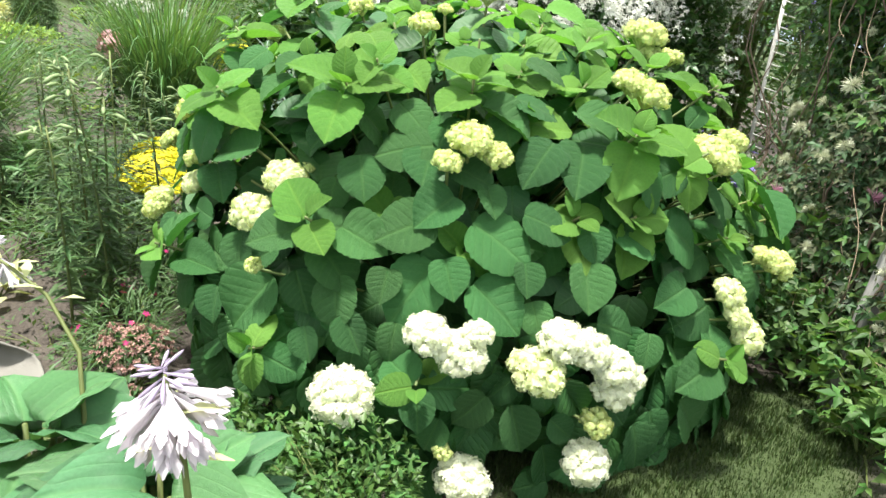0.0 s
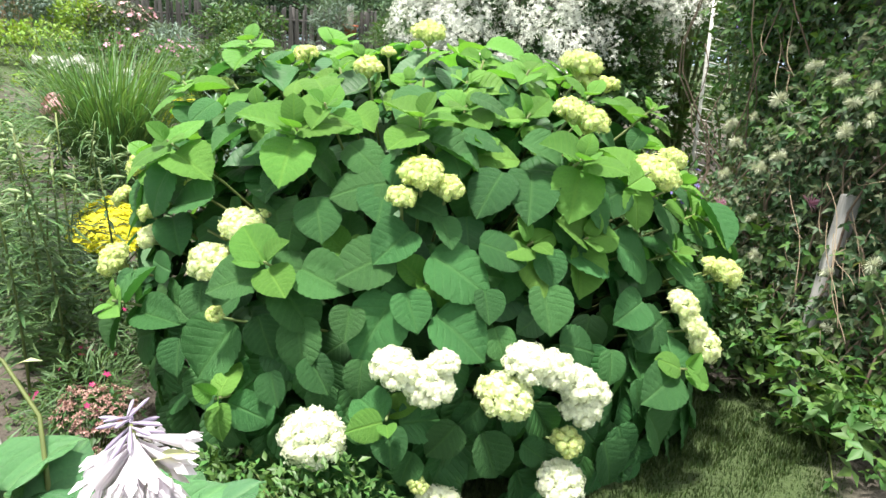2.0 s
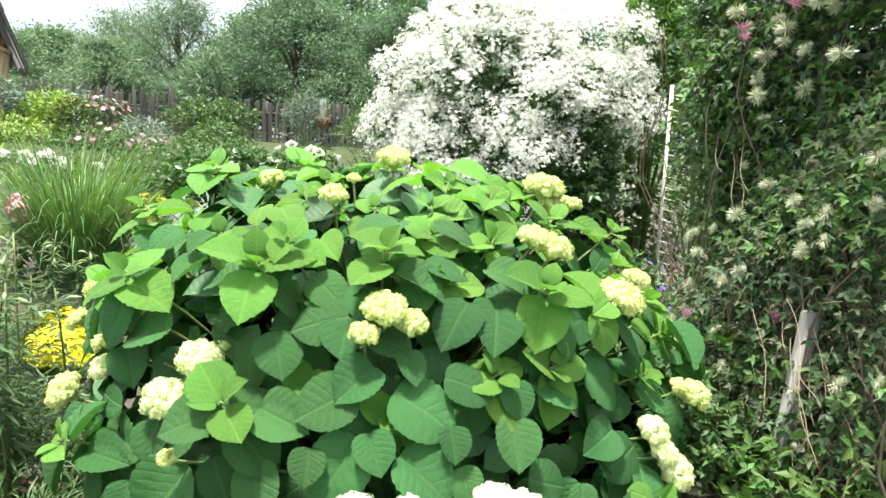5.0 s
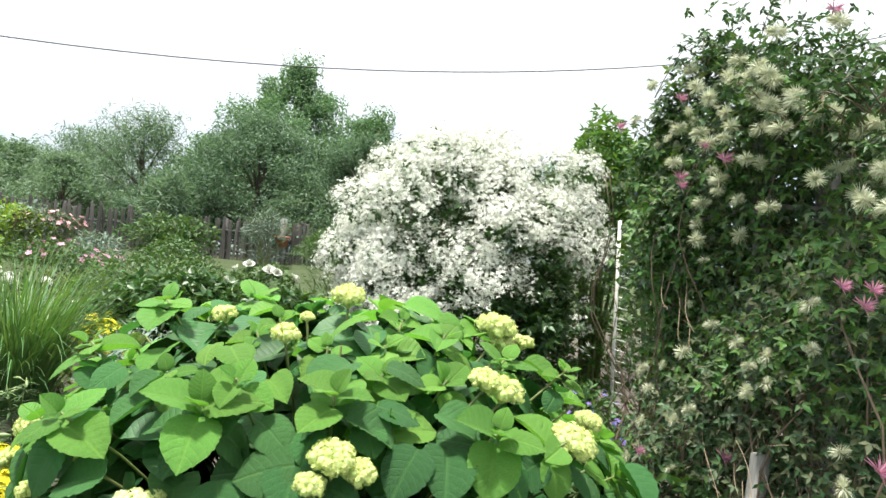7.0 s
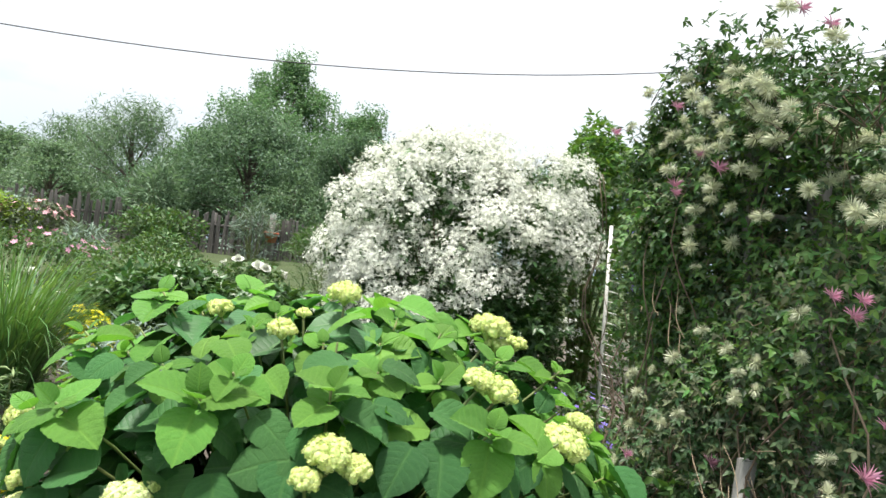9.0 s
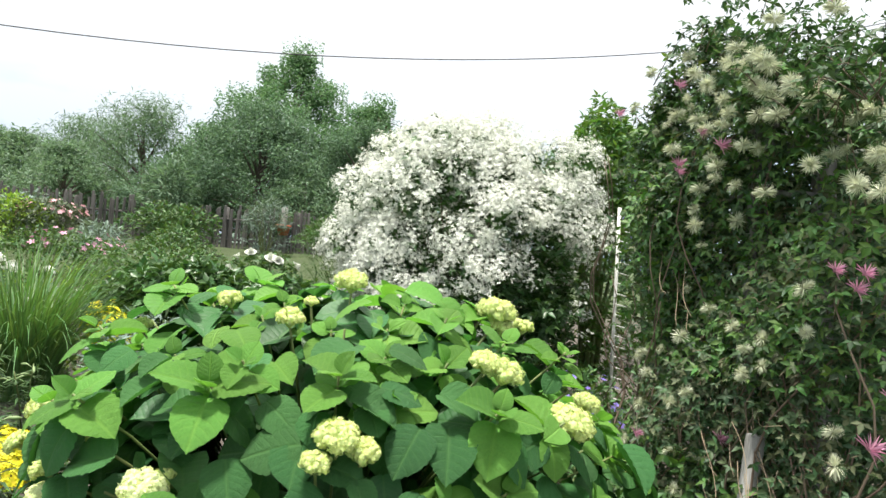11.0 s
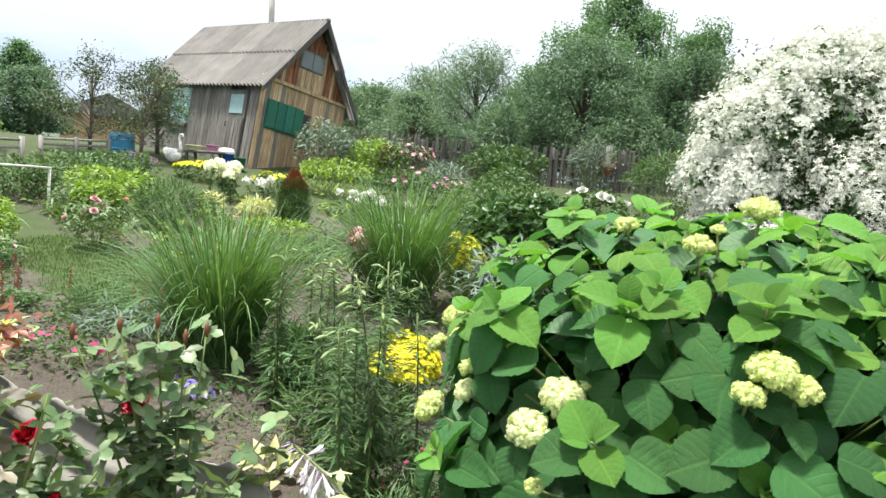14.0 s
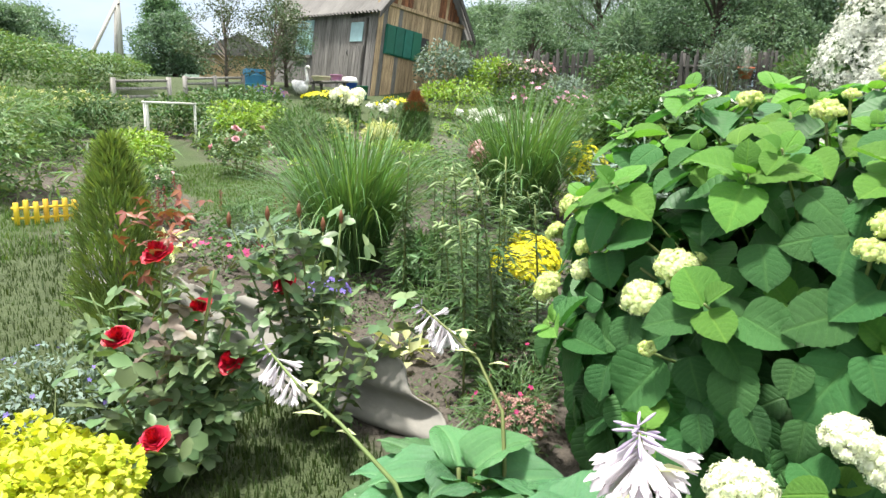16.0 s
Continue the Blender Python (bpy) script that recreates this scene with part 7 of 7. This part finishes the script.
fence = thing("picket_fence", "long dark weathered picket fence at the garden's end", "fence", (-9.6, 20.5, 1.85), kind="structure")
fr = np.random.default_rng(111)
span = 15.0
PICKETS = []
for k in range(5):
    h = 1.15 + 0.05 * k
    PICKETS.append(Geo().box((-0.035, -0.012, 0), (0.035, 0.012, h), None, 0.008).mesh("picket", M_FENCE, False))
for k in range(148):
    x = k * span / 148
    z = stand(-9.6 + x, 20.5) - 1.85 - 0.05
    part("picket", PICKETS[int(fr.integers(0, 5))], None, fence, "", pose(x + fr.normal(0, 0.012), fr.normal(0, 0.01), z, fr.normal(0, 1.5), fr.normal(0, 2.0), fr.normal(0, 4)))
for h in (0.3, 0.9):
    part("rail", Geo().box((0, 0.014, h), (span, 0.06, h + 0.07), None, 0.006), M_FENCE, fence)
for x in np.arange(0.4, span, 2.1):
    part("post", Geo().box((x - 0.05, 0.06, -0.3), (x + 0.05, 0.15, 1.3), None, 0.01), M_FENCE, fence)
part("tall_post", Geo().box((8.28, -0.12, -0.2), (8.46, 0.0, 1.42), None, 0.01), M_GREYWOOD, fence, "pale tall grey post")
planter = thing("flower_pot", "terracotta flower pot on the fence post", "flower pot", (-1.22, 20.2, 2.42))
part("pot", Geo().lathe([(0.14, 0), (0.2, 0.24), (0.23, 0.24), (0.23, 0.3), (0.18, 0.3), (0.15, 0.22)]), M_TERRACOTTA, planter)
part("bracket", Geo().tube([(0, 0, 0.0), (0, 0.2, 0.0)], 0.02, 5), M_WIRE, planter)


# ---- trees ----
def tree(name, label, x, y, height, radius, material, leaves, leaf_len, seed, trunk=0.12, low=0.25, clumps=60, leaf=FLECK, droop=0.0, peak=1.0, bark=M_BARK, clump=0.16):
    rng = np.random.default_rng(seed)
    if leaf is FLECK:
        leaves, leaf_len = int(leaves * 2.1), leaf_len * 0.72
    ob = thing(name, label, "tree", (x, y, stand(x, y)))
    lean = rng.normal(0, 0.05, 2)
    f = np.linspace(0, 1, 7)
    stem = np.stack([lean[0] * height * f ** 1.5, lean[1] * height * f ** 1.5, height * 0.88 * f], -1)
    part("trunk", Geo().tube(stem, trunk * (1.05 - f * 0.92), 8), bark, ob)
    cen = []
    for k in range(clumps):
        u = rng.uniform(0, 1)
        h = height * (low + (1 - low) * u ** 0.9)
        env = radius * (math.sin(math.pi * min(1, 0.18 + 0.82 * u ** peak)) ** 0.6) * (1.05 - 0.25 * u)
        a = rng.uniform(0, 2 * np.pi)
        r = env * math.sqrt(rng.uniform(0.25, 1)) * rng.uniform(0.8, 1.12)
        cen.append((lean[0] * h + r * math.cos(a), lean[1] * h + r * math.sin(a), h + rng.normal(0, 0.03 * height)))
    cen = np.array(cen)
    g = Geo()
    for c0 in cen[:: max(1, clumps // 26)]:
        t = min(0.95, max(0.12, c0[2] / height * 0.7))
        b = np.array([np.interp(t, f, stem[:, j]) for j in range(3)])
        g.tube([b, b * 0.45 + c0 * 0.55 + [0, 0, 0.06 * height * rng.uniform(0, 1)], c0], [trunk * 0.36, trunk * 0.2, trunk * 0.06], 5, False)
    part("branchwork", g, bark, ob, kind="stuff")
    pick = rng.integers(0, clumps, leaves)
    s = clump * radius * rng.uniform(0.7, 1.3, clumps)
    p = cen[pick] + np.clip(rng.normal(0, 1, (leaves, 3)), -1.3, 1.3) * s[pick][:, None] * [1, 1, 0.75 + droop]
    p[:, 2] -= droop * rng.uniform(0, 1, leaves) ** 2 * height * 0.25
    p[:, 2] = np.maximum(p[:, 2], 0.15)
    part("crown", Geo().add(leaf, turned(leaves, rng, 0.7) * (leaf_len * rng.uniform(0.6, 1.3, leaves))[:, None, None], p), material, ob, kind="stuff")
    return ob


tree("birch_tree", "tall full birch tree behind the fence", -2.5, 31.5, 8.7, 3.9, M_TREE, 27000, 0.19, 201, 0.2, 0.10, 170, peak=0.72, clump=0.11)
tree("birch_tree", "slender green birch behind the fence", 1.2, 30.5, 6.7, 2.4, M_TREE, 13125, 0.19, 202, 0.15, 0.2, 70, peak=0.8)
tree("willow_tree", "drooping grey-green willow over the fence", -6.6, 25.5, 4.7, 2.4, M_WILLOW, 16875, 0.20, 203, 0.16, 0.02, 110, NARROW, 0.35)
tree("apple_tree", "broad grey-green apple tree over the fence", -2.6, 24.5, 4.7, 3.2, M_TREEGREY, 22500, 0.16, 204, 0.16, 0.12, 110)
tree("apple_tree", "broad grey-green tree behind the fence", 1.4, 24.0, 4.4, 2.4, M_TREEGREY, 15000, 0.16, 205, 0.15, 0.1, 80)
tree("willow_tree", "light green willow behind the fence", -9.8, 29.0, 4.2, 2.8, M_WILLOW, 16875, 0.20, 206, 0.16, 0.1, 90, NARROW, 0.2)
tree("willow_tree", "bushy pale green tree far behind the fence", -14.0, 33.0, 4.0, 3.2, M_WILLOW, 15000, 0.23, 207, 0.16, 0.08, 80)
tree("leafy_tree", "bushy green tree far behind the shed", -18.5, 34.0, 4.1, 3.2, M_TREE, 13125, 0.23, 208, 0.16, 0.08, 70)
tree("leafy_tree", "green tree behind the fence", -5.2, 33.0, 5.0, 3.2, M_TREE, 15000, 0.21, 209, 0.16, 0.1, 80)
tree("leafy_tree", "green tree behind the white clematis", 5.5, 26.0, 5.0, 2.8, M_TREEGREY, 13125, 0.19, 210, 0.16, 0.1, 70)
tree("leafy_tree", "green tree far behind the trellis", 11.5, 25.0, 5.2, 3.2, M_TREE, 13125, 0.21, 211, 0.16, 0.1, 70)
tree("cherry_tree", "thin dark-leaved cherry behind the clematis", 1.0, 9.2, 3.1, 0.7, M_DARKTREE, 900, 0.09, 212, 0.05, 0.4, 26, clump=0.2)
tree("cherry_tree", "thin dark-leaved cherry behind the clematis", 3.3, 8.6, 3.3, 0.75, M_DARKTREE, 1100, 0.09, 213, 0.05, 0.4, 26, clump=0.2)
tree("apple_tree", "leafy apple tree behind the trellis", 5.2, 8.5, 2.9, 1.5, M_TREEGREY, 5000, 0.10, 214, 0.1, 0.1, 60)
tree("plum_tree", "sparse dark-leaved plum tree beside the shed", -13.6, 13.6, 2.5, 1.15, M_DARKTREE, 1500, 0.105, 215, 0.05, 0.2, 80, clump=0.12)
tree("plum_tree", "sparse dark-leaved plum tree beside the shed", -12.4, 14.0, 2.5, 1.1, M_DARKTREE, 2000, 0.105, 216, 0.05, 0.2, 80, clump=0.13)
tree("apple_tree", "small leafy tree against the shed wall", -12.9, 15.2, 2.3, 0.8, M_TREEGREY, 2400, 0.09, 217, 0.06, 0.2, 40)
tree("birch_tree", "dense green birch by the power pole", -25.6, 22.1, 3.9, 1.5, M_TREE, 9000, 0.16, 218, 0.12, 0.04, 80, peak=0.6)
tree("leafy_tree", "low green trees along the lane", -19.5, 17.2, 1.9, 1.5, M_TREEGREY, 6562, 0.16, 219, 0.1, 0.05, 50)
tree("leafy_tree", "low bushy green trees by the lane", -30.5, 17.5, 2.6, 2.6, M_WILLOW, 8437, 0.23, 220, 0.12, 0.05, 60)
tree("leafy_tree", "low bushy green trees by the lane", -36.0, 22.0, 3.2, 3.0, M_WILLOW, 8437, 0.26, 221, 0.12, 0.05, 60)
tree("leafy_tree", "bushy green trees at the field edge", -34.0, 14.5, 2.4, 3.0, M_WILLOW, 4500, 0.22, 222, 0.12, 0.05, 60)

for k, (x, y, h, r) in enumerate(((-8.2, 22.6, 2.6, 1.5), (-5.0, 22.3, 2.4, 1.5), (-0.6, 22.4, 2.6, 1.6), (2.4, 22.0, 2.6, 1.6), (-11.5, 24.5, 2.6, 1.8), (5.0, 20.5, 2.6, 1.8))):
    tree("hedge_tree", "bushy grey-green small tree behind the fence", x, y, h, r, M_TREEGREY if k % 2 else M_WILLOW, 4200, 0.15, 240 + k, 0.08, 0.03, 60)

# power pole with a strut, on the lane
pp = thing("power_pole", "pale concrete power pole with a leaning strut", "power pole", (-26.95, 20.9, stand(-26.95, 20.9)))
base = stand(-26.95, 20.9)
part("pole", Geo().tube([(0, 0, -0.3), (0.15, -0.12, 6.75 - base)], [0.13, 0.09], 8), M_CONCRETE, pp)
part("pole", Geo().tube([(-0.42, 0, -0.3), (-0.05, -0.06, 5.6 - base)], [0.12, 0.09], 8), M_CONCRETE, pp, "second pale post beside the first")
part("strut", Geo().tube([(-1.2, -1.3, -0.2), (0.08, -0.1, 5.7 - base)], [0.09, 0.08], 8), M_CONCRETE, pp)
for z in (5.55, 6.5):
    part("insulator", Geo().tube([(-0.25, 0.1, z - base), (0.4, -0.25, z - base)], 0.04, 6), M_GREYWOOD, pp)
cable = thing("overhead_cable", "thin dark overhead cable sagging across the sky", "cable", (-5.5, 12.2, 5.2), kind="structure")
cp = []
for f in np.linspace(-1.0, 2.0, 40):
    p = np.array([-5.54, 12.25, 5.25]) * (1 - f) + np.array([5.9, 12.85, 6.38]) * f
    p[2] -= 1.16 * f * (1 - f)
    cp.append(p - [-5.5, 12.2, 5.2])
part("strand", Geo().tube(cp, 0.011, 6), M_WIRE, cable)

# neighbours' house far behind
nh = thing("neighbour_house", "far ochre house with a low grey roof", "house", (-27.5, 29.0, stand(-27.5, 29.0)), turn=-48)
part("wall", Geo().box((-3, -2, 0), (3, 2, 1.5)), M_OCHRE, nh, smooth=False)
part("roof", Geo().raw([(-3.4, -2.4, 1.4), (3.4, -2.4, 1.4), (3.4, 0, 2.5), (-3.4, 0, 2.5), (-3.4, 2.4, 1.4), (3.4, 2.4, 1.4)], [0, 1, 2, 3, 3, 2, 5, 4, 0, 3, 4, 2, 1, 5], [4, 4, 3, 3]), M_SLATE, nh, smooth=False)
for x in (-1.6, 0.8):
    w = part("window", Geo().box((x, -2.05, 0.5), (x + 0.8, -1.98, 1.2), None, 0.02), M_WHITEPAINT, nh)
    part("pane", Geo().box((x + 0.08, -2.07, 0.58), (x + 0.72, -2.05, 1.12)), M_GLASS, w, smooth=False)

# wooded hills on the skyline
hv, hl = [], []
hill_r = np.random.default_rng(8)
n = 90
for i in range(n + 1):
    az = radians(-110 + 140 * i / n)
    deg = math.degrees(az)
    el = 3.2 + 0.5 * math.sin(deg * 0.21) + 0.25 * math.sin(deg * 0.7) + hill_r.uniform(-0.1, 0.1)
    el += 3.6 * math.exp(-((deg + 66) / 6.0) ** 2) + 2.0 * math.exp(-((deg + 80) / 9.0) ** 2)
    for r, h in ((300, -3), (360, 400 * math.tan(radians(el)) * 0.55), (420, 420 * math.tan(radians(el))), (560, -3)):
        hv.append((r * math.sin(az), r * math.cos(az), h))
for i in range(n):
    for j in range(3):
        hl += [i * 4 + j, i * 4 + 4 + j, i * 4 + 5 + j, i * 4 + 1 + j]
tagged(new("backdrop", Geo().raw(hv, hl, [4] * (len(hl) // 4)).mesh("backdrop", M_HILL)), "distant wooded hills", "hills", kind="structure")
